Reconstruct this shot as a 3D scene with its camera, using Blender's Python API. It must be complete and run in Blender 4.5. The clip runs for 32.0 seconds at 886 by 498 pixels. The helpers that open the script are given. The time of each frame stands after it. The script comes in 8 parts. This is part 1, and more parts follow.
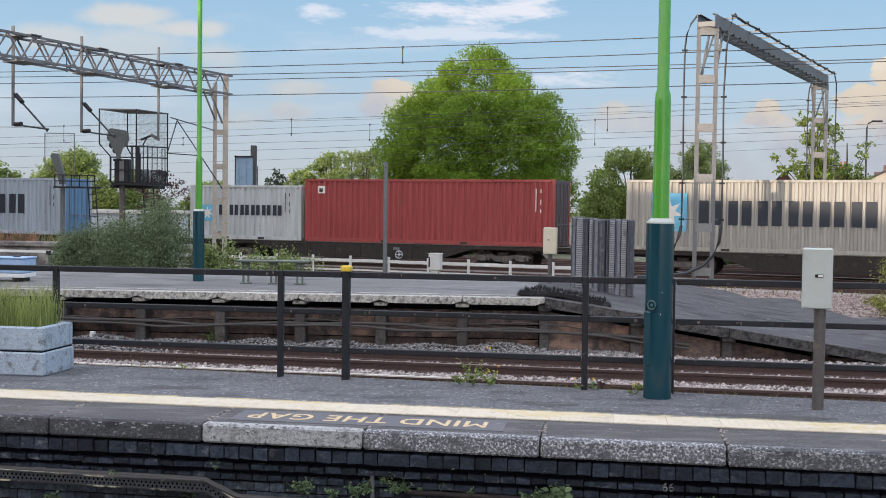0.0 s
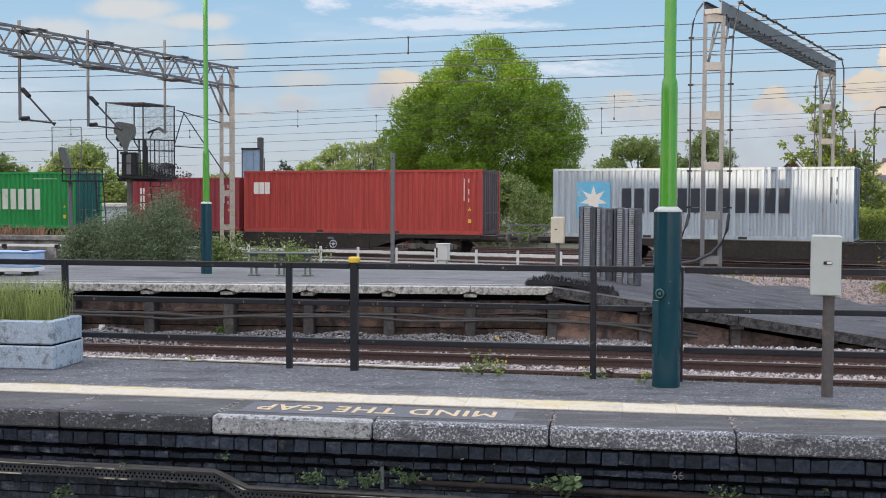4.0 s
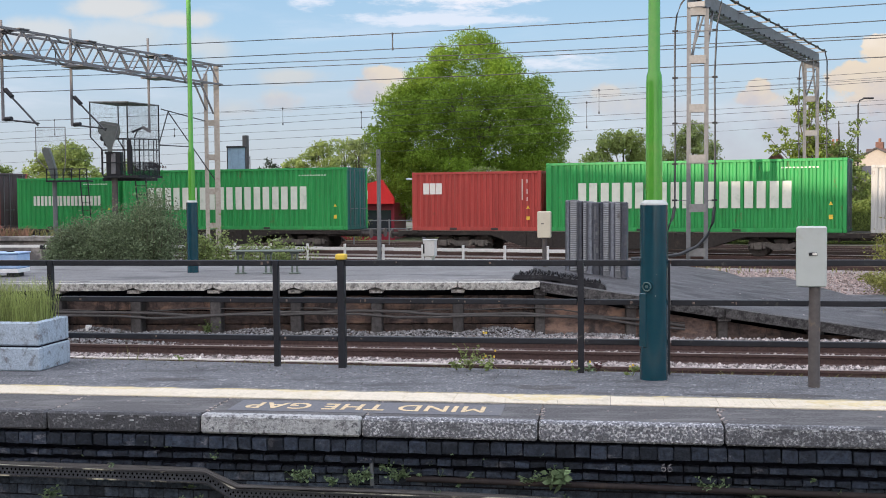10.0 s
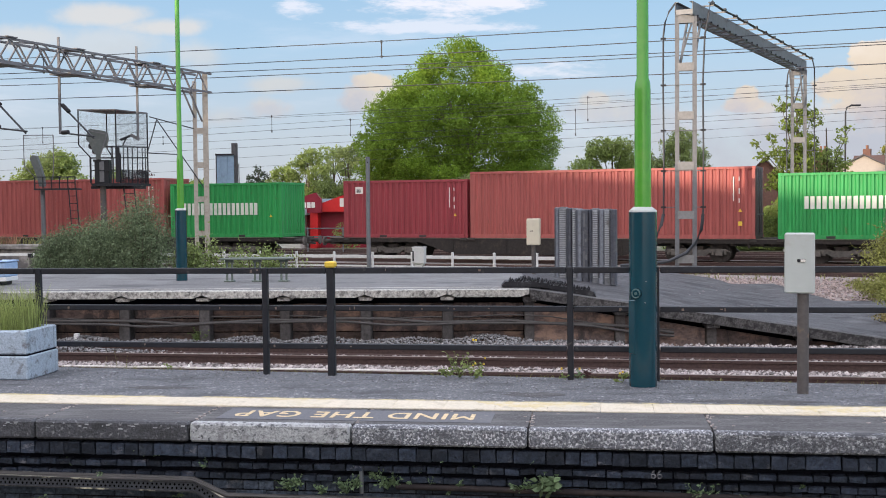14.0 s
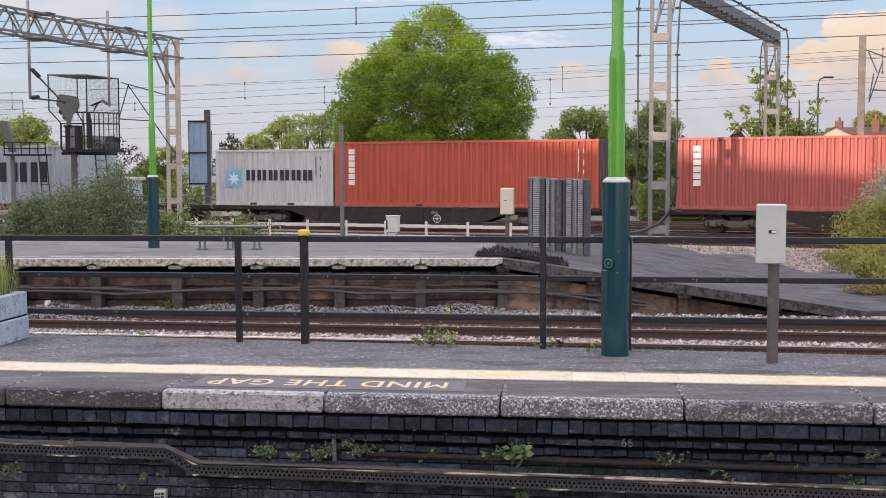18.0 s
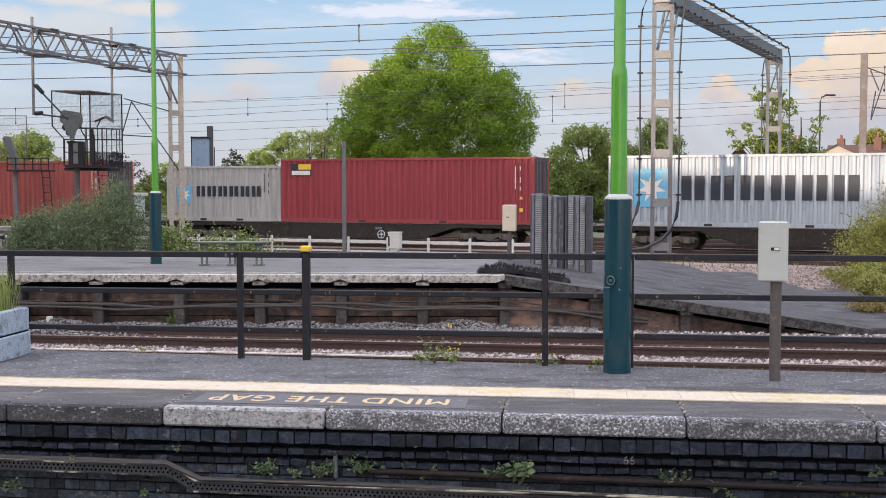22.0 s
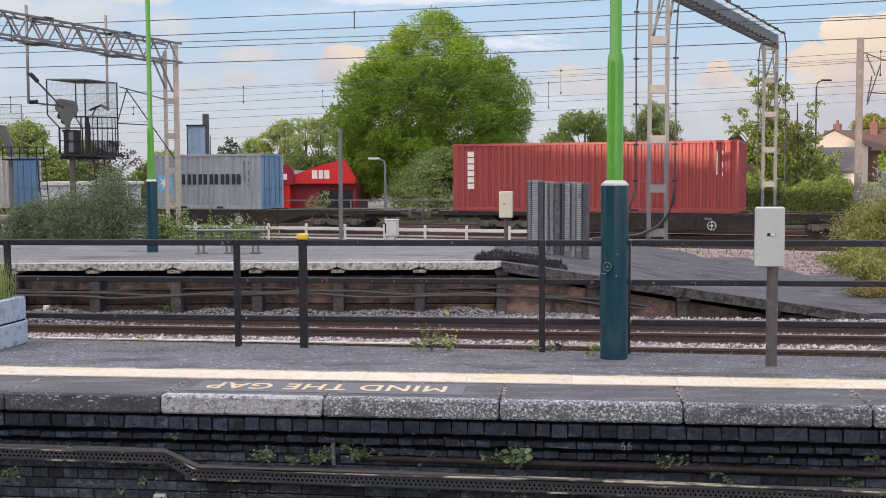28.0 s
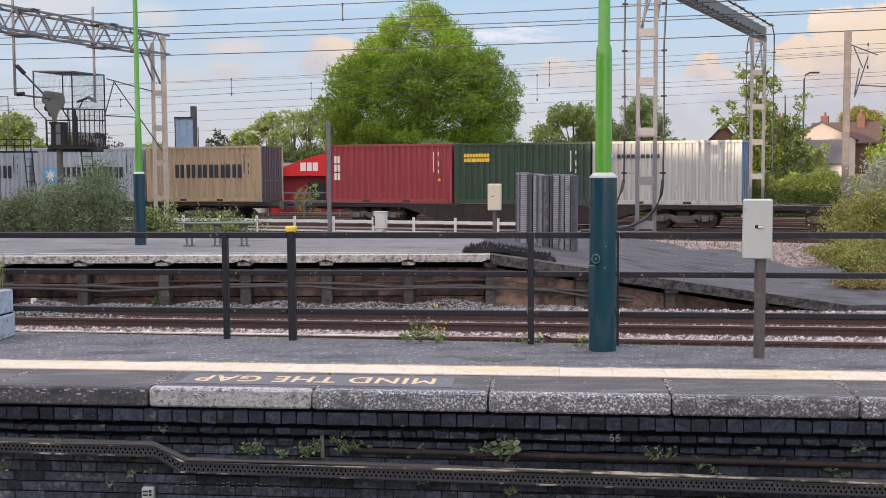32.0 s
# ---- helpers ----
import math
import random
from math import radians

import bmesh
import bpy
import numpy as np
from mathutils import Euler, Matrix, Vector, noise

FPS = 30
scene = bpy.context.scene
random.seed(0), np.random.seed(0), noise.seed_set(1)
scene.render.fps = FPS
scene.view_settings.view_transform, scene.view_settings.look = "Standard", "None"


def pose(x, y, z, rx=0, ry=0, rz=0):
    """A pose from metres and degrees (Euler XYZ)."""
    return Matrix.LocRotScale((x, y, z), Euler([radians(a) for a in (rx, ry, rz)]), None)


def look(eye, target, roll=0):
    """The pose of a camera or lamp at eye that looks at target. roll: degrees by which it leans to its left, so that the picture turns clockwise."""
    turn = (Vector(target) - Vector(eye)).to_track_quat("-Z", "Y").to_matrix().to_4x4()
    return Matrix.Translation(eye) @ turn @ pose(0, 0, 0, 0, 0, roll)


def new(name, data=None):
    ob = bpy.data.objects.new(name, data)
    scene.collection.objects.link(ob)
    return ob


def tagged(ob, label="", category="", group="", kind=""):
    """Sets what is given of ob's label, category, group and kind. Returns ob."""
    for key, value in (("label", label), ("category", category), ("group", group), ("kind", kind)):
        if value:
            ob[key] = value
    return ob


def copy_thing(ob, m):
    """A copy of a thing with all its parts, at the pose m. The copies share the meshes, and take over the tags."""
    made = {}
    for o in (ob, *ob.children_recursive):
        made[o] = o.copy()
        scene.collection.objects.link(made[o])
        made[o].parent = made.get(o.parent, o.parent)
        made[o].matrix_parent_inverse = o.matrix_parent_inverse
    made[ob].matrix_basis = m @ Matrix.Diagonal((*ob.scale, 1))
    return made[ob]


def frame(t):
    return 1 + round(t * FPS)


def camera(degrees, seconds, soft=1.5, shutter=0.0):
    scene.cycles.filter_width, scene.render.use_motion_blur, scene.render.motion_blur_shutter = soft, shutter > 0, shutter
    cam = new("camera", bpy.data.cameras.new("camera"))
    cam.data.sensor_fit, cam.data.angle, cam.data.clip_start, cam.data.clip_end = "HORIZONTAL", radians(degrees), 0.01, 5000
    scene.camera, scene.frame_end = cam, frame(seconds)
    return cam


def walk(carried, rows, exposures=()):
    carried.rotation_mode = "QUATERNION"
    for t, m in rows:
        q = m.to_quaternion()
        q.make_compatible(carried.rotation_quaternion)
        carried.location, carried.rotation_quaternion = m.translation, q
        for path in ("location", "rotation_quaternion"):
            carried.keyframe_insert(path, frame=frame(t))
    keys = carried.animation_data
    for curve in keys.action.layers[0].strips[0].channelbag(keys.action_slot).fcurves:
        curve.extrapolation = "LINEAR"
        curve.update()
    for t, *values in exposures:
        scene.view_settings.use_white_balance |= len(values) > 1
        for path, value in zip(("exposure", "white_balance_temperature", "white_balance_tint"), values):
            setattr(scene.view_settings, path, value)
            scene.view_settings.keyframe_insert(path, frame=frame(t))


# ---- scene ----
# ---------------------------------------------------------------- camera
EYE = 1.57
cam = camera(43.221, 32.0, soft=0.95)
# seconds, turn to the right, tilt up, lean to the right (degrees)
PATH = (
    (0, 0.008, -1.966, -0.795), (0.5, -0.056, -1.944, -0.803), (1, -0.146, -1.941, -0.745), (1.5, -0.151, -1.891, -0.751),
    (2, -0.143, -1.924, -0.774), (2.5, -0.139, -2.003, -0.684), (3, -0.181, -2.142, -0.588), (3.5, -0.274, -2.311, -0.411),
    (5.5, -0.455, -2.860, -0.041), (6, -0.347, -2.987, 0.030), (6.5, -0.123, -3.037, 0.013), (7, 0.172, -2.986, 0.105),
    (7.5, 0.408, -2.940, 0.155), (8, 0.513, -2.953, 0.234), (8.5, 0.475, -2.966, 0.285), (9, 0.358, -2.955, 0.363),
    (9.5, 0.278, -2.838, 0.442), (10, 0.299, -2.678, 0.416), (10.5, 0.393, -2.537, 0.387), (11, 0.490, -2.463, 0.428),
    (11.5, 0.511, -2.428, 0.456), (12, 0.500, -2.370, 0.496), (12.5, 0.523, -2.295, 0.540), (13, 0.583, -2.238, 0.550),
    (13.5, 0.695, -2.228, 0.502), (14, 0.847, -2.305, 0.520), (14.5, 1.047, -2.572, 0.549), (16.5, 1.411, -3.734, 0.305),
    (17, 1.520, -3.810, 0.217), (17.5, 1.818, -3.925, 0.208), (18, 2.189, -3.903, 0.107), (18.5, 2.590, -3.742, -0.053),
    (19, 2.772, -3.490, -0.125), (19.5, 2.763, -3.254, -0.204), (20, 2.615, -3.088, -0.154), (20.5, 2.458, -2.997, -0.118),
    (21, 2.324, -2.950, -0.128), (21.5, 2.215, -2.981, -0.123), (22, 2.084, -3.056, -0.036), (22.5, 1.964, -3.144, -0.005),
    (23, 1.898, -3.186, 0.107), (23.5, 1.918, -3.214, 0.044), (24, 2.002, -3.291, 0.064), (24.5, 2.082, -3.377, 0.049),
    (25, 2.102, -3.485, 0.063), (25.5, 2.074, -3.549, 0.057), (27.5, 2.185, -3.710, 0.197), (28, 2.252, -3.720, 0.232),
    (28.5, 2.297, -3.686, 0.296), (29, 2.312, -3.669, 0.344), (29.5, 2.334, -3.686, 0.312), (30, 2.336, -3.750, 0.274),
    (30.5, 2.406, -3.872, 0.328), (31, 2.548, -3.953, 0.345), (31.5, 2.701, -4.077, 0.327), (32, 2.828, -4.113, 0.250),
)


def cam_pose(turn, tilt, lean):
    return pose(0, 0, EYE, 0, 0, -turn) @ pose(0, 0, 0, 90 + tilt, 0, 0) @ pose(0, 0, 0, 0, 0, -lean)


walk(cam, [(t, cam_pose(a, b, c)) for t, a, b, c in PATH],
     exposures=((0.0, -0.13, 6560, 14), (3.0, -0.12, 6560, 14), (7.0, -0.03, 6580, 15), (14.0, 0.0, 6620, 16), (18.0, 0.03, 7050, 23), (24.0, 0.03, 6800, 19), (32.0, 0.03, 6980, 22)))

# ---------------------------------------------------------------- light
SUN_TURN, SUN_UP = 232.0, 8.0      # compass of the sun (degrees from +y, clockwise) and its height
sun_way = Vector((math.sin(radians(SUN_TURN)) * math.cos(radians(SUN_UP)),
                  math.cos(radians(SUN_TURN)) * math.cos(radians(SUN_UP)), math.sin(radians(SUN_UP))))
sun = new("sun", bpy.data.lights.new("sun", "SUN"))
sun.data.energy, sun.data.angle, sun.data.color = 5.0, radians(0.6), (1.0, 0.83, 0.62)
sun.matrix_world = look(sun_way * 50, (0, 0, 0))

GLOW, HIGH = 1.75, 1.85      # brightness of the sky round the sun and overhead
world = bpy.data.worlds.new("evening_sky")
scene.world = world
world.use_nodes = True


def build_sky():
    nt = world.node_tree
    nt.nodes.clear()
    N, L = nt.nodes.new, nt.links.new
    out, bg = N("ShaderNodeOutputWorld"), N("ShaderNodeBackground")
    sky = N("ShaderNodeTexSky")
    sky.sky_type, sky.sun_disc = "NISHITA", False
    sky.sun_elevation, sky.sun_rotation = radians(SUN_UP), radians(SUN_TURN)
    sky.air_density, sky.dust_density, sky.ozone_density = 1.0, 0.6, 1.6
    co = N("ShaderNodeTexCoord")
    sep = N("ShaderNodeSeparateXYZ")
    L(co.outputs["Generated"], sep.inputs[0])

    def math_(op, a, b=None, c=None):
        m = N("ShaderNodeMath")
        m.operation = op
        for i, v in enumerate((a, b, c)):
            if v is None:
                continue
            if isinstance(v, (int, float)):
                m.inputs[i].default_value = v
            else:
                L(v, m.inputs[i])
        return m.outputs[0]

    def ramp(v, stops):
        r = N("ShaderNodeValToRGB")
        while len(r.color_ramp.elements) < len(stops):
            r.color_ramp.elements.new(0.5)
        for e, (p, c) in zip(r.color_ramp.elements, stops):
            e.position, e.color = p, (*c, 1)
        L(v, r.inputs[0])
        return r.outputs[0]

    # clear part: the sky model, lifted towards a pale evening haze near the horizon
    up = math_("MAXIMUM", sep.outputs[2], 0.0)
    haze = ramp(up, [(0.0, (0.51, 0.57, 0.625)), (0.06, (0.50, 0.61, 0.70)), (0.14, (0.40, 0.615, 0.80)), (0.24, (0.27, 0.52, 0.775)), (0.5, (0.55, 0.68, 0.9)), (1.0, (0.7, 0.78, 0.92))])
    mixs = N("ShaderNodeMixRGB")
    mixs.inputs[0].default_value = 0.9
    sc = N("ShaderNodeMixRGB")
    sc.blend_type = "MULTIPLY"
    sc.inputs[0].default_value = 1
    L(sky.outputs[0], sc.inputs[1])
    sc.inputs[2].default_value = (0.12, 0.12, 0.12, 1)
    L(sc.outputs[0], mixs.inputs[1])
    L(haze, mixs.inputs[2])

    # clouds: long streaks aloft, heaped banks low down
    def noise_at(scale, squash, detail, rough, shift=0.0):
        mp = N("ShaderNodeMapping")
        mp.inputs["Scale"].default_value = squash
        mp.inputs["Location"].default_value = (shift, shift * 0.7, 0)
        L(co.outputs["Generated"], mp.inputs["Vector"])
        n = N("ShaderNodeTexNoise")
        n.inputs["Scale"].default_value, n.inputs["Detail"].default_value, n.inputs["Roughness"].default_value = scale, detail, rough
        L(mp.outputs[0], n.inputs["Vector"])
        return n.outputs[0]

    def heap(px, pz, rx, rz, wob, soft=0.35, ragged=2.8):
        """A heaped cloud about the direction (px, 1, pz)."""
        a = math_("DIVIDE", math_("SUBTRACT", math_("DIVIDE", sep.outputs[0], sep.outputs[1]), px), rx)
        b = math_("DIVIDE", math_("SUBTRACT", math_("DIVIDE", sep.outputs[2], sep.outputs[1]), pz), rz)
        r = math_("SQRT", math_("ADD", math_("MULTIPLY", a, a), math_("MULTIPLY", b, b)))
        r = math_("ADD", r, math_("MULTIPLY", math_("SUBTRACT", wob, 0.5), ragged))
        m = N("ShaderNodeMapRange")
        m.interpolation_type = "SMOOTHSTEP"
        L(r, m.inputs[0])
        m.inputs[1].default_value, m.inputs[2].default_value = 1.0 + soft * 0.4, 1.0 - soft
        return m.outputs[0]

    wob = noise_at(16, (1, 1, 1.2), 7, 0.58)
    fine = noise_at(58, (1, 1, 1.15), 8, 0.6, 0.3)
    front = math_("GREATER_THAN", sep.outputs[1], 0.2)
    total = None
    for px, pz, rx, rz, soft, amount in (
            (0.445, 0.094, 0.094, 0.034, 0.30, 1.0), (0.408, 0.124, 0.030, 0.019, 0.14, 1.0), (0.376, 0.103, 0.030, 0.016, 0.14, 1.0), (0.395, 0.132, 0.017, 0.011, 0.14, 1.0), (0.445, 0.122, 0.045, 0.024, 0.16, 1.0), (0.470, 0.135, 0.030, 0.016, 0.16, 1.0),
            (0.286, 0.086, 0.021, 0.0085, 0.30, 0.9), (0.287, 0.095, 0.012, 0.0085, 0.16, 0.95), (0.302, 0.083, 0.016, 0.006, 0.4, 0.7), (0.38, 0.055, 0.19, 0.040, 0.8, 0.75), (0.165, 0.080, 0.055, 0.014, 0.7, 0.5), (0.152, 0.091, 0.016, 0.008, 0.4, 0.65), (0.205, 0.074, 0.05, 0.010, 0.8, 0.4),
            (-0.055, 0.094, 0.024, 0.013, 0.4, 0.75), (-0.047, 0.108, 0.018, 0.009, 0.22, 0.9), (-0.032, 0.098, 0.014, 0.014, 0.4, 0.7), (-0.125, 0.107, 0.030, 0.008, 0.7, 0.45), (-0.27, 0.145, 0.06, 0.016, 0.9, 0.4), (-0.20, 0.137, 0.03, 0.014, 0.9, 0.4), (-0.18, 0.077, 0.03, 0.010, 0.9, 0.35), (-0.285, 0.170, 0.045, 0.010, 0.7, 0.6), (-0.225, 0.158, 0.045, 0.009, 0.7, 0.6), (-0.352, 0.150, 0.03, 0.012, 0.8, 0.5), (-0.139, 0.086, 0.022, 0.010, 0.6, 0.55)):
        h = math_("MULTIPLY", heap(px, pz, rx, rz, wob if soft > 0.6 else fine, soft, 2.8 if soft > 0.6 else 1.3), amount)
        total = h if total is None else math_("MAXIMUM", total, h)
    total = math_("MULTIPLY", total, front)
    streak = noise_at(3.0, (1.0, 1.0, 5.0), 6, 0.6, 0.4)
    mr = N("ShaderNodeMapRange")
    mr.interpolation_type = "SMOOTHSTEP"
    L(streak, mr.inputs[0])
    mr.inputs[1].default_value, mr.inputs[2].default_value = 0.50, 0.78
    veil = math_("MULTIPLY", mr.outputs[0], 0.5)
    wisp = noise_at(12, (1, 1, 4.0), 8, 0.66, 0.2)
    for px, pz, rx, rz, soft, amount in ((0.05, 0.180, 0.075, 0.009, 0.8, 0.85), (0.03, 0.156, 0.085, 0.006, 0.8, 0.6), (-0.12, 0.176, 0.02, 0.007, 0.8, 0.7), (0.085, 0.118, 0.05, 0.007, 0.8, 0.6)):
        veil = math_("MAXIMUM", veil, math_("MULTIPLY", math_("MULTIPLY", heap(px, pz, rx, rz, wisp, soft, 6.0), amount), front))
    # cream on the heads of the heaps, peach below, mauve at the foot
    tone = math_("ADD", math_("DIVIDE", sep.outputs[2], sep.outputs[1]), math_("MULTIPLY", math_("SUBTRACT", noise_at(20, (1, 1, 1.3), 7, 0.62, 0.9), 0.5), 0.10))
    warm = ramp(math_("MULTIPLY", tone, 5.0), [(0.30, (0.45, 0.485, 0.55)), (0.40, (0.57, 0.545, 0.54)), (0.50, (0.69, 0.63, 0.525)), (0.60, (0.735, 0.66, 0.53)), (0.74, (0.80, 0.74, 0.635))])
    m1, m2 = N("ShaderNodeMixRGB"), N("ShaderNodeMixRGB")
    L(veil, m1.inputs[0])
    L(mixs.outputs[0], m1.inputs[1])
    m1.inputs[2].default_value = (0.84, 0.87, 0.93, 1)
    L(total, m2.inputs[0])
    L(m1.outputs[0], m2.inputs[1])
    L(warm, m2.inputs[2])
    # the whole sky brightens and warms towards the low sun, and overhead through thin high cloud
    dot = N("ShaderNodeVectorMath")
    dot.operation = "DOT_PRODUCT"
    L(co.outputs["Generated"], dot.inputs[0])
    dot.inputs[1].default_value = sun_way
    glow = N("ShaderNodeMapRange")
    glow.interpolation_type = "SMOOTHSTEP"
    L(dot.outputs["Value"], glow.inputs[0])
    glow.inputs[1].default_value, glow.inputs[2].default_value = -0.3, 1.0
    bright = N("ShaderNodeMapRange")
    bright.interpolation_type = "SMOOTHSTEP"
    L(up, bright.inputs[0])
    bright.inputs[1].default_value, bright.inputs[2].default_value = 0.28, 0.75
    m3 = N("ShaderNodeMixRGB")
    L(glow.outputs[0], m3.inputs[0])
    L(m2.outputs[0], m3.inputs[1])
    m3.inputs[2].default_value = (GLOW * 1.0, GLOW * 0.90, GLOW * 0.80, 1)
    m4 = N("ShaderNodeMixRGB")
    L(bright.outputs[0], m4.inputs[0])
    L(m3.outputs[0], m4.inputs[1])
    m4.inputs[2].default_value = (HIGH * 0.88, HIGH * 0.955, HIGH * 1.05, 1)
    L(m4.outputs[0], bg.inputs[0])
    bg.inputs[1].default_value = 1.12
    L(bg.outputs[0], out.inputs[0])


build_sky()

# ---------------------------------------------------------------- mesh helpers


class Geo:
    """Vertices and faces of one mesh, gathered piece by piece."""

    def __init__(self):
        self.v, self.f, self.smooth = [], [], []

    def add(self, verts, faces, smooth=False):
        n = len(self.v)
        self.v.extend(verts)
        self.f.extend([tuple(i + n for i in fc) for fc in faces])
        self.smooth.extend([smooth] * len(faces))
        return self

    def box(self, x0, x1, y0, y1, z0, z1, c=0.0, m=None):
        """A box with its edges cut by c."""
        if c <= 0:
            vs = [(x, y, z) for z in (z0, z1) for y in (y0, y1) for x in (x0, x1)]
            fs = [(0, 2, 3, 1), (4, 5, 7, 6), (0, 1, 5, 4), (2, 6, 7, 3), (0, 4, 6, 2), (1, 3, 7, 5)]
        else:
            c = min(c, (x1 - x0) * 0.45, (y1 - y0) * 0.45, (z1 - z0) * 0.45)
            lo, hi = (x0, y0, z0), (x1, y1, z1)
            vs, ix = [], {}
            for sx in (0, 1):
                for sy in (0, 1):
                    for sz in (0, 1):
                        s = (sx, sy, sz)
                        for ax in range(3):
                            p = [hi[k] if s[k] else lo[k] for k in range(3)]
                            for k in range(3):
                                if k != ax:
                                    p[k] += -c if s[k] else c
                            ix[(s, ax)] = len(vs)
                            vs.append(tuple(p))
            fs = []
            for ax in range(3):
                b, d = (ax + 1) % 3, (ax + 2) % 3
                for e in (0, 1):
                    q = []
                    for sb, sd in ((0, 0), (1, 0), (1, 1), (0, 1)):
                        s = [0, 0, 0]
                        s[ax], s[b], s[d] = e, sb, sd
                        q.append(ix[(tuple(s), ax)])
                    fs.append(tuple(q if e else q[::-1]))
                for sb in (0, 1):
                    for sd in (0, 1):
                        s0, s1 = [0, 0, 0], [0, 0, 0]
                        s0[b] = s1[b] = sb
                        s0[d] = s1[d] = sd
                        s1[ax] = 1
                        s0, s1 = tuple(s0), tuple(s1)
                        q = [ix[(s0, b)], ix[(s1, b)], ix[(s1, d)], ix[(s0, d)]]
                        fs.append(tuple(q if sb != sd else q[::-1]))
            for s in [(a, b, d) for a in (0, 1) for b in (0, 1) for d in (0, 1)]:
                q = [ix[(s, 0)], ix[(s, 1)], ix[(s, 2)]]
                fs.append(tuple(q if sum(s) % 2 else q[::-1]))
        if m is not None:
            vs = [tuple(m @ Vector(p)) for p in vs]
        return self.add(vs, fs)

    def prism(self, poly, y0, y1, m=None):
        """A polygon in x and z, drawn out along y."""
        n = len(poly)
        vs = [(x, y0, z) for x, z in poly] + [(x, y1, z) for x, z in poly]
        fs = [tuple(range(n)), tuple(range(2 * n - 1, n - 1, -1))]
        fs += [(i, i + n, (i + 1) % n + n, (i + 1) % n) for i in range(n)]
        if m is not None:
            vs = [tuple(m @ Vector(p)) for p in vs]
        return self.add(vs, fs)

    def post(self, poly, z0, z1, m=None):
        """A polygon in x and y, drawn out upwards."""
        n = len(poly)
        vs = [(x, y, z0) for x, y in poly] + [(x, y, z1) for x, y in poly]
        fs = [tuple(range(n - 1, -1, -1)), tuple(range(n, 2 * n))] + [(i, (i + 1) % n, (i + 1) % n + n, i + n) for i in range(n)]
        if m is not None:
            vs = [tuple(m @ Vector(p)) for p in vs]
        return self.add(vs, fs)

    def tube(self, pts, r, n=8, caps=True, smooth=True):
        """A round bar along pts; r: one radius, or one for each point."""
        pts = [Vector(p) for p in pts]
        rs = r if isinstance(r, (list, tuple)) else [r] * len(pts)
        vs = []
        for i, p in enumerate(pts):
            d = (pts[min(i + 1, len(pts) - 1)] - pts[max(i - 1, 0)]).normalized()
            a = d.cross(Vector((0, 0, 1)) if abs(d.z) < 0.9 else Vector((1, 0, 0))).normalized()
            b = d.cross(a)
            vs += [tuple(p + (a * math.cos(k * math.tau / n) + b * math.sin(k * math.tau / n)) * rs[i]) for k in range(n)]
        fs = [(i * n + k, i * n + (k + 1) % n, (i + 1) * n + (k + 1) % n, (i + 1) * n + k) for i in range(len(pts) - 1) for k in range(n)]
        self.add(vs, fs, smooth)
        if caps:
            m = len(pts) - 1
            self.add(vs[:n], [tuple(range(n - 1, -1, -1))])
            self.add(vs[m * n:], [tuple(range(n))])
        return self

    def bar(self, a, b, w, h=None):
        """A square bar from a to b."""
        a, b = Vector(a), Vector(b)
        h = h or w
        d = (b - a).normalized()
        s = d.cross(Vector((0, 0, 1)) if abs(d.z) < 0.95 else Vector((1, 0, 0))).normalized() * (w / 2)
        u = s.normalized().cross(d) * (h / 2)
        vs = [tuple(p + s * i + u * j) for p in (a, b) for i, j in ((-1, -1), (1, -1), (1, 1), (-1, 1))]
        return self.add(vs, [(3, 2, 1, 0), (4, 5, 6, 7), (0, 1, 5, 4), (1, 2, 6, 5), (2, 3, 7, 6), (3, 0, 4, 7)])

    def stone(self, x, y, z, r, rng):
        """A small uneven stone."""
        vs = [(x + dx * r * rng.uniform(0.6, 1.25), y + dy * r * rng.uniform(0.6, 1.25), z + dz * r * rng.uniform(0.5, 1.0))
              for dx, dy, dz in ((1, 0.2, 0), (0.1, 1, 0), (-1, -0.2, 0.1), (0, -1, 0), (0.2, 0.1, 1), (0, 0, -1))]
        return self.add(vs, [(0, 1, 4), (1, 2, 4), (2, 3, 4), (3, 0, 4), (1, 0, 5), (2, 1, 5), (3, 2, 5), (0, 3, 5)])

    def mesh(self, name):
        me = bpy.data.meshes.new(name)
        me.from_pydata(self.v, [], self.f)
        if any(self.smooth):
            me.polygons.foreach_set("use_smooth", self.smooth)
        me.update()
        return me


def part(name, geo, material, parent, label=""):
    """One mesh under a thing or under a part."""
    me = geo if isinstance(geo, bpy.types.Mesh) else geo.mesh(name)
    if not me.materials:
        me.materials.append(material)
    ob = new(name, me)
    ob.parent = parent
    if label:
        ob["label"] = label
    return ob


def thing(name, label, category, m=None, group="", kind=""):
    ob = new(name)
    if m is not None:
        ob.matrix_basis = m
    return tagged(ob, label, category, group, kind)


def solid(name, geo, material, label, category, m=None, group="", kind=""):
    """A thing that is one mesh."""
    me = geo if isinstance(geo, bpy.types.Mesh) else geo.mesh(name)
    if not me.materials:
        me.materials.append(material)
    ob = new(name, me)
    if m is not None:
        ob.matrix_basis = m
    return tagged(ob, label, category, group, kind)


# ---------------------------------------------------------------- materials


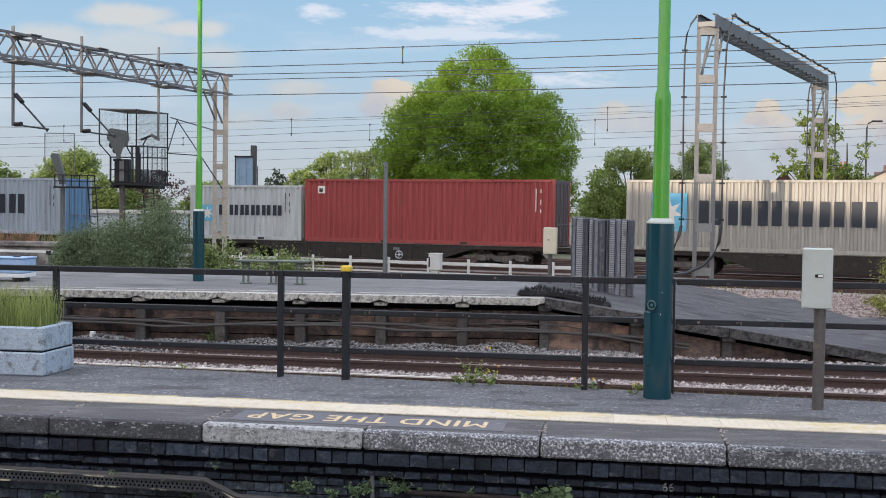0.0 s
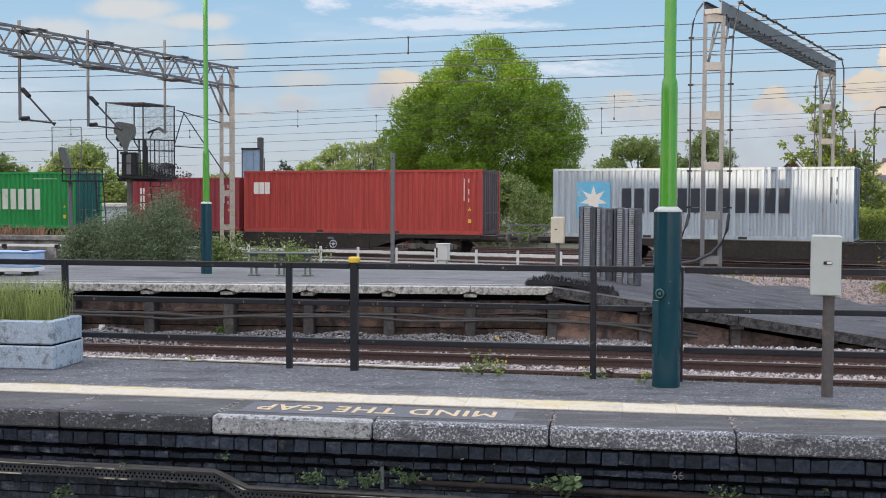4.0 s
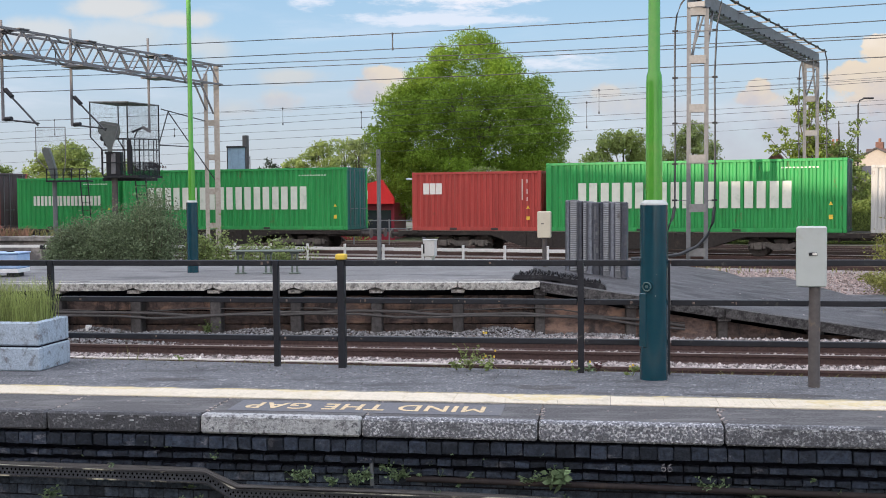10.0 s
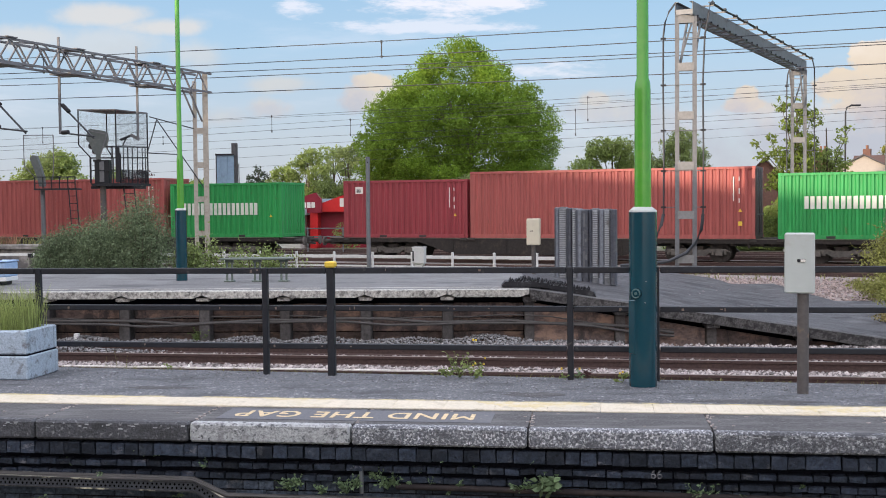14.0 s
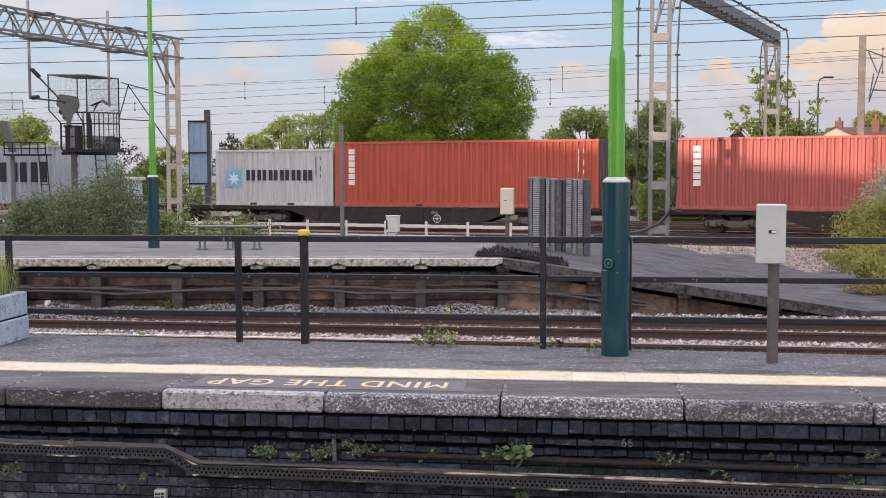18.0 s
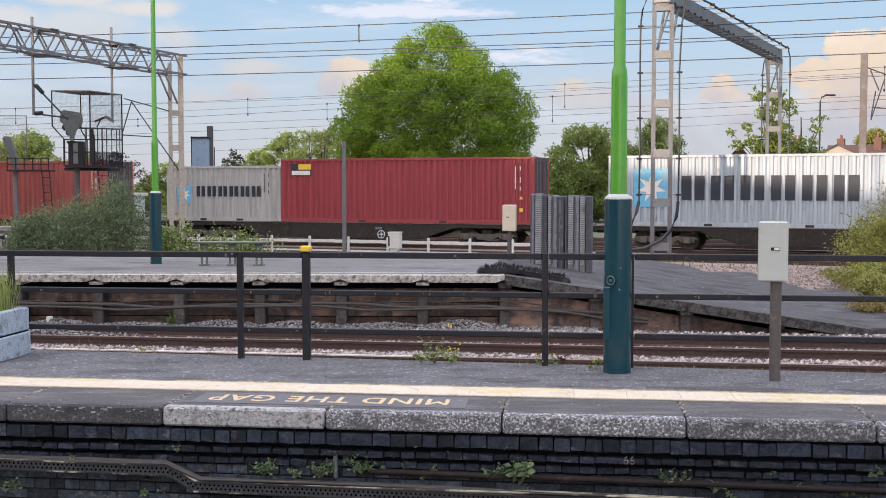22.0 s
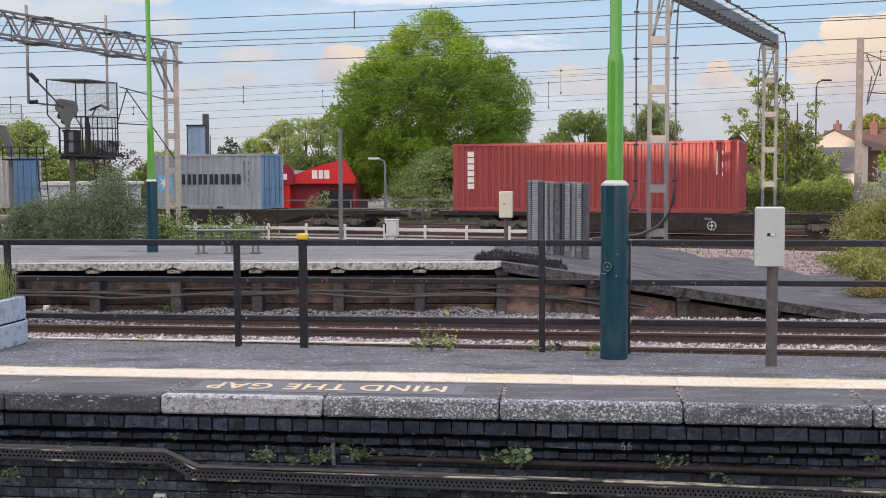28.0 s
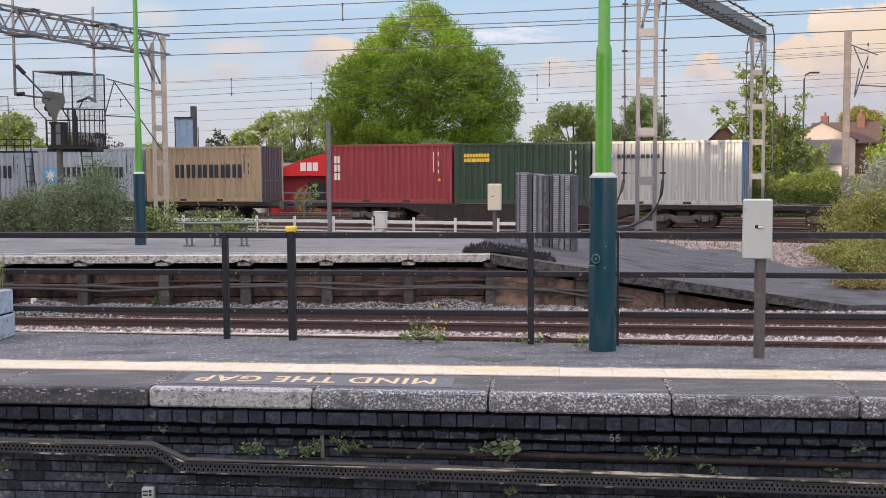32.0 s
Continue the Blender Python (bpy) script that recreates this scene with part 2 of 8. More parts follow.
def surface(name, colour, rough=0.7, metal=0.0, grain=30.0, vary=0.25, stain=None, stain_scale=1.5, stain_low=0.52, stain_high=0.72,
            bump=0.2, bump_scale=None, dist=0.01, by_piece=0.0, by_island=0.0, stretch=(1, 1, 1), translucent=0.0, spec=0.4, wash=None, wash_way=(1, 1, 1), rust=None):
    """A painted, stony or leafy surface: fine grain, wider patches of a second colour, relief; by_piece and by_island vary whole pieces."""
    mt = bpy.data.materials.new(name)
    mt.use_nodes = True
    nt = mt.node_tree
    N, L = nt.nodes.new, nt.links.new
    bsdf = nt.nodes["Principled BSDF"]
    co = N("ShaderNodeTexCoord")
    mp = N("ShaderNodeMapping")
    mp.inputs["Scale"].default_value = stretch
    piece = N("ShaderNodeObjectInfo")
    shift = N("ShaderNodeVectorMath")
    shift.operation = "MULTIPLY_ADD"
    L(piece.outputs["Random"], shift.inputs[0])
    shift.inputs[1].default_value = (37.0, 23.0, 11.0)
    L(co.outputs["Object"], shift.inputs[2])
    L(shift.outputs[0], mp.inputs[0])
    n1 = N("ShaderNodeTexNoise")
    n1.inputs["Scale"].default_value, n1.inputs["Detail"].default_value, n1.inputs["Roughness"].default_value = grain, 6, 0.65
    L(mp.outputs[0], n1.inputs["Vector"])
    r1 = N("ShaderNodeMapRange")
    L(n1.outputs[0], r1.inputs[0])
    r1.inputs[1].default_value, r1.inputs[2].default_value = 0.25, 0.75
    r1.inputs[3].default_value, r1.inputs[4].default_value = 1 - vary, 1 + vary
    mul = N("ShaderNodeMixRGB")
    mul.blend_type = "MULTIPLY"
    mul.inputs[0].default_value = 1
    mul.inputs[1].default_value = (*colour, 1)
    L(r1.outputs[0], mul.inputs[2])
    col = mul.outputs[0]
    if stain is not None:
        n2 = N("ShaderNodeTexNoise")
        n2.inputs["Scale"].default_value, n2.inputs["Detail"].default_value, n2.inputs["Roughness"].default_value = stain_scale, 7, 0.68
        L(mp.outputs[0], n2.inputs["Vector"])
        r2 = N("ShaderNodeMapRange")
        r2.interpolation_type = "SMOOTHSTEP"
        L(n2.outputs[0], r2.inputs[0])
        r2.inputs[1].default_value, r2.inputs[2].default_value = stain_low, stain_high
        mx = N("ShaderNodeMixRGB")
        L(r2.outputs[0], mx.inputs[0])
        L(col, mx.inputs[1])
        mx.inputs[2].default_value = (*stain, 1)
        col = mx.outputs[0]
    if rust is not None:
        # small rust blooms and runs: colour, scale, low, high
        mr5 = N("ShaderNodeMapping")
        mr5.inputs["Scale"].default_value = (1, 1, 0.45)
        L(shift.outputs[0], mr5.inputs[0])
        n5 = N("ShaderNodeTexNoise")
        n5.inputs["Scale"].default_value, n5.inputs["Detail"].default_value, n5.inputs["Roughness"].default_value = rust[1], 9, 0.72
        L(mr5.outputs[0], n5.inputs["Vector"])
        r5 = N("ShaderNodeMapRange")
        r5.interpolation_type = "SMOOTHSTEP"
        L(n5.outputs[0], r5.inputs[0])
        r5.inputs[1].default_value, r5.inputs[2].default_value = rust[2], rust[3]
        mx5 = N("ShaderNodeMixRGB")
        L(r5.outputs[0], mx5.inputs[0])
        L(col, mx5.inputs[1])
        mx5.inputs[2].default_value = (*rust[0], 1)
        col = mx5.outputs[0]
    if wash is not None:
        # wide weathering that runs on from piece to piece
        geo = N("ShaderNodeNewGeometry")
        mw = N("ShaderNodeMapping")
        mw.inputs["Scale"].default_value = wash_way
        L(geo.outputs["Position"], mw.inputs[0])
        n4 = N("ShaderNodeTexNoise")
        n4.inputs["Scale"].default_value, n4.inputs["Detail"].default_value, n4.inputs["Roughness"].default_value = wash[1], 8, 0.7
        L(mw.outputs[0], n4.inputs["Vector"])
        r4 = N("ShaderNodeMapRange")
        r4.interpolation_type = "SMOOTHSTEP"
        L(n4.outputs[0], r4.inputs[0])
        r4.inputs[1].default_value, r4.inputs[2].default_value = wash[2], wash[3]
        mx4 = N("ShaderNodeMixRGB")
        L(r4.outputs[0], mx4.inputs[0])
        L(col, mx4.inputs[1])
        mx4.inputs[2].default_value = (*wash[0], 1)
        col = mx4.outputs[0]
    for amount, node, socket in ((by_piece, "ShaderNodeObjectInfo", "Random"), (by_island, "ShaderNodeNewGeometry", "Random Per Island")):
        if amount:
            oi = N(node)
            r3 = N("ShaderNodeMapRange")
            L(oi.outputs[socket], r3.inputs[0])
            r3.inputs[3].default_value, r3.inputs[4].default_value = 1 - amount, 1 + amount
            m3 = N("ShaderNodeMixRGB")
            m3.blend_type = "MULTIPLY"
            m3.inputs[0].default_value = 1
            L(col, m3.inputs[1])
            L(r3.outputs[0], m3.inputs[2])
            col = m3.outputs[0]
    L(col, bsdf.inputs["Base Color"])
    bsdf.inputs["Roughness"].default_value = rough
    bsdf.inputs["Metallic"].default_value = metal
    bsdf.inputs["Specular IOR Level"].default_value = spec
    if bump:
        bp = N("ShaderNodeBump")
        bp.inputs["Strength"].default_value, bp.inputs["Distance"].default_value = bump, dist
        if bump_scale:
            n3 = N("ShaderNodeTexNoise")
            n3.inputs["Scale"].default_value, n3.inputs["Detail"].default_value = bump_scale, 5
            L(mp.outputs[0], n3.inputs["Vector"])
            L(n3.outputs[0], bp.inputs["Height"])
        else:
            L(n1.outputs[0], bp.inputs["Height"])
        L(bp.outputs[0], bsdf.inputs["Normal"])
    if translucent:
        tr = N("ShaderNodeBsdfTranslucent")
        L(col, tr.inputs[0])
        mix = N("ShaderNodeMixShader")
        mix.inputs[0].default_value = translucent
        L(bsdf.outputs[0], mix.inputs[1])
        L(tr.outputs[0], mix.inputs[2])
        L(mix.outputs[0], nt.nodes["Material Output"].inputs[0])
    return mt


ASPHALT = surface("platform_asphalt", (0.120, 0.123, 0.138), 0.85, grain=55, vary=0.95, stain=(0.33, 0.335, 0.35), stain_scale=24, stain_low=0.55, stain_high=0.66, bump=0.8, dist=0.010, wash=((0.066, 0.068, 0.078), 2.6, 0.46, 0.68), wash_way=(0.6, 1.3, 1.0))
ASPHALT_DARK = surface("worn_dark_asphalt", (0.070, 0.067, 0.072), 0.8, grain=60, vary=0.7, stain=(0.145, 0.142, 0.145), stain_scale=30, stain_low=0.56, stain_high=0.68, bump=0.5, dist=0.006, wash=((0.13, 0.126, 0.13), 2.6, 0.46, 0.66), wash_way=(0.6, 2.2, 1.0))
COPING = surface("weathered_coping_concrete", (0.125, 0.13, 0.148), 0.9, grain=70, vary=0.85, stain=(0.66, 0.675, 0.71), stain_scale=52, stain_low=0.48, stain_high=0.66, bump=1.0, dist=0.014, by_piece=0.22, wash=((0.088, 0.091, 0.102), 4.5, 0.48, 0.66), wash_way=(0.8, 1.6, 1.6))
COPING_FAR = surface("pale_lichened_coping", (0.46, 0.45, 0.42), 0.9, grain=25, vary=0.6, stain=(0.13, 0.125, 0.12), stain_scale=11, stain_low=0.44, stain_high=0.66, bump=0.9, dist=0.015, by_piece=0.15)
# sooty brick of the top courses, darker: the coping's shade is in the colour
BRICK = surface("soot_black_shaded_brick", (0.021, 0.029, 0.046), 0.75, grain=38, vary=0.8, stain=(0.046, 0.056, 0.077), stain_scale=16, stain_low=0.5, stain_high=0.68, bump=1.0, dist=0.014, by_piece=0.5, spec=0.3, wash=((0.135, 0.137, 0.155), 8, 0.57, 0.70), wash_way=(1, 1, 1.6))
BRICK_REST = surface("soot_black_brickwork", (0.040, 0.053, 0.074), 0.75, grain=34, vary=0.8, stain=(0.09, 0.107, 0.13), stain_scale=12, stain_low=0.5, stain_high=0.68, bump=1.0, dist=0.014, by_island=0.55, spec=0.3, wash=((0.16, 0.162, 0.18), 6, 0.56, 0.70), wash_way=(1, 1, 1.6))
# dirty mortar in the joints; also colours in the shade under the far platform
MORTAR_AND_SHADE = surface("dirty_mortar_and_shade", (0.012, 0.013, 0.019), 0.95, grain=50, vary=0.5, bump=0.5, spec=0.05)
BAND = surface("worn_cream_tactile_paving", (0.60, 0.535, 0.44), 0.8, grain=45, vary=0.16, stain=(0.42, 0.37, 0.29), stain_scale=7, stain_low=0.50, stain_high=0.74, bump=0.3, dist=0.004, by_piece=0.02, wash=((0.50, 0.42, 0.27), 1.3, 0.50, 0.72))
YELLOW_LINE = surface("worn_yellow_paint", (0.46, 0.38, 0.20), 0.8, grain=35, vary=0.35, stain=(0.15, 0.15, 0.145), stain_scale=3.0, stain_low=0.40, stain_high=0.60, bump=0.2)
YELLOW_WORN = surface("faded_yellow_patch", (0.57, 0.475, 0.29), 0.8, grain=30, vary=0.2, stain=(0.60, 0.535, 0.44), stain_scale=9, stain_low=0.46, stain_high=0.62, bump=0.2)
LETTER = surface("worn_cream_lettering", (0.60, 0.47, 0.30), 0.8, grain=30, vary=0.22, stain=(0.20, 0.18, 0.16), stain_scale=26, stain_low=0.54, stain_high=0.68, bump=0.2)
STEEL_DARK = surface("dark_painted_steel", (0.016, 0.018, 0.024), 0.5, grain=20, vary=0.3, stain=(0.085, 0.078, 0.076), stain_scale=9, stain_low=0.60, stain_high=0.74, bump=0.15, spec=0.35)
TEAL = surface("dark_teal_gloss_paint", (0.004, 0.047, 0.068), 0.18, grain=6, vary=0.12, stain=(0.010, 0.048, 0.056), stain_scale=3, bump=0.04, spec=0.6)
LOCK = surface("paler_teal_metal", (0.09, 0.16, 0.16), 0.4, metal=0.3, grain=20, vary=0.3, bump=0.1)
LIME = surface("bright_green_gloss_paint", (0.078, 0.335, 0.042), 0.17, grain=5, vary=0.1, stain=(0.12, 0.33, 0.055), stain_scale=2.5, bump=0.03, spec=0.6)
WHITE = surface("white_paint", (0.75, 0.76, 0.76), 0.5, grain=8, vary=0.06, stain=(0.55, 0.54, 0.5), stain_scale=6, stain_low=0.6, stain_high=0.8, bump=0.05)
BOX_GREY = surface("pale_grey_enclosure", (0.46, 0.50, 0.49), 0.22, grain=5, vary=0.05, stain=(0.42, 0.43, 0.40), stain_scale=3, bump=0.03, spec=0.5)
BOX_CREAM = surface("cream_enclosure", (0.62, 0.57, 0.45), 0.45, grain=5, vary=0.06, stain=(0.5, 0.46, 0.38), stain_scale=3, bump=0.03)
POST_BROWN = surface("brown_grey_post", (0.095, 0.086, 0.085), 0.6, grain=20, vary=0.25, stain=(0.2, 0.14, 0.10), stain_scale=5, bump=0.15)
GALV = surface("galvanised_steel", (0.155, 0.165, 0.18), 0.5, metal=0.15, grain=9, vary=0.2, stain=(0.22, 0.205, 0.19), stain_scale=4, stain_low=0.58, stain_high=0.78, bump=0.1)
MAST_WARM = surface("weathered_mast_paint", (0.42, 0.38, 0.33), 0.6, grain=8, vary=0.2, stain=(0.26, 0.20, 0.16), stain_scale=3, stain_low=0.5, stain_high=0.75, bump=0.1)
GANTRY_GREY = surface("dull_grey_lattice_paint", (0.165, 0.168, 0.182), 0.65, grain=8, vary=0.25, stain=(0.115, 0.10, 0.095), stain_scale=3, bump=0.1)
WIRE = surface("dark_contact_wire", (0.05, 0.055, 0.065), 0.5, metal=0.3, grain=4, vary=0.1, bump=0)
RAIL_PAINT = surface("worn_pale_rail_paint", (0.56, 0.52, 0.49), 0.7, grain=20, vary=0.3, stain=(0.14, 0.10, 0.09), stain_scale=5, stain_low=0.52, stain_high=0.64, bump=0.2)
RUST = surface("rusty_rail", (0.072, 0.044, 0.041), 0.8, grain=30, vary=0.35, stain=(0.095, 0.062, 0.05), stain_scale=8, bump=0.3)
RAIL_TOP = surface("worn_rail_head", (0.20, 0.15, 0.13), 0.45, metal=0.4, grain=20, vary=0.25, stain=(0.18, 0.11, 0.08), stain_scale=5, bump=0.05)
BALLAST = surface("ballast_stone", (0.30, 0.275, 0.27), 0.9, grain=22, vary=0.6, stain=(0.12, 0.10, 0.095), stain_scale=11, stain_low=0.48, stain_high=0.64, bump=0.9, dist=0.03)
FLECK = surface("dull_pink_fleck", (0.36, 0.31, 0.29), 0.9, grain=20, vary=0.3, bump=0.1)
GRIT = surface("fine_grey_grit", (0.20, 0.20, 0.205), 0.9, grain=15, vary=0.3, bump=0.2, by_island=0.4)
STONES = surface("loose_ballast_stones", (0.305, 0.27, 0.266), 0.9, grain=15, vary=0.35, bump=0.3, by_island=0.7)
SLEEPER = surface("oily_timber_sleeper", (0.10, 0.075, 0.06), 0.85, grain=12, vary=0.4, stretch=(1, 6, 1), bump=0.3)
GROUND = surface("rough_lineside_ground", (0.16, 0.145, 0.12), 0.95, grain=3, vary=0.5, stain=(0.075, 0.10, 0.04), stain_scale=0.35, stain_low=0.48, stain_high=0.6, bump=0.6, dist=0.05)
PLANK = surface("brown_boarded_riser", (0.125, 0.092, 0.084), 0.85, grain=7, vary=0.6, stretch=(1.4, 1, 2.5), stain=(0.30, 0.195, 0.15), stain_scale=1.6, stain_low=0.46, stain_high=0.66, bump=0.4, dist=0.02, by_piece=0.5, wash=((0.055, 0.045, 0.045), 1.4, 0.50, 0.62), wash_way=(1.6, 1, 0.8))
RISER_POST = surface("grey_brown_riser_post", (0.082, 0.075, 0.074), 0.85, grain=14, vary=0.5, stain=(0.04, 0.036, 0.036), stain_scale=4, bump=0.4, by_piece=0.25)
CABLE = surface("grey_black_cable", (0.085, 0.08, 0.08), 0.6, grain=10, vary=0.2, bump=0.1)
TRAY = surface("perforated_black_tray", (0.058, 0.061, 0.072), 0.6, grain=30, vary=0.5, stain=(0.10, 0.10, 0.105), stain_scale=9, stain_low=0.54, stain_high=0.7, bump=0.2, spec=0.2)
DARK_HOLE = surface("dark_perforation", (0.004, 0.004, 0.004), 0.9, grain=10, vary=0.1, bump=0, spec=0.0)
CONC_BLUE = surface("painted_pale_blue_concrete", (0.37, 0.445, 0.53), 0.85, grain=70, vary=0.35, stain=(0.20, 0.22, 0.245), stain_scale=12, stain_low=0.54, stain_high=0.68, wash=((0.17, 0.18, 0.20), 5, 0.56, 0.66), bump=0.6, dist=0.008)
SOIL = surface("planter_soil", (0.06, 0.045, 0.03), 0.95, grain=25, vary=0.5, bump=0.8)
WALL_BROWN = surface("stained_retaining_wall", (0.27, 0.255, 0.245), 0.9, grain=5, vary=0.4, stain=(0.13, 0.122, 0.125), stain_scale=0.8, stain_low=0.44, stain_high=0.56, bump=0.4, dist=0.02)
WAGON = surface("grimy_wagon_steel", (0.042, 0.037, 0.035), 0.75, grain=9, vary=0.5, stain=(0.10, 0.075, 0.06), stain_scale=3, bump=0.3)
# brown grime, darkened further: the deep shade under the load is in this colour
GIRDER = surface("grimed_shade_dark_wagon_girder", (0.026, 0.022, 0.021), 0.8, grain=9, vary=0.5, stain=(0.062, 0.047, 0.04), stain_scale=2.5, bump=0.3)
FLANGE = surface("worn_flange_steel", (0.16, 0.15, 0.125), 0.7, grain=9, vary=0.4, stain=(0.07, 0.055, 0.05), stain_scale=3, bump=0.2)
BOGIE = surface("brake_dusted_bogie_steel", (0.085, 0.078, 0.073), 0.75, grain=9, vary=0.5, stain=(0.17, 0.145, 0.125), stain_scale=3, bump=0.3)
RAIL_WHITE = surface("weathered_white_rail_paint", (0.60, 0.605, 0.61), 0.6, grain=8, vary=0.14, stain=(0.36, 0.34, 0.31), stain_scale=4, stain_low=0.56, stain_high=0.75, bump=0.05)
WHEEL_DARK = surface("dark_wheel_steel", (0.05, 0.044, 0.042), 0.7, metal=0.2, grain=8, vary=0.3, bump=0.2)
WHEEL = surface("brake_dust_wheel", (0.13, 0.118, 0.108), 0.7, metal=0.3, grain=8, vary=0.3, bump=0.2)
PALE_BAR = surface("pale_marking", (0.72, 0.70, 0.66), 0.6, grain=10, vary=0.1, bump=0)
YELLOW = surface("yellow_paint", (0.72, 0.50, 0.06), 0.55, grain=10, vary=0.1, bump=0.05)
SLATE_BLACK = surface("ribbed_black_plastic", (0.012, 0.012, 0.016), 0.7, grain=20, vary=0.3, stain=(0.06, 0.06, 0.065), stain_scale=5, bump=0.2)
PANEL_PALE = surface("pale_grey_ribbed_panel", (0.36, 0.385, 0.42), 0.6, grain=12, vary=0.3, stain=(0.13, 0.125, 0.12), stain_scale=4, bump=0.2)
RELAY_WHITE = surface("weathered_off_white_enclosure", (0.56, 0.565, 0.57), 0.5, grain=6, vary=0.1, stain=(0.38, 0.37, 0.36), stain_scale=6, stain_low=0.56, stain_high=0.74, bump=0.05)
PANEL_SLATE = surface("blue_grey_moulded_panel", (0.19, 0.205, 0.24), 0.6, grain=12, vary=0.3, stain=(0.10, 0.10, 0.11), stain_scale=5, bump=0.2)
PANEL_MID = surface("grey_panel_groove", (0.17, 0.183, 0.205), 0.6, grain=12, vary=0.3, bump=0.2)
COLLAR = surface("weathered_pale_collar_paint", (0.46, 0.49, 0.48), 0.45, grain=12, vary=0.15, stain=(0.25, 0.27, 0.25), stain_scale=14, bump=0.1)
PANEL_DARK = surface("dark_grey_moulded_panel", (0.07, 0.077, 0.097), 0.55, grain=12, vary=0.3, stain=(0.15, 0.15, 0.155), stain_scale=4, bump=0.2)
DARK_RUST = surface("dark_rusted_pipe", (0.021, 0.015, 0.016), 0.8, grain=20, vary=0.4, stain=(0.05, 0.035, 0.03), stain_scale=5, bump=0.3)
LEAF_TREE = surface("fresh_lime_leaves", (0.170, 0.276, 0.035), 0.6, grain=0.35, vary=0.32, bump=0, by_island=0.35, translucent=0.32, spec=0.12)
LEAF_THIN = surface("broad_olive_green_leaves", (0.165, 0.225, 0.048), 0.6, grain=0.5, vary=0.3, bump=0, by_island=0.4, translucent=0.4, spec=0.15)
LEAF_DARK = surface("mid_green_leaves", (0.235, 0.305, 0.10), 0.65, grain=0.5, vary=0.3, bump=0, by_island=0.4, translucent=0.4, spec=0.12)
LEAF_BRAMBLE = surface("dull_bramble_leaves", (0.20, 0.26, 0.09), 0.6, grain=0.8, vary=0.3, bump=0, by_island=0.45, translucent=0.25, spec=0.3)
LEAF_HEDGE = surface("fresh_hedge_leaves", (0.19, 0.255, 0.075), 0.65, grain=0.8, vary=0.35, bump=0, by_island=0.3, translucent=0.3, spec=0.12)
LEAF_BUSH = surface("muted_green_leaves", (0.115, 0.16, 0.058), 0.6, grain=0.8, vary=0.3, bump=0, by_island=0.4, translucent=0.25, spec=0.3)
LEAF_GREY = surface("grey_green_narrow_leaves", (0.165, 0.215, 0.125), 0.65, grain=0.8, vary=0.3, bump=0, by_island=0.5, translucent=0.2, spec=0.12)
LEAF_RED = surface("dark_red_leaves", (0.095, 0.045, 0.048), 0.6, grain=0.8, vary=0.3, bump=0, by_island=0.4, translucent=0.25, spec=0.3)
LEAF_PINE = surface("dark_conifer_needles", (0.028, 0.045, 0.028), 0.7, grain=0.8, vary=0.3, bump=0, by_island=0.3, translucent=0.1, spec=0.2)
LEAF_RUSTY = surface("browning_undergrowth_leaves", (0.225, 0.185, 0.075), 0.7, grain=0.8, vary=0.4, bump=0, by_island=0.5, translucent=0.25, spec=0.2)
LEAF_OLIVE = surface("olive_bush_leaves", (0.25, 0.26, 0.075), 0.6, grain=0.8, vary=0.3, bump=0, by_island=0.4, translucent=0.3, spec=0.3)
LEAF_WHITE = surface("pale_flowering_leaves", (0.36, 0.38, 0.30), 0.6, grain=0.8, vary=0.2, bump=0, by_island=0.4, translucent=0.3, spec=0.3)
GRASS = surface("pale_green_grass_blades", (0.30, 0.355, 0.13), 0.6, grain=3, vary=0.25, bump=0, by_island=0.45, translucent=0.35, spec=0.2)
BARK = surface("grey_brown_bark", (0.10, 0.08, 0.06), 0.9, grain=8, vary=0.4, stretch=(1, 1, 0.3), bump=0.6, dist=0.03)

# ---------------------------------------------------------------- the plan
NEAR = pose(0, 7.80, 0, 0, 0, -8.6)        # edge of the near platform: x along it, y away from the camera
LINE = pose(0, 16.58, 0, 0, 0, -9.8)       # the track between the platforms
FAR = pose(0, 20.35, 0, 0, 0, -3.2)        # edge of the far platform
RAIL = -0.915                              # rail tops; platforms lie at 0
BED = -1.08

TURN, DIST, BEND = 0.48287, 45.406, -0.001979   # the train's line: turn to the picture, nearest distance, bend


def line_at(s, off=0.0):
    """Place and heading (degrees) on the train's line, s metres along it, off metres beyond its near side."""
    c = min(max(s, -60.0), 5.0)
    o, k = BEND * c * c, 2 * BEND * c
    o += k * (s - c)
    n = math.hypot(1, k)
    ux, uy = math.cos(TURN), -math.sin(TURN)
    nx, ny = math.sin(TURN), math.cos(TURN)
    x = ux * s + nx * (DIST + o + off / n) - ux * off * k / n
    y = uy * s + ny * (DIST + o + off / n) - uy * off * k / n
    return x, y, math.degrees(math.atan2(uy + ny * k, ux + nx * k))


def along(off, z, s0=-95, s1=30, step=5):
    return [(*line_at(s, off)[:2], z) for s in range(s0, s1 + 1, step)]


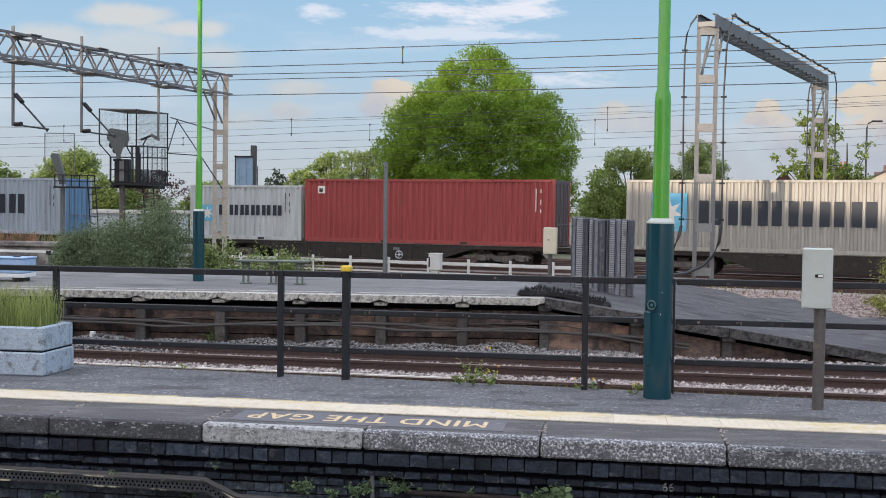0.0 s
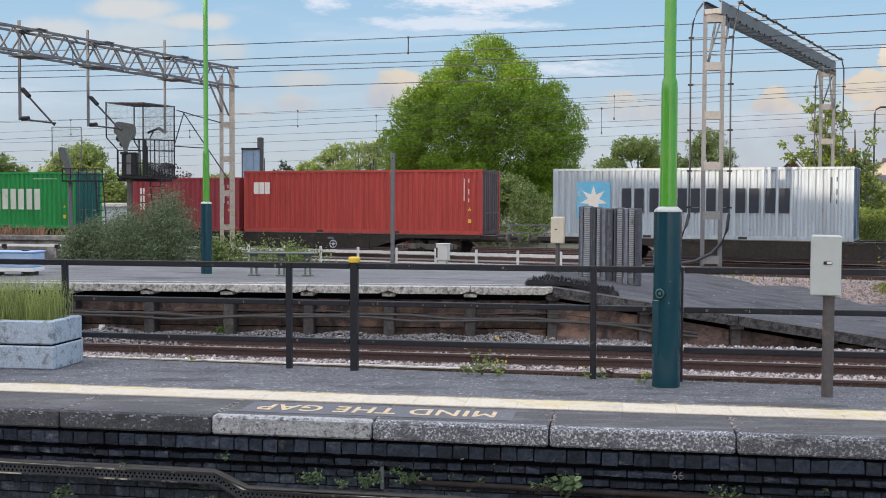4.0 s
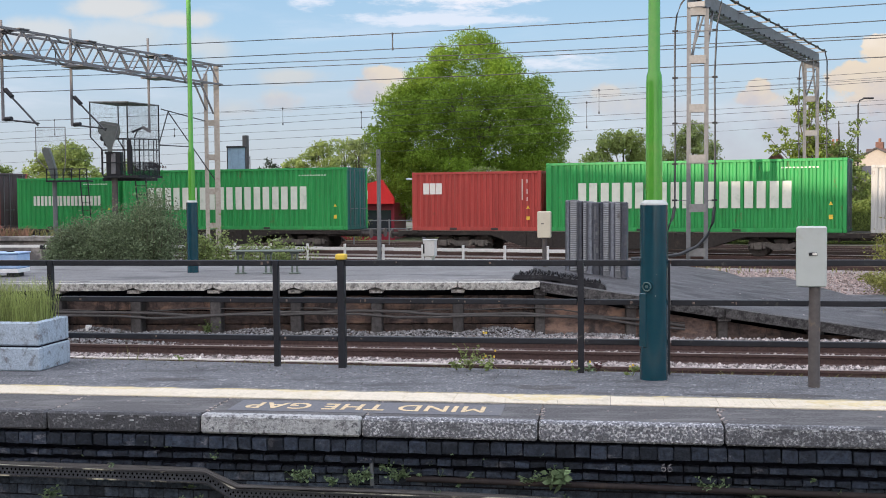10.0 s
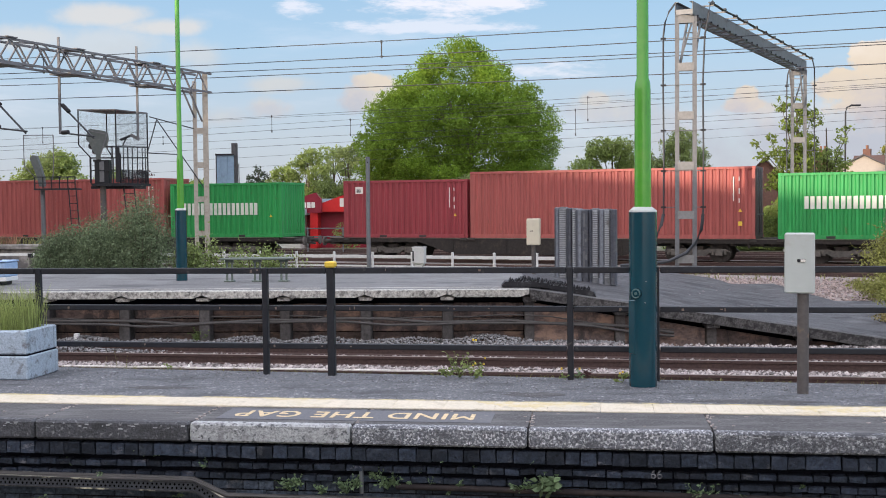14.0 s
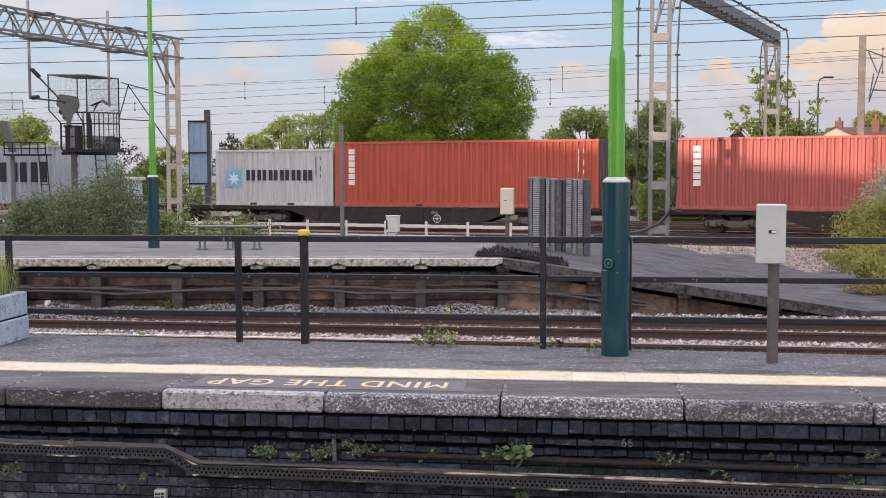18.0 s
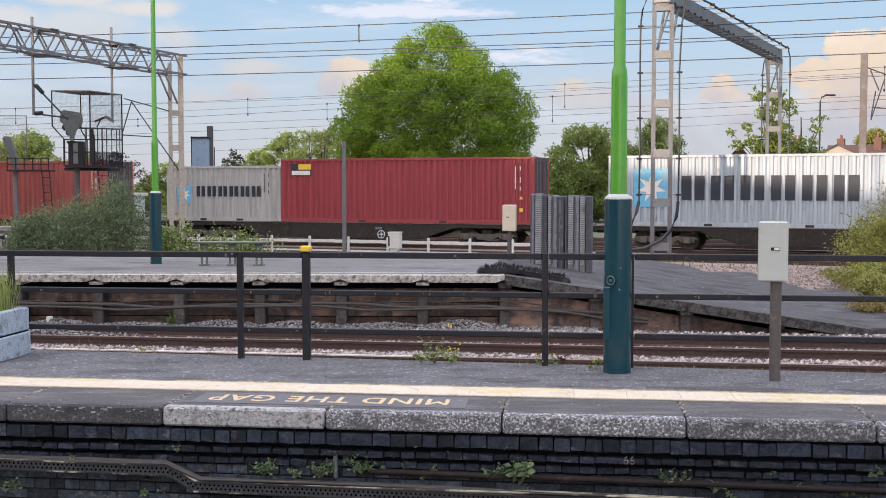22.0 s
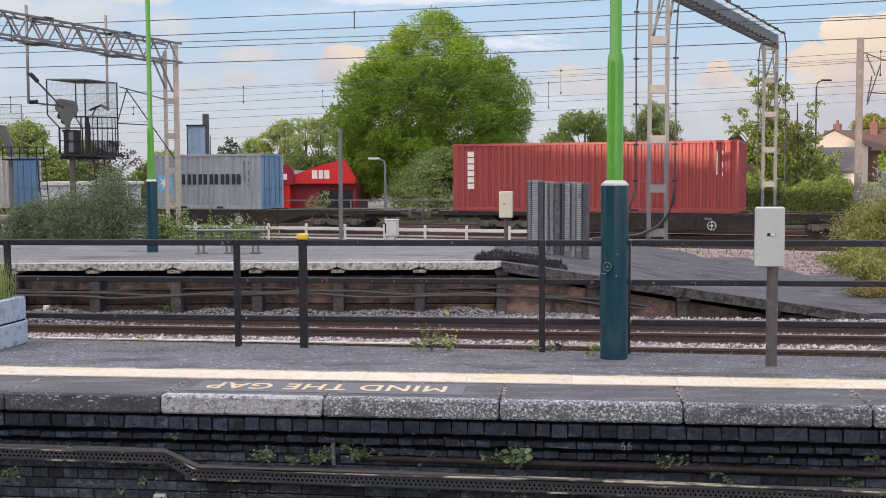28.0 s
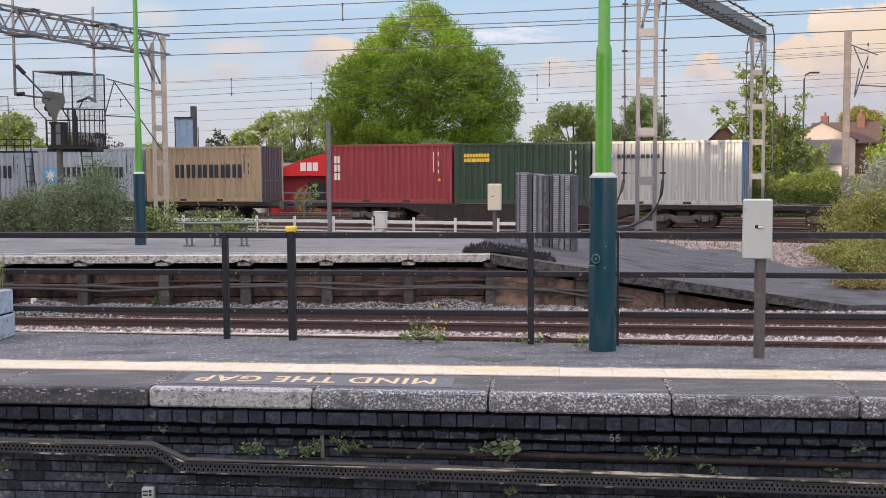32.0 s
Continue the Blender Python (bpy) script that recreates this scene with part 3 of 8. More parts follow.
# ---------------------------------------------------------------- ground, platforms, tracks
def ground():
    g = Geo()
    n = 60
    xs = [-1500, -600, -250, -120] + [-70 + 140 * i / n for i in range(n + 1)] + [120, 250, 600, 1500]
    ys = [-1500, -500, -150, -60, -25] + [-10 + 130 * i / n for i in range(n + 1)] + [180, 400, 900, 2500]
    vs = [(x, y, -1.12 - (0.25 if y < 8 else 0)) for y in ys for x in xs]
    w = len(xs)
    g.add(vs, [(j * w + i, j * w + i + 1, (j + 1) * w + i + 1, (j + 1) * w + i) for j in range(len(ys) - 1) for i in range(w - 1)])
    solid("ground", g, GROUND, "rough lineside ground of grit and sparse grass", "ground", kind="structure")


ground()


def rail_profile(x):
    return [(x - 0.07, 0), (x + 0.07, 0), (x + 0.07, 0.012), (x + 0.012, 0.03), (x + 0.012, 0.11), (x + 0.036, 0.12), (x + 0.036, 0.155), (x - 0.036, 0.155), (x - 0.036, 0.12), (x - 0.012, 0.11), (x - 0.012, 0.03), (x - 0.07, 0.012)]


def rail_between_platforms(v, x0, x1, painted=None):
    """One straight rail of the track between the platforms."""
    t = thing("rail", "rusty steel running rail on timber sleepers", "rail", LINE @ pose(0, v, RAIL - 0.155), group="rails between the platforms")
    g = Geo()
    turned = Matrix(((0, 1, 0, 0), (1, 0, 0, 0), (0, 0, 1, 0), (0, 0, 0, 1)))
    g.prism(rail_profile(0), x0, x1, turned)
    part("rail_body", g, RUST, t)
    h = Geo().box(x0, x1, -0.03, 0.03, 0.1555, 0.159)
    part("rail_head", h, RAIL_TOP, t, "worn brighter rail head")
    if painted:
        part("painted_edge", Geo().box(painted[0], painted[1], -0.037, 0.034, 0.159, 0.164).box(painted[0], painted[1], -0.041, -0.0365, 0.145, 0.16), RAIL_PAINT, t, "white-painted rail edge")


rail_between_platforms(0.0, -22, 22, (-9.0, 0.55))
rail_between_platforms(1.505, -22, 22)
rail_between_platforms(2.78, -22, 22)
rail_between_platforms(-5.3, -22, 22)
rail_between_platforms(-3.8, -22, 22)


def sleepers():
    g = Geo()
    for i in range(-24, 25):
        g.box(i * 0.65 - 0.12, i * 0.65 + 0.12, -0.55, 3.2, RAIL - 0.29, RAIL - 0.157, 0.01)
    solid("sleepers", g, SLEEPER, "row of oily timber sleepers sunk in ballast", "sleepers", LINE, kind="stuff")


sleepers()


def ballast():
    g = Geo()
    nx, ny = 90, 26
    vs = []
    for j in range(ny + 1):
        for i in range(nx + 1):
            x, y = -22 + 44 * i / nx, -6.3 + 11.2 * j / ny
            z = BED - 0.0 + 0.03 * noise.noise((x * 1.3, y * 1.3, 0)) + (0.07 if 3.3 < y < 4.4 else 0)
            vs.append((x, y, z))
    g.add(vs, [(j * (nx + 1) + i, j * (nx + 1) + i + 1, (j + 1) * (nx + 1) + i + 1, (j + 1) * (nx + 1) + i) for j in range(ny) for i in range(nx)], True)
    solid("ballast_bed", g, BALLAST, "grey-pink ballast bed between the two platforms", "ballast", LINE, kind="structure")
    rng = random.Random(5)
    s = Geo()
    for _ in range(15000):
        x = rng.uniform(-8.5, 9.5)
        y = rng.choice((rng.uniform(0.12, 1.4), rng.uniform(0.12, 1.4), rng.uniform(1.6, 2.6), rng.uniform(2.9, 4.1)))
        z = BED + 0.02 + (0.07 if y > 3.3 else 0)
        s.stone(x, y, z, rng.uniform(0.020, 0.046), rng)
    solid("ballast_stones", s, STONES, "loose pale ballast stones along the rails", "ballast", LINE, kind="stuff")


ballast()

# -- near platform -----------------------------------------------------------
JOINTS = (-7.8, -6.57, -5.35, -4.14, -2.944, -1.756, -0.559, 0.697, 1.964, 3.22, 4.47, 5.7, 6.9)


def back_edge(u):
    """The platform narrows: depth of its back edge."""
    return 2.39 - 0.0595 * u


def near_platform():
    t = thing("near_platform", "asphalt station platform with concrete edge and cream tactile strip", "platform", NEAR, kind="structure")
    rim = ((-8.6, 0.69), (8.6, 0.69), (8.6, back_edge(8.6)), (-8.6, back_edge(-8.6)))
    slab = Geo().add([(x, y, 0.0) for x, y in rim] + [(x, y, -1.2) for x, y in rim], [(0, 1, 2, 3), (7, 6, 5, 4)] + [(i, i + 4, (i + 1) % 4 + 4, (i + 1) % 4) for i in range(4)])
    part("platform_deck", slab, ASPHALT, t)
    for a, b in zip(JOINTS, JOINTS[1:]):
        pale = abs(a + 1.756) < 0.01
        part("coping_stone", Geo().box(a + 0.006, b - 0.006, 0.0, 0.10, -0.135, 0.004, 0.015), COPING_PALE if pale else COPING_DARK if a < -1.7 else COPING, t, "paler newer concrete coping stone" if pale else "soot-darkened coping stone" if a < -1.7 else "")
        part("edge_slab", Geo().box(a + 0.004, b - 0.004, 0.102, 0.685, -0.12, -0.001, 0.004), ASPHALT_DARK, t)
    rng = random.Random(29)
    for u in JOINTS[2:-2]:
        for _ in range(16):
            v = rng.uniform(0.12, 0.66)
            d = rng.gauss(0, 0.012)
            part("joint_grit", Geo().box(u + d, u + d + rng.uniform(0.008, 0.02), v, v + rng.uniform(0.008, 0.022), -0.006, 0.003), FLECK, t)
    chips = Geo()
    for _ in range(340):
        u, z = rng.uniform(-5.2, 5.6), -abs(rng.gauss(0.004, 0.016))
        w, h = rng.uniform(0.006, 0.034), rng.uniform(0.004, 0.012)
        if min(abs(u + w / 2 - j) for j in JOINTS) > 0.03 and z > -0.05:
            chips.box(u, u + w, -0.0012, 0.006, z - h - 0.008, z - 0.008)
    tagged(part("edge_chips", chips, CHIP, t, "pale chipped spots along the coping edge"), kind="stuff")
    part("text_patch", Geo().box(-1.62, 0.42, 0.20, 0.60, -0.01, 0.003), PATCH, t, "smoother grey patch under the lettering")
    tile = Geo().box(0.0012, 0.3988, 0.69, 1.035, -0.02, 0.007, 0.0015)
    for k in range(7):
        tile.box(0.010 + k * 0.0555, 0.052 + k * 0.0555, 0.70, 1.025, 0.006, 0.0092, 0.002)
    tile = tile.mesh("tactile_slab")
    x = -8.4
    while x < 8.4:
        part("tactile_slab", tile, BAND, t).matrix_basis = pose(x, 0, 0)
        x += 0.4
    part("yellow_line", Geo().box(-8.4, 8.4, 1.036, 1.095, -0.02, 0.005), YELLOW_LINE, t, "worn yellow painted line")
    rng = random.Random(8)
    for u0, u1, v0, v1 in ((0.22, 1.20, 0.74, 1.03), (-1.5, -0.9, 0.92, 1.03), (2.55, 3.40, 0.74, 1.02), (-3.2, -2.5, 0.93, 1.03)):
        n = 26
        low = [(u0 + (u1 - u0) * i / n, v1 - (v1 - v0) * abs(math.sin(math.pi * i / n)) ** 0.7 * rng.uniform(0.7, 1.1)) for i in range(n + 1)]
        g = Geo()
        g.add([(u, v, 0.0096) for u, v in low] + [(u, v1, 0.0096) for u, v in low], [(i, i + 1, n + 2 + i, n + 1 + i) for i in range(n)])
        part("faded_yellow_patch", g, YELLOW_WORN, t, "worn yellow paint on the strip")
    for u, v, w, d in ((0.62, 1.42, 0.34, 0.17), (2.35, 1.24, 0.75, 0.13), (3.6, 1.3, 0.5, 0.12), (-2.6, 1.5, 0.4, 0.12), (1.3, 1.2, 0.5, 0.05)):
        n = 30
        rim = [(u + w * math.cos(i * math.tau / n) * rng.uniform(0.3, 1.0), v + d * math.sin(i * math.tau / n) * rng.uniform(0.2, 1.0), 0.0025) for i in range(n)]
        part("dark_repair", Geo().add(rim + [(u, v, 0.003)], [(i, (i + 1) % n, n) for i in range(n)]), ASPHALT_DARK, t, "dark ragged asphalt repair")
    for _ in range(34):
        u, v = rng.uniform(-4.5, 5), rng.uniform(0.15, 0.62)
        part("pale_fleck", Geo().box(u, u + rng.uniform(0.008, 0.03), v, v + rng.uniform(0.004, 0.010), -0.004, 0.0035), FLECK, t)
    # lettering on the edge, to be read from the platform
    cu = bpy.data.curves.new("lettering", "FONT")
    cu.body, cu.size, cu.extrude, cu.align_x = "MIND THE GAP", 0.315, 0.0005, "LEFT"
    cu.space_character, cu.bevel_depth, cu.bevel_resolution = 1.08, 0.006, 0
    tmp = bpy.data.objects.new("lettering", cu)
    me = bpy.data.meshes.new_from_object(tmp)
    bpy.data.objects.remove(tmp)
    w = max(v.co.x for v in me.vertices)
    for v in me.vertices:
        v.co.x *= 1.82 / w
        v.co.z *= 0.15
    me.materials.clear()
    me.materials.append(LETTER)
    ob = new("lettering", me)
    ob.parent = t
    ob["label"] = "worn cream painted words MIND THE GAP"
    ob.matrix_basis = pose(0.30, 0.505, 0.0055, 0, 0, 180)
    return t


COPING_DARK = surface("soot_darkened_coping_concrete", (0.085, 0.087, 0.098), 0.9, grain=60, vary=0.75, stain=(0.30, 0.305, 0.32), stain_scale=30, stain_low=0.54, stain_high=0.72, bump=1.0, dist=0.014, by_piece=0.22, wash=((0.055, 0.056, 0.063), 5, 0.46, 0.64), wash_way=(0.8, 1.6, 1.6))
CHIP = surface("pale_chipped_concrete", (0.33, 0.34, 0.36), 0.9, grain=40, vary=0.4, bump=0.3, by_island=0.5)
COPING_PALE = surface("newer_pale_coping_concrete", (0.40, 0.41, 0.425), 0.9, grain=50, vary=0.5, stain=(0.11, 0.115, 0.125), stain_scale=24, stain_low=0.52, stain_high=0.62, bump=0.9, dist=0.012, wash=((0.20, 0.20, 0.21), 7, 0.50, 0.66))
PATCH = surface("smooth_grey_patch", (0.118, 0.12, 0.138), 0.75, grain=40, vary=0.25, stain=(0.14, 0.14, 0.15), stain_scale=3, bump=0.2)
near_platform()


def grit():
    rng = random.Random(15)
    s = Geo()
    for _ in range(2600):
        u = rng.uniform(-4.6, 5.2)
        v = back_edge(u) - 0.02 - abs(rng.gauss(0, 0.4))
        s.stone(u, max(1.15, v), 0.002, rng.uniform(0.004, 0.010), rng)
    solid("platform_grit", s, GRIT, "fine pale grit scattered on the platform", "grit", NEAR, kind="stuff")


grit()


# -- far platform ------------------------------------------------------------
def far_platform():
    t = thing("far_platform", "asphalt platform with pale coping ending in a ramp", "platform", FAR, kind="structure")
    part("platform_deck", Geo().box(-40, 1.87, 0.32, 6.6, -0.12, 0.0), ASPHALT_FAR, t)
    plan = ((1.87, 0.05), (8.6, 0.05), (8.6, 17.2), (6.5, 17.2), (1.87, 6.6))
    fall = -0.98 / 6.73
    deck = Geo().add([(x, y, fall * (x - 1.87)) for x, y in plan] + [(x, y, fall * (x - 1.87) - 0.12) for x, y in plan], [(0, 1, 2, 3, 4), (9, 8, 7, 6, 5)] + [(i, i + 5, (i + 1) % 5 + 5, (i + 1) % 5) for i in range(5)])
    part("ramp", deck, ASPHALT_RAMP, t, "dark asphalt ramp at the platform end")
    # solid near-black blocks: the shade under platform and ramp is in their colour
    part("platform_core", Geo().box(-40, 1.86, 0.6, 6.55, -1.25, -0.121), MORTAR_AND_SHADE, t, "solid core coloured near-black as the shade under the platform")
    part("platform_core", Geo().prism([(1.87, -0.14), (8.0, -1.11), (8.0, -1.25), (1.87, -1.25)], 0.6, 6.4), MORTAR_AND_SHADE, t, "solid core coloured near-black as the shade under the ramp")
    part("apron", Geo().box(8.6, 9.9, 0.3, 14.5, -1.3, -0.98), ASPHALT_RAMP, t, "dark asphalt at the foot of the ramp")
    part("apron", Geo().box(9.9, 19.0, 0.3, 8.4, -1.3, -0.984), ASPHALT_RAMP, t, "dark asphalt at the foot of the ramp")
    u = 1.87 - 1.505 * 15
    while u < 1.8:
        part("coping_slab", Geo().prism([(u + 0.008, 0), (u + 1.497, 0), (u + 1.497, -0.075), (u + 1.33, -0.13), (u + 0.17, -0.13), (u + 0.008, -0.075)], 0.0, 0.315), COPING_FAR, t)
        part("bearer", Geo().box(u - 0.12, u + 0.12, 0.05, 0.5, -0.19, -0.122, 0.01), COPING_FAR, t)
        part("riser_post", Geo().box(u - 0.10, u + 0.10, 0.16, 0.50, -1.12, -0.27, 0.015), RISER_POST, t)
        for z0, z1 in ((-0.54, -0.265), (-0.80, -0.545), (-1.1, -0.805)):
            part("board", Geo().box(u + 0.10, u + 1.405, 0.44, 0.50, z0 + 0.006, z1 - 0.006, 0.008), PLANK, t)
        u += 1.505
    part("white_edge_line", Geo().box(-40, 1.6, 0.62, 0.70, -0.02, 0.004), WHITE_WORN, t, "worn white line along the platform")
    slope = -0.98 / 6.73
    for i in range(4):
        a, b = 1.87 + i * 1.66, 1.87 + (i + 1) * 1.66
        za, zb = slope * (a - 1.87), slope * (b - 1.87)
        part("ramp_edge", Geo().prism([(a + 0.008, za + 0.006), (b - 0.008, zb + 0.006), (b - 0.008, zb - 0.13), (b - 0.10, zb - 0.16), (a + 0.10, za - 0.185), (a + 0.008, za - 0.15)], 0.0, 0.33), RAMP_EDGE, t)
        part("bearer", Geo().box(a - 0.12, a + 0.12, 0.06, 0.5, za - 0.24, za - 0.13, 0.01), RAMP_EDGE, t)
        part("riser_post", Geo().box(a - 0.09, a + 0.09, 0.2, 0.45, -1.12, za - 0.2, 0.015), RISER_POST, t)
        part("board", Geo().prism([(a + 0.09, max(za - 0.27, -1.05)), (b - 0.1, max(zb - 0.27, -1.06)), (b - 0.1, -1.1), (a + 0.09, -1.1)], 0.3, 0.36), PLANK, t)
    rng = random.Random(66)
    for _ in range(16):
        x, y = rng.uniform(2.2, 8.2), rng.uniform(0.5, 11)
        part("pale_fleck", Geo().box(x, x + rng.uniform(0.02, 0.05), y, y + rng.uniform(0.02, 0.05), fall * (x - 1.87) - 0.01, fall * (x - 1.87) + 0.010), STONES, t)
    for k, (z, y) in enumerate(((-0.565, 0.17), (-0.61, 0.16), (-0.50, 0.19))):
        pts = [(-24 + i * 0.75, y, z + 0.035 * math.sin(i * 0.9 + k) + 0.02 * math.sin(i * 2.1 + 2 * k) - (max(0, (-24 + i * 0.75) - 1.6) * 0.085 if i > 30 else 0)) for i in range(39)]
        part("cable", Geo().tube(pts, (0.030, 0.024, 0.012)[k], 7), CABLE, t, "sagging lineside cable")


def riser_ballast():
    """Heaps of stones against the boards, bay by bay."""
    rng = random.Random(44)
    s = Geo()
    for _ in range(7600):
        u = rng.uniform(-11.6, 3.6)
        bay = ((u - 1.87) / 1.505) % 1.0
        top = 0.13 + 0.09 * math.sin(math.pi * bay) ** 2 * (0.6 + 0.4 * math.sin(u * 1.7)) - (0.05 if u > 1.9 else 0)
        v = rng.uniform(-0.45, 0.33)
        s.stone(u, v, -1.07 + top * min(1.0, (v + 0.5) / 0.6) + rng.uniform(-0.01, 0.015), rng.uniform(0.018, 0.036), rng)
    solid("riser_ballast", s, STONES_GREY, "grey ballast heaped against the far platform's boards", "ballast", FAR, kind="stuff")


STONES_GREY = surface("loose_grey_stones", (0.225, 0.22, 0.225), 0.9, grain=15, vary=0.3, bump=0.3, by_island=0.6)
riser_ballast()
ASPHALT_FAR = surface("far_platform_asphalt", (0.14, 0.138, 0.143), 0.8, grain=25, vary=0.4, stain=(0.18, 0.18, 0.187), stain_scale=0.9, stain_low=0.48, stain_high=0.66, bump=0.3, dist=0.006, wash=((0.075, 0.075, 0.08), 1.1, 0.52, 0.64), wash_way=(0.35, 1.0, 1.0))
ASPHALT_RAMP = surface("dark_ramp_asphalt", (0.060, 0.059, 0.067), 0.85, grain=14, vary=0.6, stretch=(1, 2, 1), stain=(0.105, 0.105, 0.114), stain_scale=1.2, stain_low=0.48, stain_high=0.66, bump=0.6, dist=0.012, wash=((0.026, 0.026, 0.031), 0.9, 0.5, 0.62))
RAMP_EDGE = surface("grey_ramp_edge_concrete", (0.085, 0.082, 0.082), 0.9, grain=30, vary=0.8, stain=(0.03, 0.028, 0.03), stain_scale=7, stain_low=0.46, stain_high=0.62, bump=0.9, dist=0.02, by_piece=0.2)
WHITE_WORN = surface("worn_white_line_paint", (0.45, 0.43, 0.40), 0.8, grain=18, vary=0.2, stain=(0.16, 0.16, 0.16), stain_scale=4, stain_low=0.48, stain_high=0.62, bump=0.1)
far_platform()


# -- tracks beside the train ---------------------------------------------------
def far_tracks():
    for off, what in ((1.22, "train"), (-4.2, "near"), (6.0, "beyond"), (10.0, "outer")):
        t = thing("railway_track", "rusty railway track on ballast beside the freight train" if what != "train" else "rusty railway track carrying the freight train", "track", group="main line tracks", kind="structure")
        bed = Geo()
        a, b = along(off - 1.9, BED + 0.02), along(off + 1.9, BED + 0.02)
        n = len(a)
        a2, b2 = along(off - 2.3, -1.2), along(off + 2.3, -1.2)
        bed.add(a2 + a + b + b2, [(k * n + i, k * n + i + 1, (k + 1) * n + i + 1, (k + 1) * n + i) for k in range(3) for i in range(n - 1)])
        part("ballast", bed, BALLAST, t)
        for d in (-0.75, 0.75):
            g, h = Geo(), Geo()
            pts = along(off + d, RAIL - 0.08)
            for p, q in zip(pts, pts[1:]):
                g.bar(p, q, 0.05, 0.15)
                h.bar((p[0], p[1], RAIL), (q[0], q[1], RAIL), 0.06, 0.02)
            part("rail", g, RUST, t)
            part("rail_head", h, RAIL_TOP, t)


far_tracks()


def ballast_field():
    g = Geo()
    nx, ny = 60, 14
    vs = []
    for j in range(ny + 1):
        for i in range(nx + 1):
            x, y = 2 + 34 * i / nx, 28.6 + 13.4 * j / ny
            vs.append((x, y, -1.09 + 0.03 * noise.noise((x * 0.8, y * 0.8, 2))))
    g.add(vs, [(j * (nx + 1) + i, j * (nx + 1) + i + 1, (j + 1) * (nx + 1) + i + 1, (j + 1) * (nx + 1) + i) for j in range(ny) for i in range(nx)], True)
    solid("ballast_field", g, BALLAST_PINK, "pinkish ballast spread between ramp and main line", "ballast", kind="structure")
    rng = random.Random(6)
    s = Geo()
    for _ in range(5200):
        s.stone(rng.uniform(8, 17), rng.uniform(29.2, 40), -1.07, rng.uniform(0.025, 0.05), rng)
    solid("field_stones", s, STONES_PINK, "loose pinkish ballast stones beyond the ramp", "ballast", kind="stuff")


BALLAST_PINK = surface("pinkish_ballast", (0.27, 0.225, 0.215), 0.9, grain=9, vary=0.55, stain=(0.13, 0.10, 0.09), stain_scale=4, stain_low=0.48, stain_high=0.64, bump=0.9, dist=0.04)
STONES_PINK = surface("loose_pinkish_stones", (0.30, 0.235, 0.22), 0.9, grain=15, vary=0.3, bump=0.3, by_island=0.5)
ballast_field()

# ---------------------------------------------------------------- things on the near platform
FENCE = pose(-0.88, 10.28, 0, 0, -0.2, -10.7)


def fence():
    t = thing("platform_fence", "dark painted steel three-rail fence along the platform", "fence", FENCE)
    for u in (-5.3, -2.91, -0.63, 0.0, 2.19, 2.94, 5.6):
        wide = 0.027 if u else 0.034
        p = part("post", Geo().box(u - wide, u + wide, -wide, wide, -0.03, 0.996, 0.006), STEEL_DARK, t)
        if u == 0.0:
            part("yellow_cap", Geo().box(u - 0.048, u + 0.048, -0.048, 0.048, 0.997, 1.052, 0.012), YELLOW, p, "yellow plastic post cap")
    for z, h in ((0.968, 0.055), (0.622, 0.05), (0.269, 0.05)):
        for a, b in ((-7.0, -2.945), (-2.875, -0.661), (-0.599, -0.040), (0.040, 2.158), (2.222, 2.905), (2.975, 5.56), (5.64, 8.0)):
            part("rail", Geo().box(a, b, -0.022, 0.022, z - h / 2, z + h / 2, 0.006), STEEL_DARK, t)
    rng = random.Random(12)
    for _ in range(26):
        u, z = rng.uniform(-2.8, 5.4), rng.choice((0.968, 0.622, 0.622, 0.269))
        part("paint_chip", Geo().box(u, u + rng.uniform(0.008, 0.022), -0.0235, -0.0215, z - rng.uniform(0.0, 0.018), z + rng.uniform(0.004, 0.018)), RAIL_TOP, t, "worn spot in the paint")


fence()


def lamp_pole(m, group_label, height, hatch):
    t = thing("lamp_pole", group_label, "lamp pole", m, group="green and teal platform lamp poles")
    part("base_sleeve", Geo().tube([(0, 0, -0.02), (0, 0, 1.49)], 0.118, 28), TEAL, t, "dark teal steel sleeve")
    part("collar", Geo().tube([(0, 0, 1.486), (0, 0, 1.496), (0, 0, 1.508), (0, 0, 1.53)], [0.118, 0.1185, 0.106, 0.080], 28), COLLAR, t, "pale grey ring at the top of the sleeve")
    part("pole", Geo().tube([(0, 0, 1.5), (0, 0, 2.52), (0, 0, 2.58), (0, 0, 2.62), (0, 0, height)], [0.071, 0.068, 0.064, 0.051, 0.044], 24), LIME, t, "bright green tapering pole")
    if hatch:
        part("hatch", Geo().box(-0.045, 0.045, -0.124, -0.10, 0.28, 0.74, 0.006, pose(0, 0, 0, 0, 0, -62)), TEAL, t, "narrow teal access hatch")
        part("lock", Geo().tube([(0, -0.10, 0), (0, -0.140, 0)], 0.045, 18), TEAL, t).matrix_basis = pose(0, 0, 0.80, 0, 0, -36)
        part("lock_ring", Geo().tube([(0.036 * math.cos(k * math.tau / 18), -0.141, 0.036 * math.sin(k * math.tau / 18)) for k in range(19)], 0.006, 6).tube([(0, -0.139, 0), (0, -0.148, 0)], 0.013, 12), LOCK, t, "paler ring of the lock").matrix_basis = pose(0, 0, 0.80, 0, 0, -36)
        rng = random.Random(3)
        for _ in range(2):
            part("paint_chip", Geo().box(-0.003, 0.003, -0.1195, -0.115, 0, rng.uniform(0.004, 0.010)), PALE_BAR, t).matrix_basis = pose(0, 0, rng.uniform(0.6, 1.1), 0, 0, rng.uniform(-30, 20))


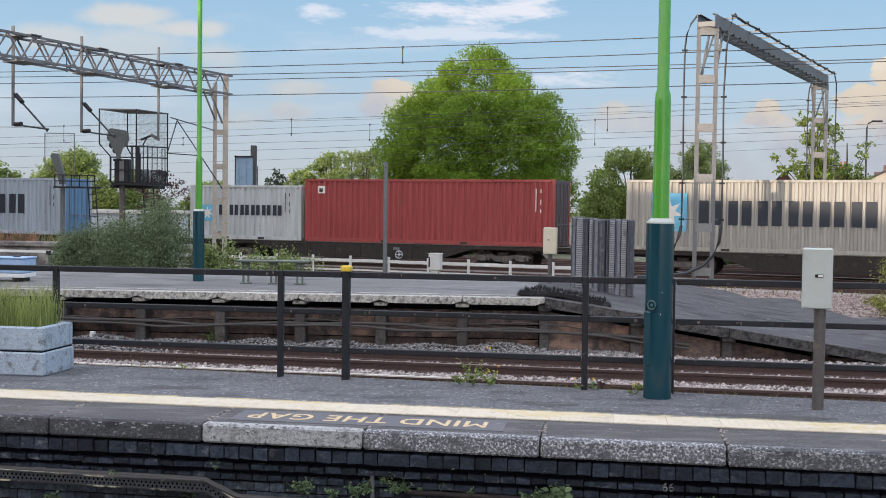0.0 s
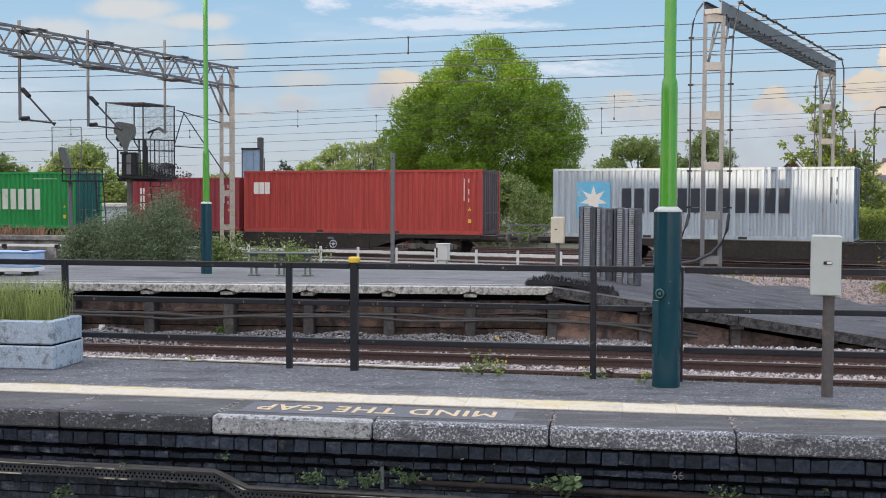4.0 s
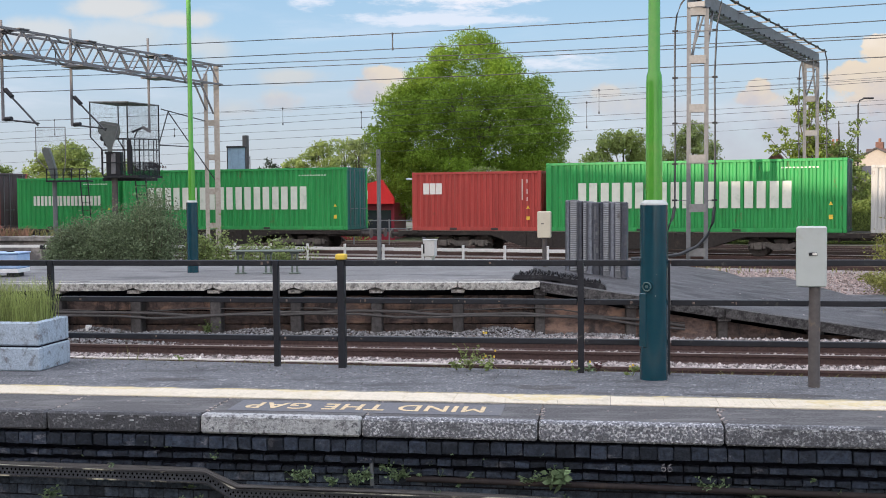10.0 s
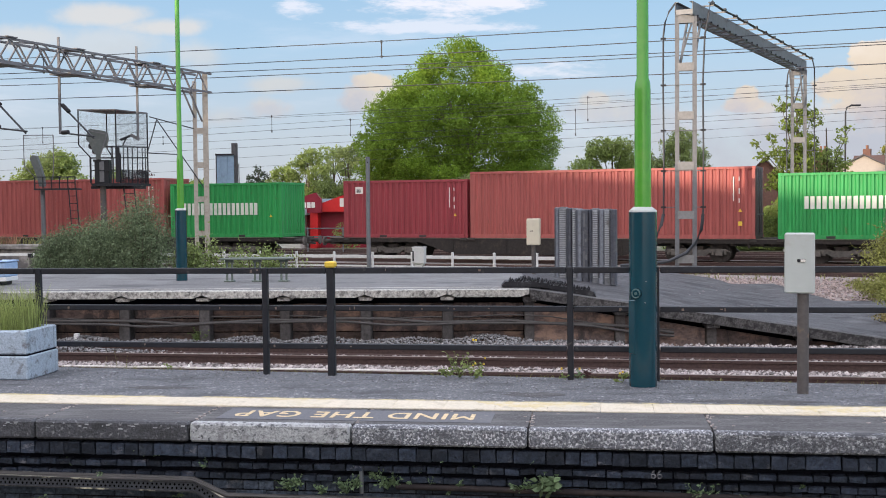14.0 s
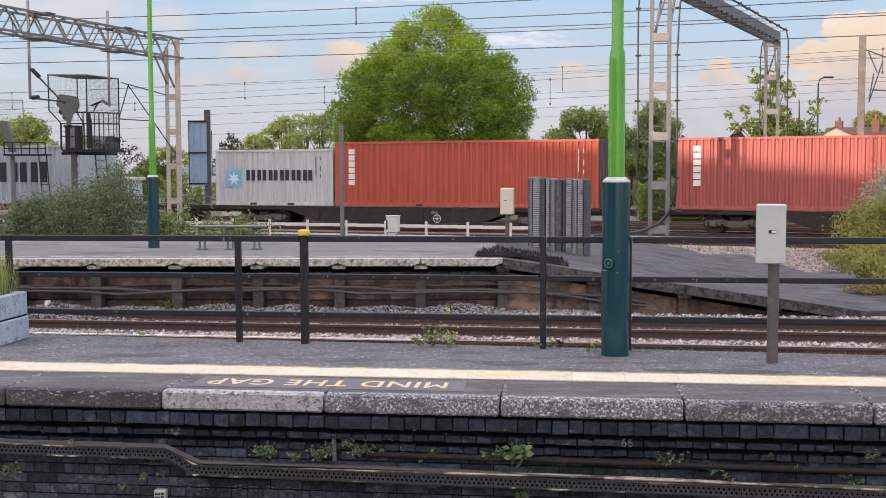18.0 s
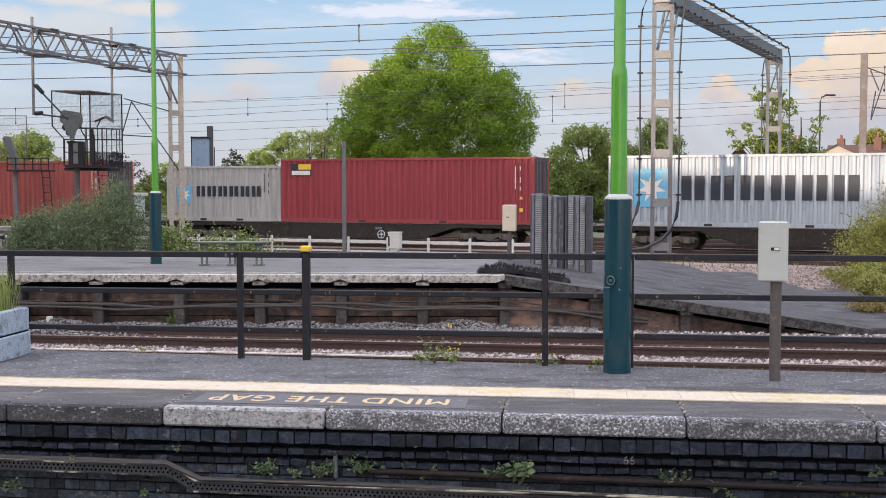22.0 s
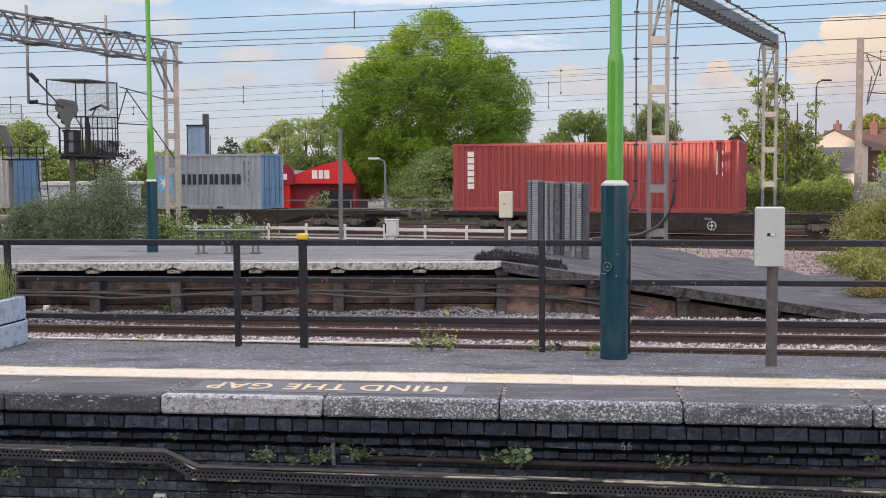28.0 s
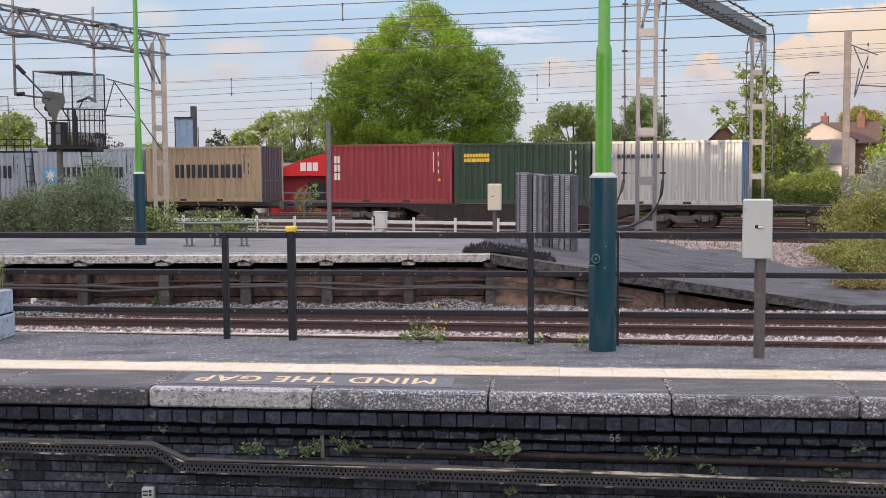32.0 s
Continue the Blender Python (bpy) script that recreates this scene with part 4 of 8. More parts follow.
lamp_pole(pose(1.845, 9.50, 0), "near lamp pole, bright green above a dark teal sleeve", 7.5, True)
lamp_pole(pose(-5.19, 23.75, 0), "lamp pole, bright green above teal, beside the far bushes", 7.8, False)


def control_box():
    t = thing("control_box", "pale grey steel control box on a brown post", "control box", pose(3.06, 9.03, 0, 0, 0, -19))
    part("post", Geo().tube([(0, 0, -0.02), (0, 0, 0.84)], 0.046, 18), POST_BROWN, t)
    b = part("cabinet", Geo().box(-0.145, 0.091, -0.07, 0.07, 0.82, 1.31, 0.012), BOX_GREY, t)
    part("door", Geo().box(-0.139, 0.085, -0.078, -0.071, 0.828, 1.302, 0.004), BOX_GREY, b)
    part("latch", Geo().box(-0.045, 0.02, -0.088, -0.079, 1.075, 1.10, 0.003), STEEL_DARK, b, "small dark latch")
    part("latch_plate", Geo().box(-0.02, 0.018, -0.091, -0.0885, 1.078, 1.097, 0.002), PALE_BAR, b)


control_box()


def blades(n, box, length, lean, rng, width=0.008):
    """Grass blades in a box of ground (x0, x1, y0, y1, z)."""
    g = Geo()
    x0, x1, y0, y1, z = box
    for _ in range(n):
        x, y = rng.uniform(x0, x1), rng.uniform(y0, y1)
        h = length * rng.uniform(0.5, 1.1)
        a, b = rng.uniform(-lean, lean) * h, rng.uniform(-lean, lean) * h
        t = rng.uniform(0, math.pi)
        wx, wy = math.cos(t) * width, math.sin(t) * width
        g.add([(x - wx, y - wy, z), (x + wx, y + wy, z), (x + a * 0.5 + wx * 0.7, y + b * 0.5 + wy * 0.7, z + h * 0.6), (x + a * 0.5 - wx * 0.7, y + b * 0.5 - wy * 0.7, z + h * 0.6), (x + a * 1.3, y + b * 1.3, z + h)],
              [(0, 1, 2, 3), (3, 2, 4)])
    return g


def planter():
    t = thing("planter", "two-tier pale concrete planter filled with tall grass", "planter", NEAR @ pose(-3.95, 1.80, 0))
    for z0, z1, o in ((0.0, 0.218, 0.0), (0.231, 0.45, 0.012)):
        tier = Geo()
        w = 0.07
        tier.box(-1.6 + o, -o, o, w + o, z0, z1, 0.014).box(-1.6 + o, -o, 0.60 - w, 0.60, z0, z1, 0.014).box(-1.6 + o, -1.6 + w + o, w + o, 0.60 - w, z0, z1, 0.01).box(-w - o, -o, w + o, 0.60 - w, z0, z1, 0.01)
        part("tier", tier, CONC_BLUE, t)
    part("joint", Geo().box(-1.58, -0.02, 0.02, 0.59, 0.218, 0.232), MORTAR_AND_SHADE, t)
    part("soil", Geo().box(-1.54, -0.06, 0.06, 0.55, 0.25, 0.40), SOIL, t)
    part("grass", blades(2000, (-1.5, -0.08, 0.08, 0.53, 0.39), 0.46, 0.22, random.Random(11), 0.0034), GRASS, t, "tall pale green grass")


planter()


# -- foliage -------------------------------------------------------------------
def leaf_mesh(name, centres, size, seed, flat=0.0, long=1.6):
    """Many small folded leaves about the given centres (array n x 3)."""
    rs = np.random.RandomState(seed)
    n = len(centres)
    a = rs.normal(size=(n, 3))
    a[:, 2] *= 1 - flat
    a /= np.linalg.norm(a, axis=1)[:, None] + 1e-9
    b = np.cross(a, rs.normal(size=(n, 3)))
    b /= np.linalg.norm(b, axis=1)[:, None] + 1e-9
    c = np.cross(a, b)
    s = size * rs.uniform(0.55, 1.25, (n, 1))
    v = np.empty((n, 4, 3))
    v[:, 0] = centres - a * s * long / 2
    v[:, 1] = centres + b * s * 0.5 + c * s * 0.12
    v[:, 2] = centres + a * s * long / 2
    v[:, 3] = centres - b * s * 0.5 + c * s * 0.12
    me = bpy.data.meshes.new(name)
    me.vertices.add(4 * n)
    me.vertices.foreach_set("co", v.reshape(-1))
    me.loops.add(4 * n)
    me.loops.foreach_set("vertex_index", np.arange(4 * n, dtype=np.int32))
    me.polygons.add(n)
    me.polygons.foreach_set("loop_start", np.arange(0, 4 * n, 4, dtype=np.int32))
    me.polygons.foreach_set("loop_total", np.full(n, 4, dtype=np.int32))
    me.update(calc_edges=True)
    return me


def clumped(shape, n_clumps, per, clump_r, seed):
    """Leaf centres in clumps; shape(rs) gives a clump's centre and its scale."""
    rs = np.random.RandomState(seed)
    out = []
    for _ in range(n_clumps):
        c, k = shape(rs)
        d = rs.normal(size=(per, 3))
        d /= np.linalg.norm(d, axis=1)[:, None]
        r = rs.uniform(0.25, 1.0, (per, 1)) ** 0.5
        out.append(np.array(c) + d * r * clump_r * k * np.array((1, 1, 0.75)))
    return np.concatenate(out)


def dome(z0, z1, profile, inner=0.45, depth=1.0, gaps=0, gap_r=0.8):
    """A crown: profile is a list of (height share, half width); clumps lie mostly near its skin."""
    hs, ws = [p[0] for p in profile], [p[1] for p in profile]
    gs = np.random.RandomState(5)
    hollow = []
    for _ in range(gaps):
        h, a = gs.uniform(0.02, 0.62), gs.uniform(0, math.tau)
        w = np.interp(h, hs, ws) * gs.uniform(0.8, 1.05)
        hollow.append((math.cos(a) * w, math.sin(a) * w * depth, z0 + (z1 - z0) * h, gap_r * gs.uniform(0.6, 1.3)))

    def shape(rs):
        while True:
            h = rs.uniform(0, 1)
            w = np.interp(h, hs, ws)
            if rs.uniform(0, max(ws)) < w + 0.1 * max(ws):
                break
        a = rs.uniform(0, math.tau)
        lump = 0.985 + 0.05 * noise.noise((math.cos(a) * 2.2, math.sin(a) * 2.2, h * 4.5)) + 0.035 * noise.noise((math.cos(a) * 6, math.sin(a) * 6, h * 12))
        q = (inner + (1 - inner) * rs.uniform(0, 1) ** 0.6) * w * rs.uniform(0.90, 1.03) * lump
        c = (math.cos(a) * q, math.sin(a) * q * depth, z0 + (z1 - z0) * h)
        if any((c[0] - x) ** 2 + (c[1] - y) ** 2 + ((c[2] - z) * 1.5) ** 2 < r * r for x, y, z, r in hollow):
            return (c[0] * 0.30, c[1] * 0.30, c[2]), 0.8
        return c, rs.uniform(0.7, 1.3)

    return shape


def limbs(t, base, top, spread, n, r, seed, material):
    rng = random.Random(seed)
    part("trunk", Geo().tube([(0, 0, base), (0.03 * top, 0.0, base + (top - base) * 0.3), (0, 0.05, base + (top - base) * 0.62)], [r, r * 0.8, r * 0.4], 10), material, t)
    for i in range(n):
        a = i * 2.4 + rng.uniform(-0.4, 0.4)
        z = base + (top - base) * rng.uniform(0.2, 0.5)
        up = z + (top - base) * rng.uniform(0.12, 0.34)
        reach = spread * min(1.0, 1.45 - 1.2 * (up - base) / (top - base))
        e = (math.cos(a) * reach * rng.uniform(0.5, 0.9), math.sin(a) * reach * rng.uniform(0.5, 0.9), up)
        part("limb", Geo().tube([(0, 0, z), (e[0] * 0.45, e[1] * 0.45, z + (e[2] - z) * 0.65), e], [r * 0.42, r * 0.28, r * 0.08], 7), material, t)


def tree(x, y, base, z0, z1, profile, clumps, per, clump_r, leaf, material, seed, label, inner=0.5, name="tree", n_limbs=9, r=0.3, category="tree", group="", gaps=0):
    t = thing(name, label, category, pose(x, y, 0), group=group)
    limbs(t, base, z1, max(p[1] for p in profile) * 0.68, n_limbs, r, seed, BARK)
    part("crown", leaf_mesh("crown", clumped(dome(z0, z1, profile, inner, gaps=gaps), clumps, per, clump_r, seed), leaf, seed), material, t)
    return t


# the great dome-shaped tree behind the train
GREAT = [(0, 5.6), (0.12, 6.5), (0.30, 6.9), (0.42, 7.1), (0.51, 6.95), (0.635, 6.15), (0.75, 4.8), (0.84, 3.5), (0.925, 2.2), (0.98, 1.0), (1, 0.35)]


def great_tree():
    t = thing("tree", "large dome-shaped broadleaf tree in fresh lime green leaf", "tree", pose(2.3, 76, 0))
    rs = np.random.RandomState(21)
    z0, z1 = 0.4, 12.85
    hs, ws = [p[0] for p in GREAT], [p[1] for p in GREAT]
    limbs(t, -1.1, z1, 4.4, 26, 0.34, 21, BARK)
    # boughs set over the crown, each a flattened cloud of leaf sprays, with thin places between them
    tips = []
    while len(tips) < 200:
        h = rs.uniform(0.0, 1.0)
        w = float(np.interp(h, hs, ws))
        if rs.uniform(0, 7) > w + 0.6:
            continue
        a, k = rs.uniform(0, math.tau), rs.uniform(0.45, 1.0)
        r = rs.uniform(0.75, 1.45) * (0.55 + 0.45 * min(1.0, w / 4))
        q = Vector((math.cos(a) * max(0.0, w - r * 0.62) * k ** 0.5, math.sin(a) * max(0.0, w - r * 0.62) * k ** 0.5, z0 + (z1 - z0 - r * 0.4) * h))
        if all((q - p).length > 0.54 * (r + e) for p, e in tips) or rs.uniform() < 0.004:
            tips.append((q, r))
    sprays = []
    for q, r in tips:
        n = int(160 * r * r)
        d = rs.normal(size=(n, 3))
        d /= np.linalg.norm(d, axis=1)[:, None]
        k = rs.uniform(0.3, 1.0, (n, 1)) ** 0.5
        lump = np.array([1.0 + 0.30 * noise.noise(Vector(v) * 1.9 + q) for v in d])[:, None]
        sprays.append(np.array(q) + d * k * lump * np.array((r, r, r * 0.78)))
    loose = []
    while len(loose) < 2600:
        h = rs.uniform(0, 1)
        w = float(np.interp(h, hs, ws))
        if rs.uniform(0, 7) > w + 0.4:
            continue
        a, k = rs.uniform(0, math.tau), rs.uniform(0.3, 0.98)
        loose.append((math.cos(a) * w * k, math.sin(a) * w * k, z0 + (z1 - z0) * h))
    sprays.append(np.array(loose))
    c = np.concatenate(sprays)
    c = c[:, None, :] + rs.normal(size=(len(c), 7, 3)) * np.array((0.13, 0.13, 0.10))
    part("crown", leaf_mesh("crown", c.reshape(-1, 3), 0.094, 21), LEAF_TREE, t)


great_tree()
tree(2.9, 68, -1.1, -0.9, 3.2, [(0, 3.2), (0.4, 3.7), (0.7, 2.9), (0.9, 1.7), (1, 0.5)], 500, 42, 0.42, 0.09, LEAF_BRAMBLE, 22, "broad muted green bush behind the line", name="bush", n_limbs=5, r=0.08, category="bush")


def lobed_tree(x, y, lobes, per, leaf, material, seed, label, base=-1.1, r=0.16, name="tree", category="tree", group=""):
    """A tree whose crown is a gathering of boughs: (across, away, height, half width, half height) each."""
    t = thing(name, label, category, pose(x, y, 0), group=group)
    rs = np.random.RandomState(seed)
    crown_top = max(q[2] for q in lobes)
    part("trunk", Geo().tube([(0, 0, base), (0.1, 0, base + (crown_top - base) * 0.4), (0, 0.05, crown_top)], [r, r * 0.75, r * 0.25], 9), BARK, t)
    out = []
    for lx, ly, lz, w, h in lobes:
        foot = base + (lz - base) * 0.45
        part("limb", Geo().tube([(0, 0, foot), (lx * 0.5, ly * 0.5, foot + (lz - foot) * 0.6), (lx, ly, lz)], [r * 0.4, r * 0.25, r * 0.1], 6), BARK, t)
        n = max(6, int(per * w * w * h))
        d = rs.normal(size=(n, 3))
        d /= np.linalg.norm(d, axis=1)[:, None]
        k = rs.uniform(0.35, 1.0, (n, 1)) ** 0.6 * rs.uniform(0.8, 1.12, (n, 1))
        c = np.array((lx, ly, lz)) + d * k * np.array((w, w, h))
        spread = rs.normal(size=(n, 9, 3)) * np.array((0.16, 0.16, 0.12)) * min(1.0, 0.4 + w / 3)
        out.append((c[:, None, :] + spread).reshape(-1, 3))
    part("crown", leaf_mesh("crown", np.concatenate(out), leaf, seed), material, t)
    return t


def boughs(rs, half, low, high, n, size):
    """Boughs strung out over a width, highest about the middle."""
    out = []
    for i in range(n):
        k = (i + 0.5) / n * 2 - 1
        top = low + (high - low) * (1 - 0.62 * abs(k) ** 2) * rs.uniform(0.90, 1.03)
        w = size * rs.uniform(0.75, 1.2)
        out.append((k * half, rs.uniform(-1, 1), top - w * 0.8, w, w * 0.8))
        out.append((k * half * 0.9 + rs.uniform(-0.4, 0.4), rs.uniform(-1, 1), low + (top - low) * 0.42, w * 1.15, w))
        out.append((k * half * 0.95 + rs.uniform(-0.4, 0.4), rs.uniform(-1, 1), low + (top - low) * 0.12, w * 1.2, w))
    return out


BACK = "trees along the back of the railway"
MID, YOUNG = "mid green roadside tree in full leaf", "grey-green roadside tree in young leaf"
for i, (x, y, half, low, high, n, size, leaf, mt, what) in enumerate((
        (-12.4, 97, 1.9, -0.2, 5.1, 5, 1.0, 0.13, LEAF_DARK, MID), (-10.0, 95, 2.1, -0.2, 6.3, 6, 1.0, 0.13, LEAF_DARK, MID), (-6.4, 92, 2.1, -0.2, 7.0, 6, 1.0, 0.12, LEAF_BRAMBLE, YOUNG), (-8.1, 98, 2.2, -0.2, 6.9, 6, 1.0, 0.13, LEAF_DARK, MID),
        (15.0, 90, 3.3, -0.2, 7.1, 9, 1.25, 0.13, LEAF_DARK, MID), (18.0, 94, 2.4, -0.2, 6.0, 6, 1.2, 0.13, LEAF_BRAMBLE, YOUNG), (21.0, 92, 2.4, -0.2, 7.5, 8, 1.2, 0.12, LEAF_BRAMBLE, YOUNG), (24.2, 96, 2.0, -0.2, 4.6, 5, 1.0, 0.13, LEAF_DARK, "small dark green tree by the red roofs"),
        (-28.6, 86, 3.2, -0.2, 6.2, 8, 1.3, 0.13, LEAF_DARK, "dark green tree behind the signals"), (-24.8, 88, 2.2, -0.2, 4.9, 6, 1.0, 0.13, LEAF_DARK, "low dark green tree behind the signals"), (-37, 88, 4.0, -0.2, 5.8, 8, 1.3, 0.14, LEAF_DARK, "dark green tree behind the signals"),
        (30.2, 62, 2.2, -0.6, 6.6, 8, 1.15, 0.11, LEAF_TREE, "tall lime green tree by the flowering bush"), (33.6, 66, 3.0, -0.4, 9.0, 10, 1.4, 0.12, LEAF_TREE, "tall lime green tree by the flowering bush"),
        (54.5, 127, 4.0, 0.5, 8.9, 9, 1.3, 0.15, LEAF_OLIVE, "pale olive tree beyond the white house"), (-20.0, 99, 3.0, -0.2, 4.1, 7, 1.0, 0.13, LEAF_DARK, "low dark green tree behind the mast"))):
    lobed_tree(x, y, boughs(np.random.RandomState(300 + i), half, low, high, n, size), 120, leaf, mt, 40 + i, what, group=BACK)
lobed_tree(-13.9, 93, [(0, 0, 4.5, 0.35, 0.7), (-0.45, 0, 3.6, 0.6, 0.6), (0.5, 0, 3.9, 0.5, 0.5), (0, 0, 2.8, 1.0, 0.7), (-0.7, 0, 2.2, 0.8, 0.7), (0.8, 0, 2.3, 0.8, 0.6), (0, 0, 1.2, 1.3, 0.9)], 170, 0.12, LEAF_PINE, 61, "small dark conifer behind the line", r=0.12)
lobed_tree(-15.6, 61, [(-0.6, 0, 2.7, 0.8, 0.7), (0.3, 0, 3.0, 0.7, 0.6), (1.1, 0, 2.6, 0.6, 0.6), (1.7, 0.2, 2.2, 0.4, 0.5), (0, 0, 1.7, 1.0, 0.8)], 110, 0.085, LEAF_RED, 62, "dark red-leaved shrub behind the signal cage", r=0.06, name="shrub", category="shrub")
lobed_tree(-12.6, 66, [(-0.8, 0, 0.6, 0.9, 0.8), (0.6, 0, 1.0, 0.9, 0.9), (0, 0, -0.2, 1.5, 0.8), (1.4, 0, 0.2, 0.7, 0.8)], 110, 0.10, LEAF_DARK, 64, "round green bush behind the mast", r=0.08, name="bush", category="bush")
lobed_tree(-4.75, 66.5, [(-0.3, 0, 0.0, 0.55, 0.5), (0.35, 0, 0.25, 0.5, 0.5), (0, 0, -0.6, 0.8, 0.5)], 190, 0.075, LEAF_DARK, 65, "green bush before the red restaurant", r=0.05, name="bush", category="bush")
# the thin-crowned trees by the far gantry leg
lobed_tree(21.45, 64.5, [(-0.9, 0, 7.1, 0.55, 0.45), (0.2, 0, 7.0, 0.6, 0.5), (0.9, 0.3, 6.3, 0.7, 0.6), (-0.2, 0, 6.0, 0.7, 0.6), (-1.5, 0, 5.1, 0.45, 0.35), (-2.3, 0.2, 4.9, 0.4, 0.3), (-1.9, 0, 4.2, 0.5, 0.4), (0.3, 0, 4.9, 0.9, 0.7), (-0.9, 0, 4.2, 0.7, 0.6), (0.1, 0, 3.6, 1.0, 0.9), (0.9, 0, 4.6, 0.6, 0.6), (-0.8, 0, 2.8, 1.0, 0.8), (0.4, 0, 2.2, 1.2, 0.9), (0, 0, 0.9, 1.4, 1.0)], 140, 0.125, LEAF_THIN, 63, "thin-crowned young tree with broad green leaves", r=0.12)
lobed_tree(23.9, 66.5, [(0.9, 0, 5.3, 0.45, 0.5), (1.4, 0, 5.9, 0.3, 0.4), (0.3, 0, 4.2, 0.8, 0.6), (-0.5, 0, 3.8, 0.8, 0.7), (0.9, 0, 3.4, 0.8, 0.7), (0.1, 0, 2.6, 1.3, 0.9), (1.4, 0, 2.3, 0.7, 0.7), (-0.3, 0, 1.2, 1.5, 1.0), (1.0, 0, 0.8, 1.2, 1.0), (2.1, 0.3, 1.6, 0.9, 0.8), (2.4, 0, 2.6, 0.5, 0.5), (2.6, 0.2, 0.5, 1.0, 0.9)], 125, 0.12, LEAF_DARK, 66, "dense young green tree beside the thin-crowned one", r=0.12)


def hedge():
    rs = np.random.RandomState(9)
    n = 85000
    x = rs.uniform(13.0, 30.0, n)
    up = rs.uniform(0, 1, n) ** 0.6
    top = 1.18 + 0.20 * np.sin(x * 1.7) + 0.16 * np.sin(x * 4.1) + 0.10 * np.sin(x * 9.3)
    y = rs.uniform(-0.9, 0.9, n) * (1.1 - 0.4 * up)
    c = np.stack([x, 61 - 0.25 * (x - 15) + y, -1.1 + (top + 1.1) * up], -1)
    t = thing("hedge", "clipped green hedge along the railway boundary", "hedge")
    part("foliage", leaf_mesh("foliage", c, 0.062, 9), LEAF_HEDGE, t)
    # no branches here: one solid box in darker leaf green fills the hedge's core
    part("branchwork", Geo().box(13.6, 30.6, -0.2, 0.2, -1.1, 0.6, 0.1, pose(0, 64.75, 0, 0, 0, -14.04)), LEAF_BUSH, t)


hedge()


def shrub(x, y, z0, z1, rx, ry, n, leaf, material, seed, label, long=2.6, stems=16, category="bush", group=""):
    """A many-stemmed bush: stems fan out from the ground, narrow leaves along them."""
    rs = np.random.RandomState(seed)
    t = thing("bush", label, category, pose(x, y, 0), group=group)
    st, cs = Geo(), []
    for i in range(stems):
        a = rs.uniform(0, math.tau)
        q = rs.uniform(0.15, 1.0) ** 0.7
        h = (z1 - z0) * (1.05 - 0.55 * q * q) * rs.uniform(0.8, 1.05)
        tip = np.array((math.cos(a) * q * rx, math.sin(a) * q * ry, z0 + h))
        foot = np.array((math.cos(a) * q * rx * 0.35, math.sin(a) * q * ry * 0.35, z0 - 0.05))
        mid = (tip + foot) / 2 + np.array((0, 0, 0.15 * h))
        st.tube([foot, mid, tip], [0.018, 0.012, 0.004], 5)
        m = n // stems
        k = rs.uniform(0.12, 1.0, (m, 1)) ** 0.75
        p = foot * (1 - k) ** 2 + 2 * mid * k * (1 - k) + tip * k * k
        cs.append(p + rs.normal(size=(m, 3)) * np.array((rx, ry, (z1 - z0) * 0.6)) * 0.13)
    part("branchwork", st, BARK, t)
    c = np.concatenate(cs)
    c[:, 2] = np.maximum(c[:, 2], z0 + 0.03)
    part("foliage", leaf_mesh("foliage", c, leaf, seed, long=long), material, t)
    return t


LEFT = "bushes behind the far platform"
shrub(-8.75, 29.8, -1.1, 1.2, 1.25, 1.2, 42000, 0.025, LEAF_GREY, 71, "tall grey-green bush behind the far platform", long=3.4, stems=70, group=LEFT)
shrub(-7.5, 29.5, -1.1, 1.66, 1.05, 1.0, 32000, 0.025, LEAF_GREY, 72, "grey-green bush behind the far platform", long=3.4, stems=54, group=LEFT)
shrub(-9.75, 29.6, -1.1, 0.85, 0.75, 0.9, 22000, 0.025, LEAF_GREY, 73, "low grey-green bush behind the far platform", long=3.4, stems=44, group=LEFT)
shrub(-6.1, 30.2, -1.1, 0.70, 0.9, 0.8, 6500, 0.048, LEAF_BRAMBLE, 74, "mid green bush behind the bench", stems=34, long=1.7, group=LEFT)
shrub(-4.9, 31.0, -1.1, 0.50, 1.0, 0.8, 4200, 0.048, LEAF_BRAMBLE, 75, "sparse bramble with green leaves behind the bench", stems=26, long=1.5, group=LEFT)
shrub(-3.9, 31.2, -1.1, 0.5, 0.8, 0.6, 1900, 0.048, LEAF_BRAMBLE, 76, "sparse bramble with green leaves", stems=18, long=1.5, group=LEFT)
RIGHT = "bushes beside the ramp"
shrub(14.6, 33.0, -1.1, 0.75, 1.8, 1.5, 24000, 0.042, LEAF_OLIVE, 77, "olive green bush beside the platform ramp", stems=50, group=RIGHT)
shrub(12.6, 29.6, -1.1, -0.35, 1.3, 1.0, 10000, 0.038, LEAF_OLIVE, 78, "low olive bush at the foot of the ramp", stems=34, group=RIGHT)
shrub(11.4, 25.7, -1.0, -0.40, 1.0, 0.9, 5200, 0.036, LEAF_OLIVE, 81, "sparse olive undergrowth at the foot of the ramp", stems=46, group=RIGHT)
shrub(12.6, 27.6, -1.0, -0.15, 1.1, 0.9, 6400, 0.038, LEAF_OLIVE, 82, "sparse olive undergrowth at the foot of the ramp", stems=46, group=RIGHT)
shrub(10.0, 23.0, -0.985, -0.74, 0.75, 0.7, 2600, 0.03, LEAF_RUSTY, 83, "low browning undergrowth creeping over the ramp", stems=40, long=1.8, group=RIGHT)
shrub(11.0, 24.0, -0.985, -0.66, 0.7, 0.7, 2400, 0.03, LEAF_RUSTY, 84, "low browning undergrowth creeping over the ramp", stems=36, long=1.8, group=RIGHT)
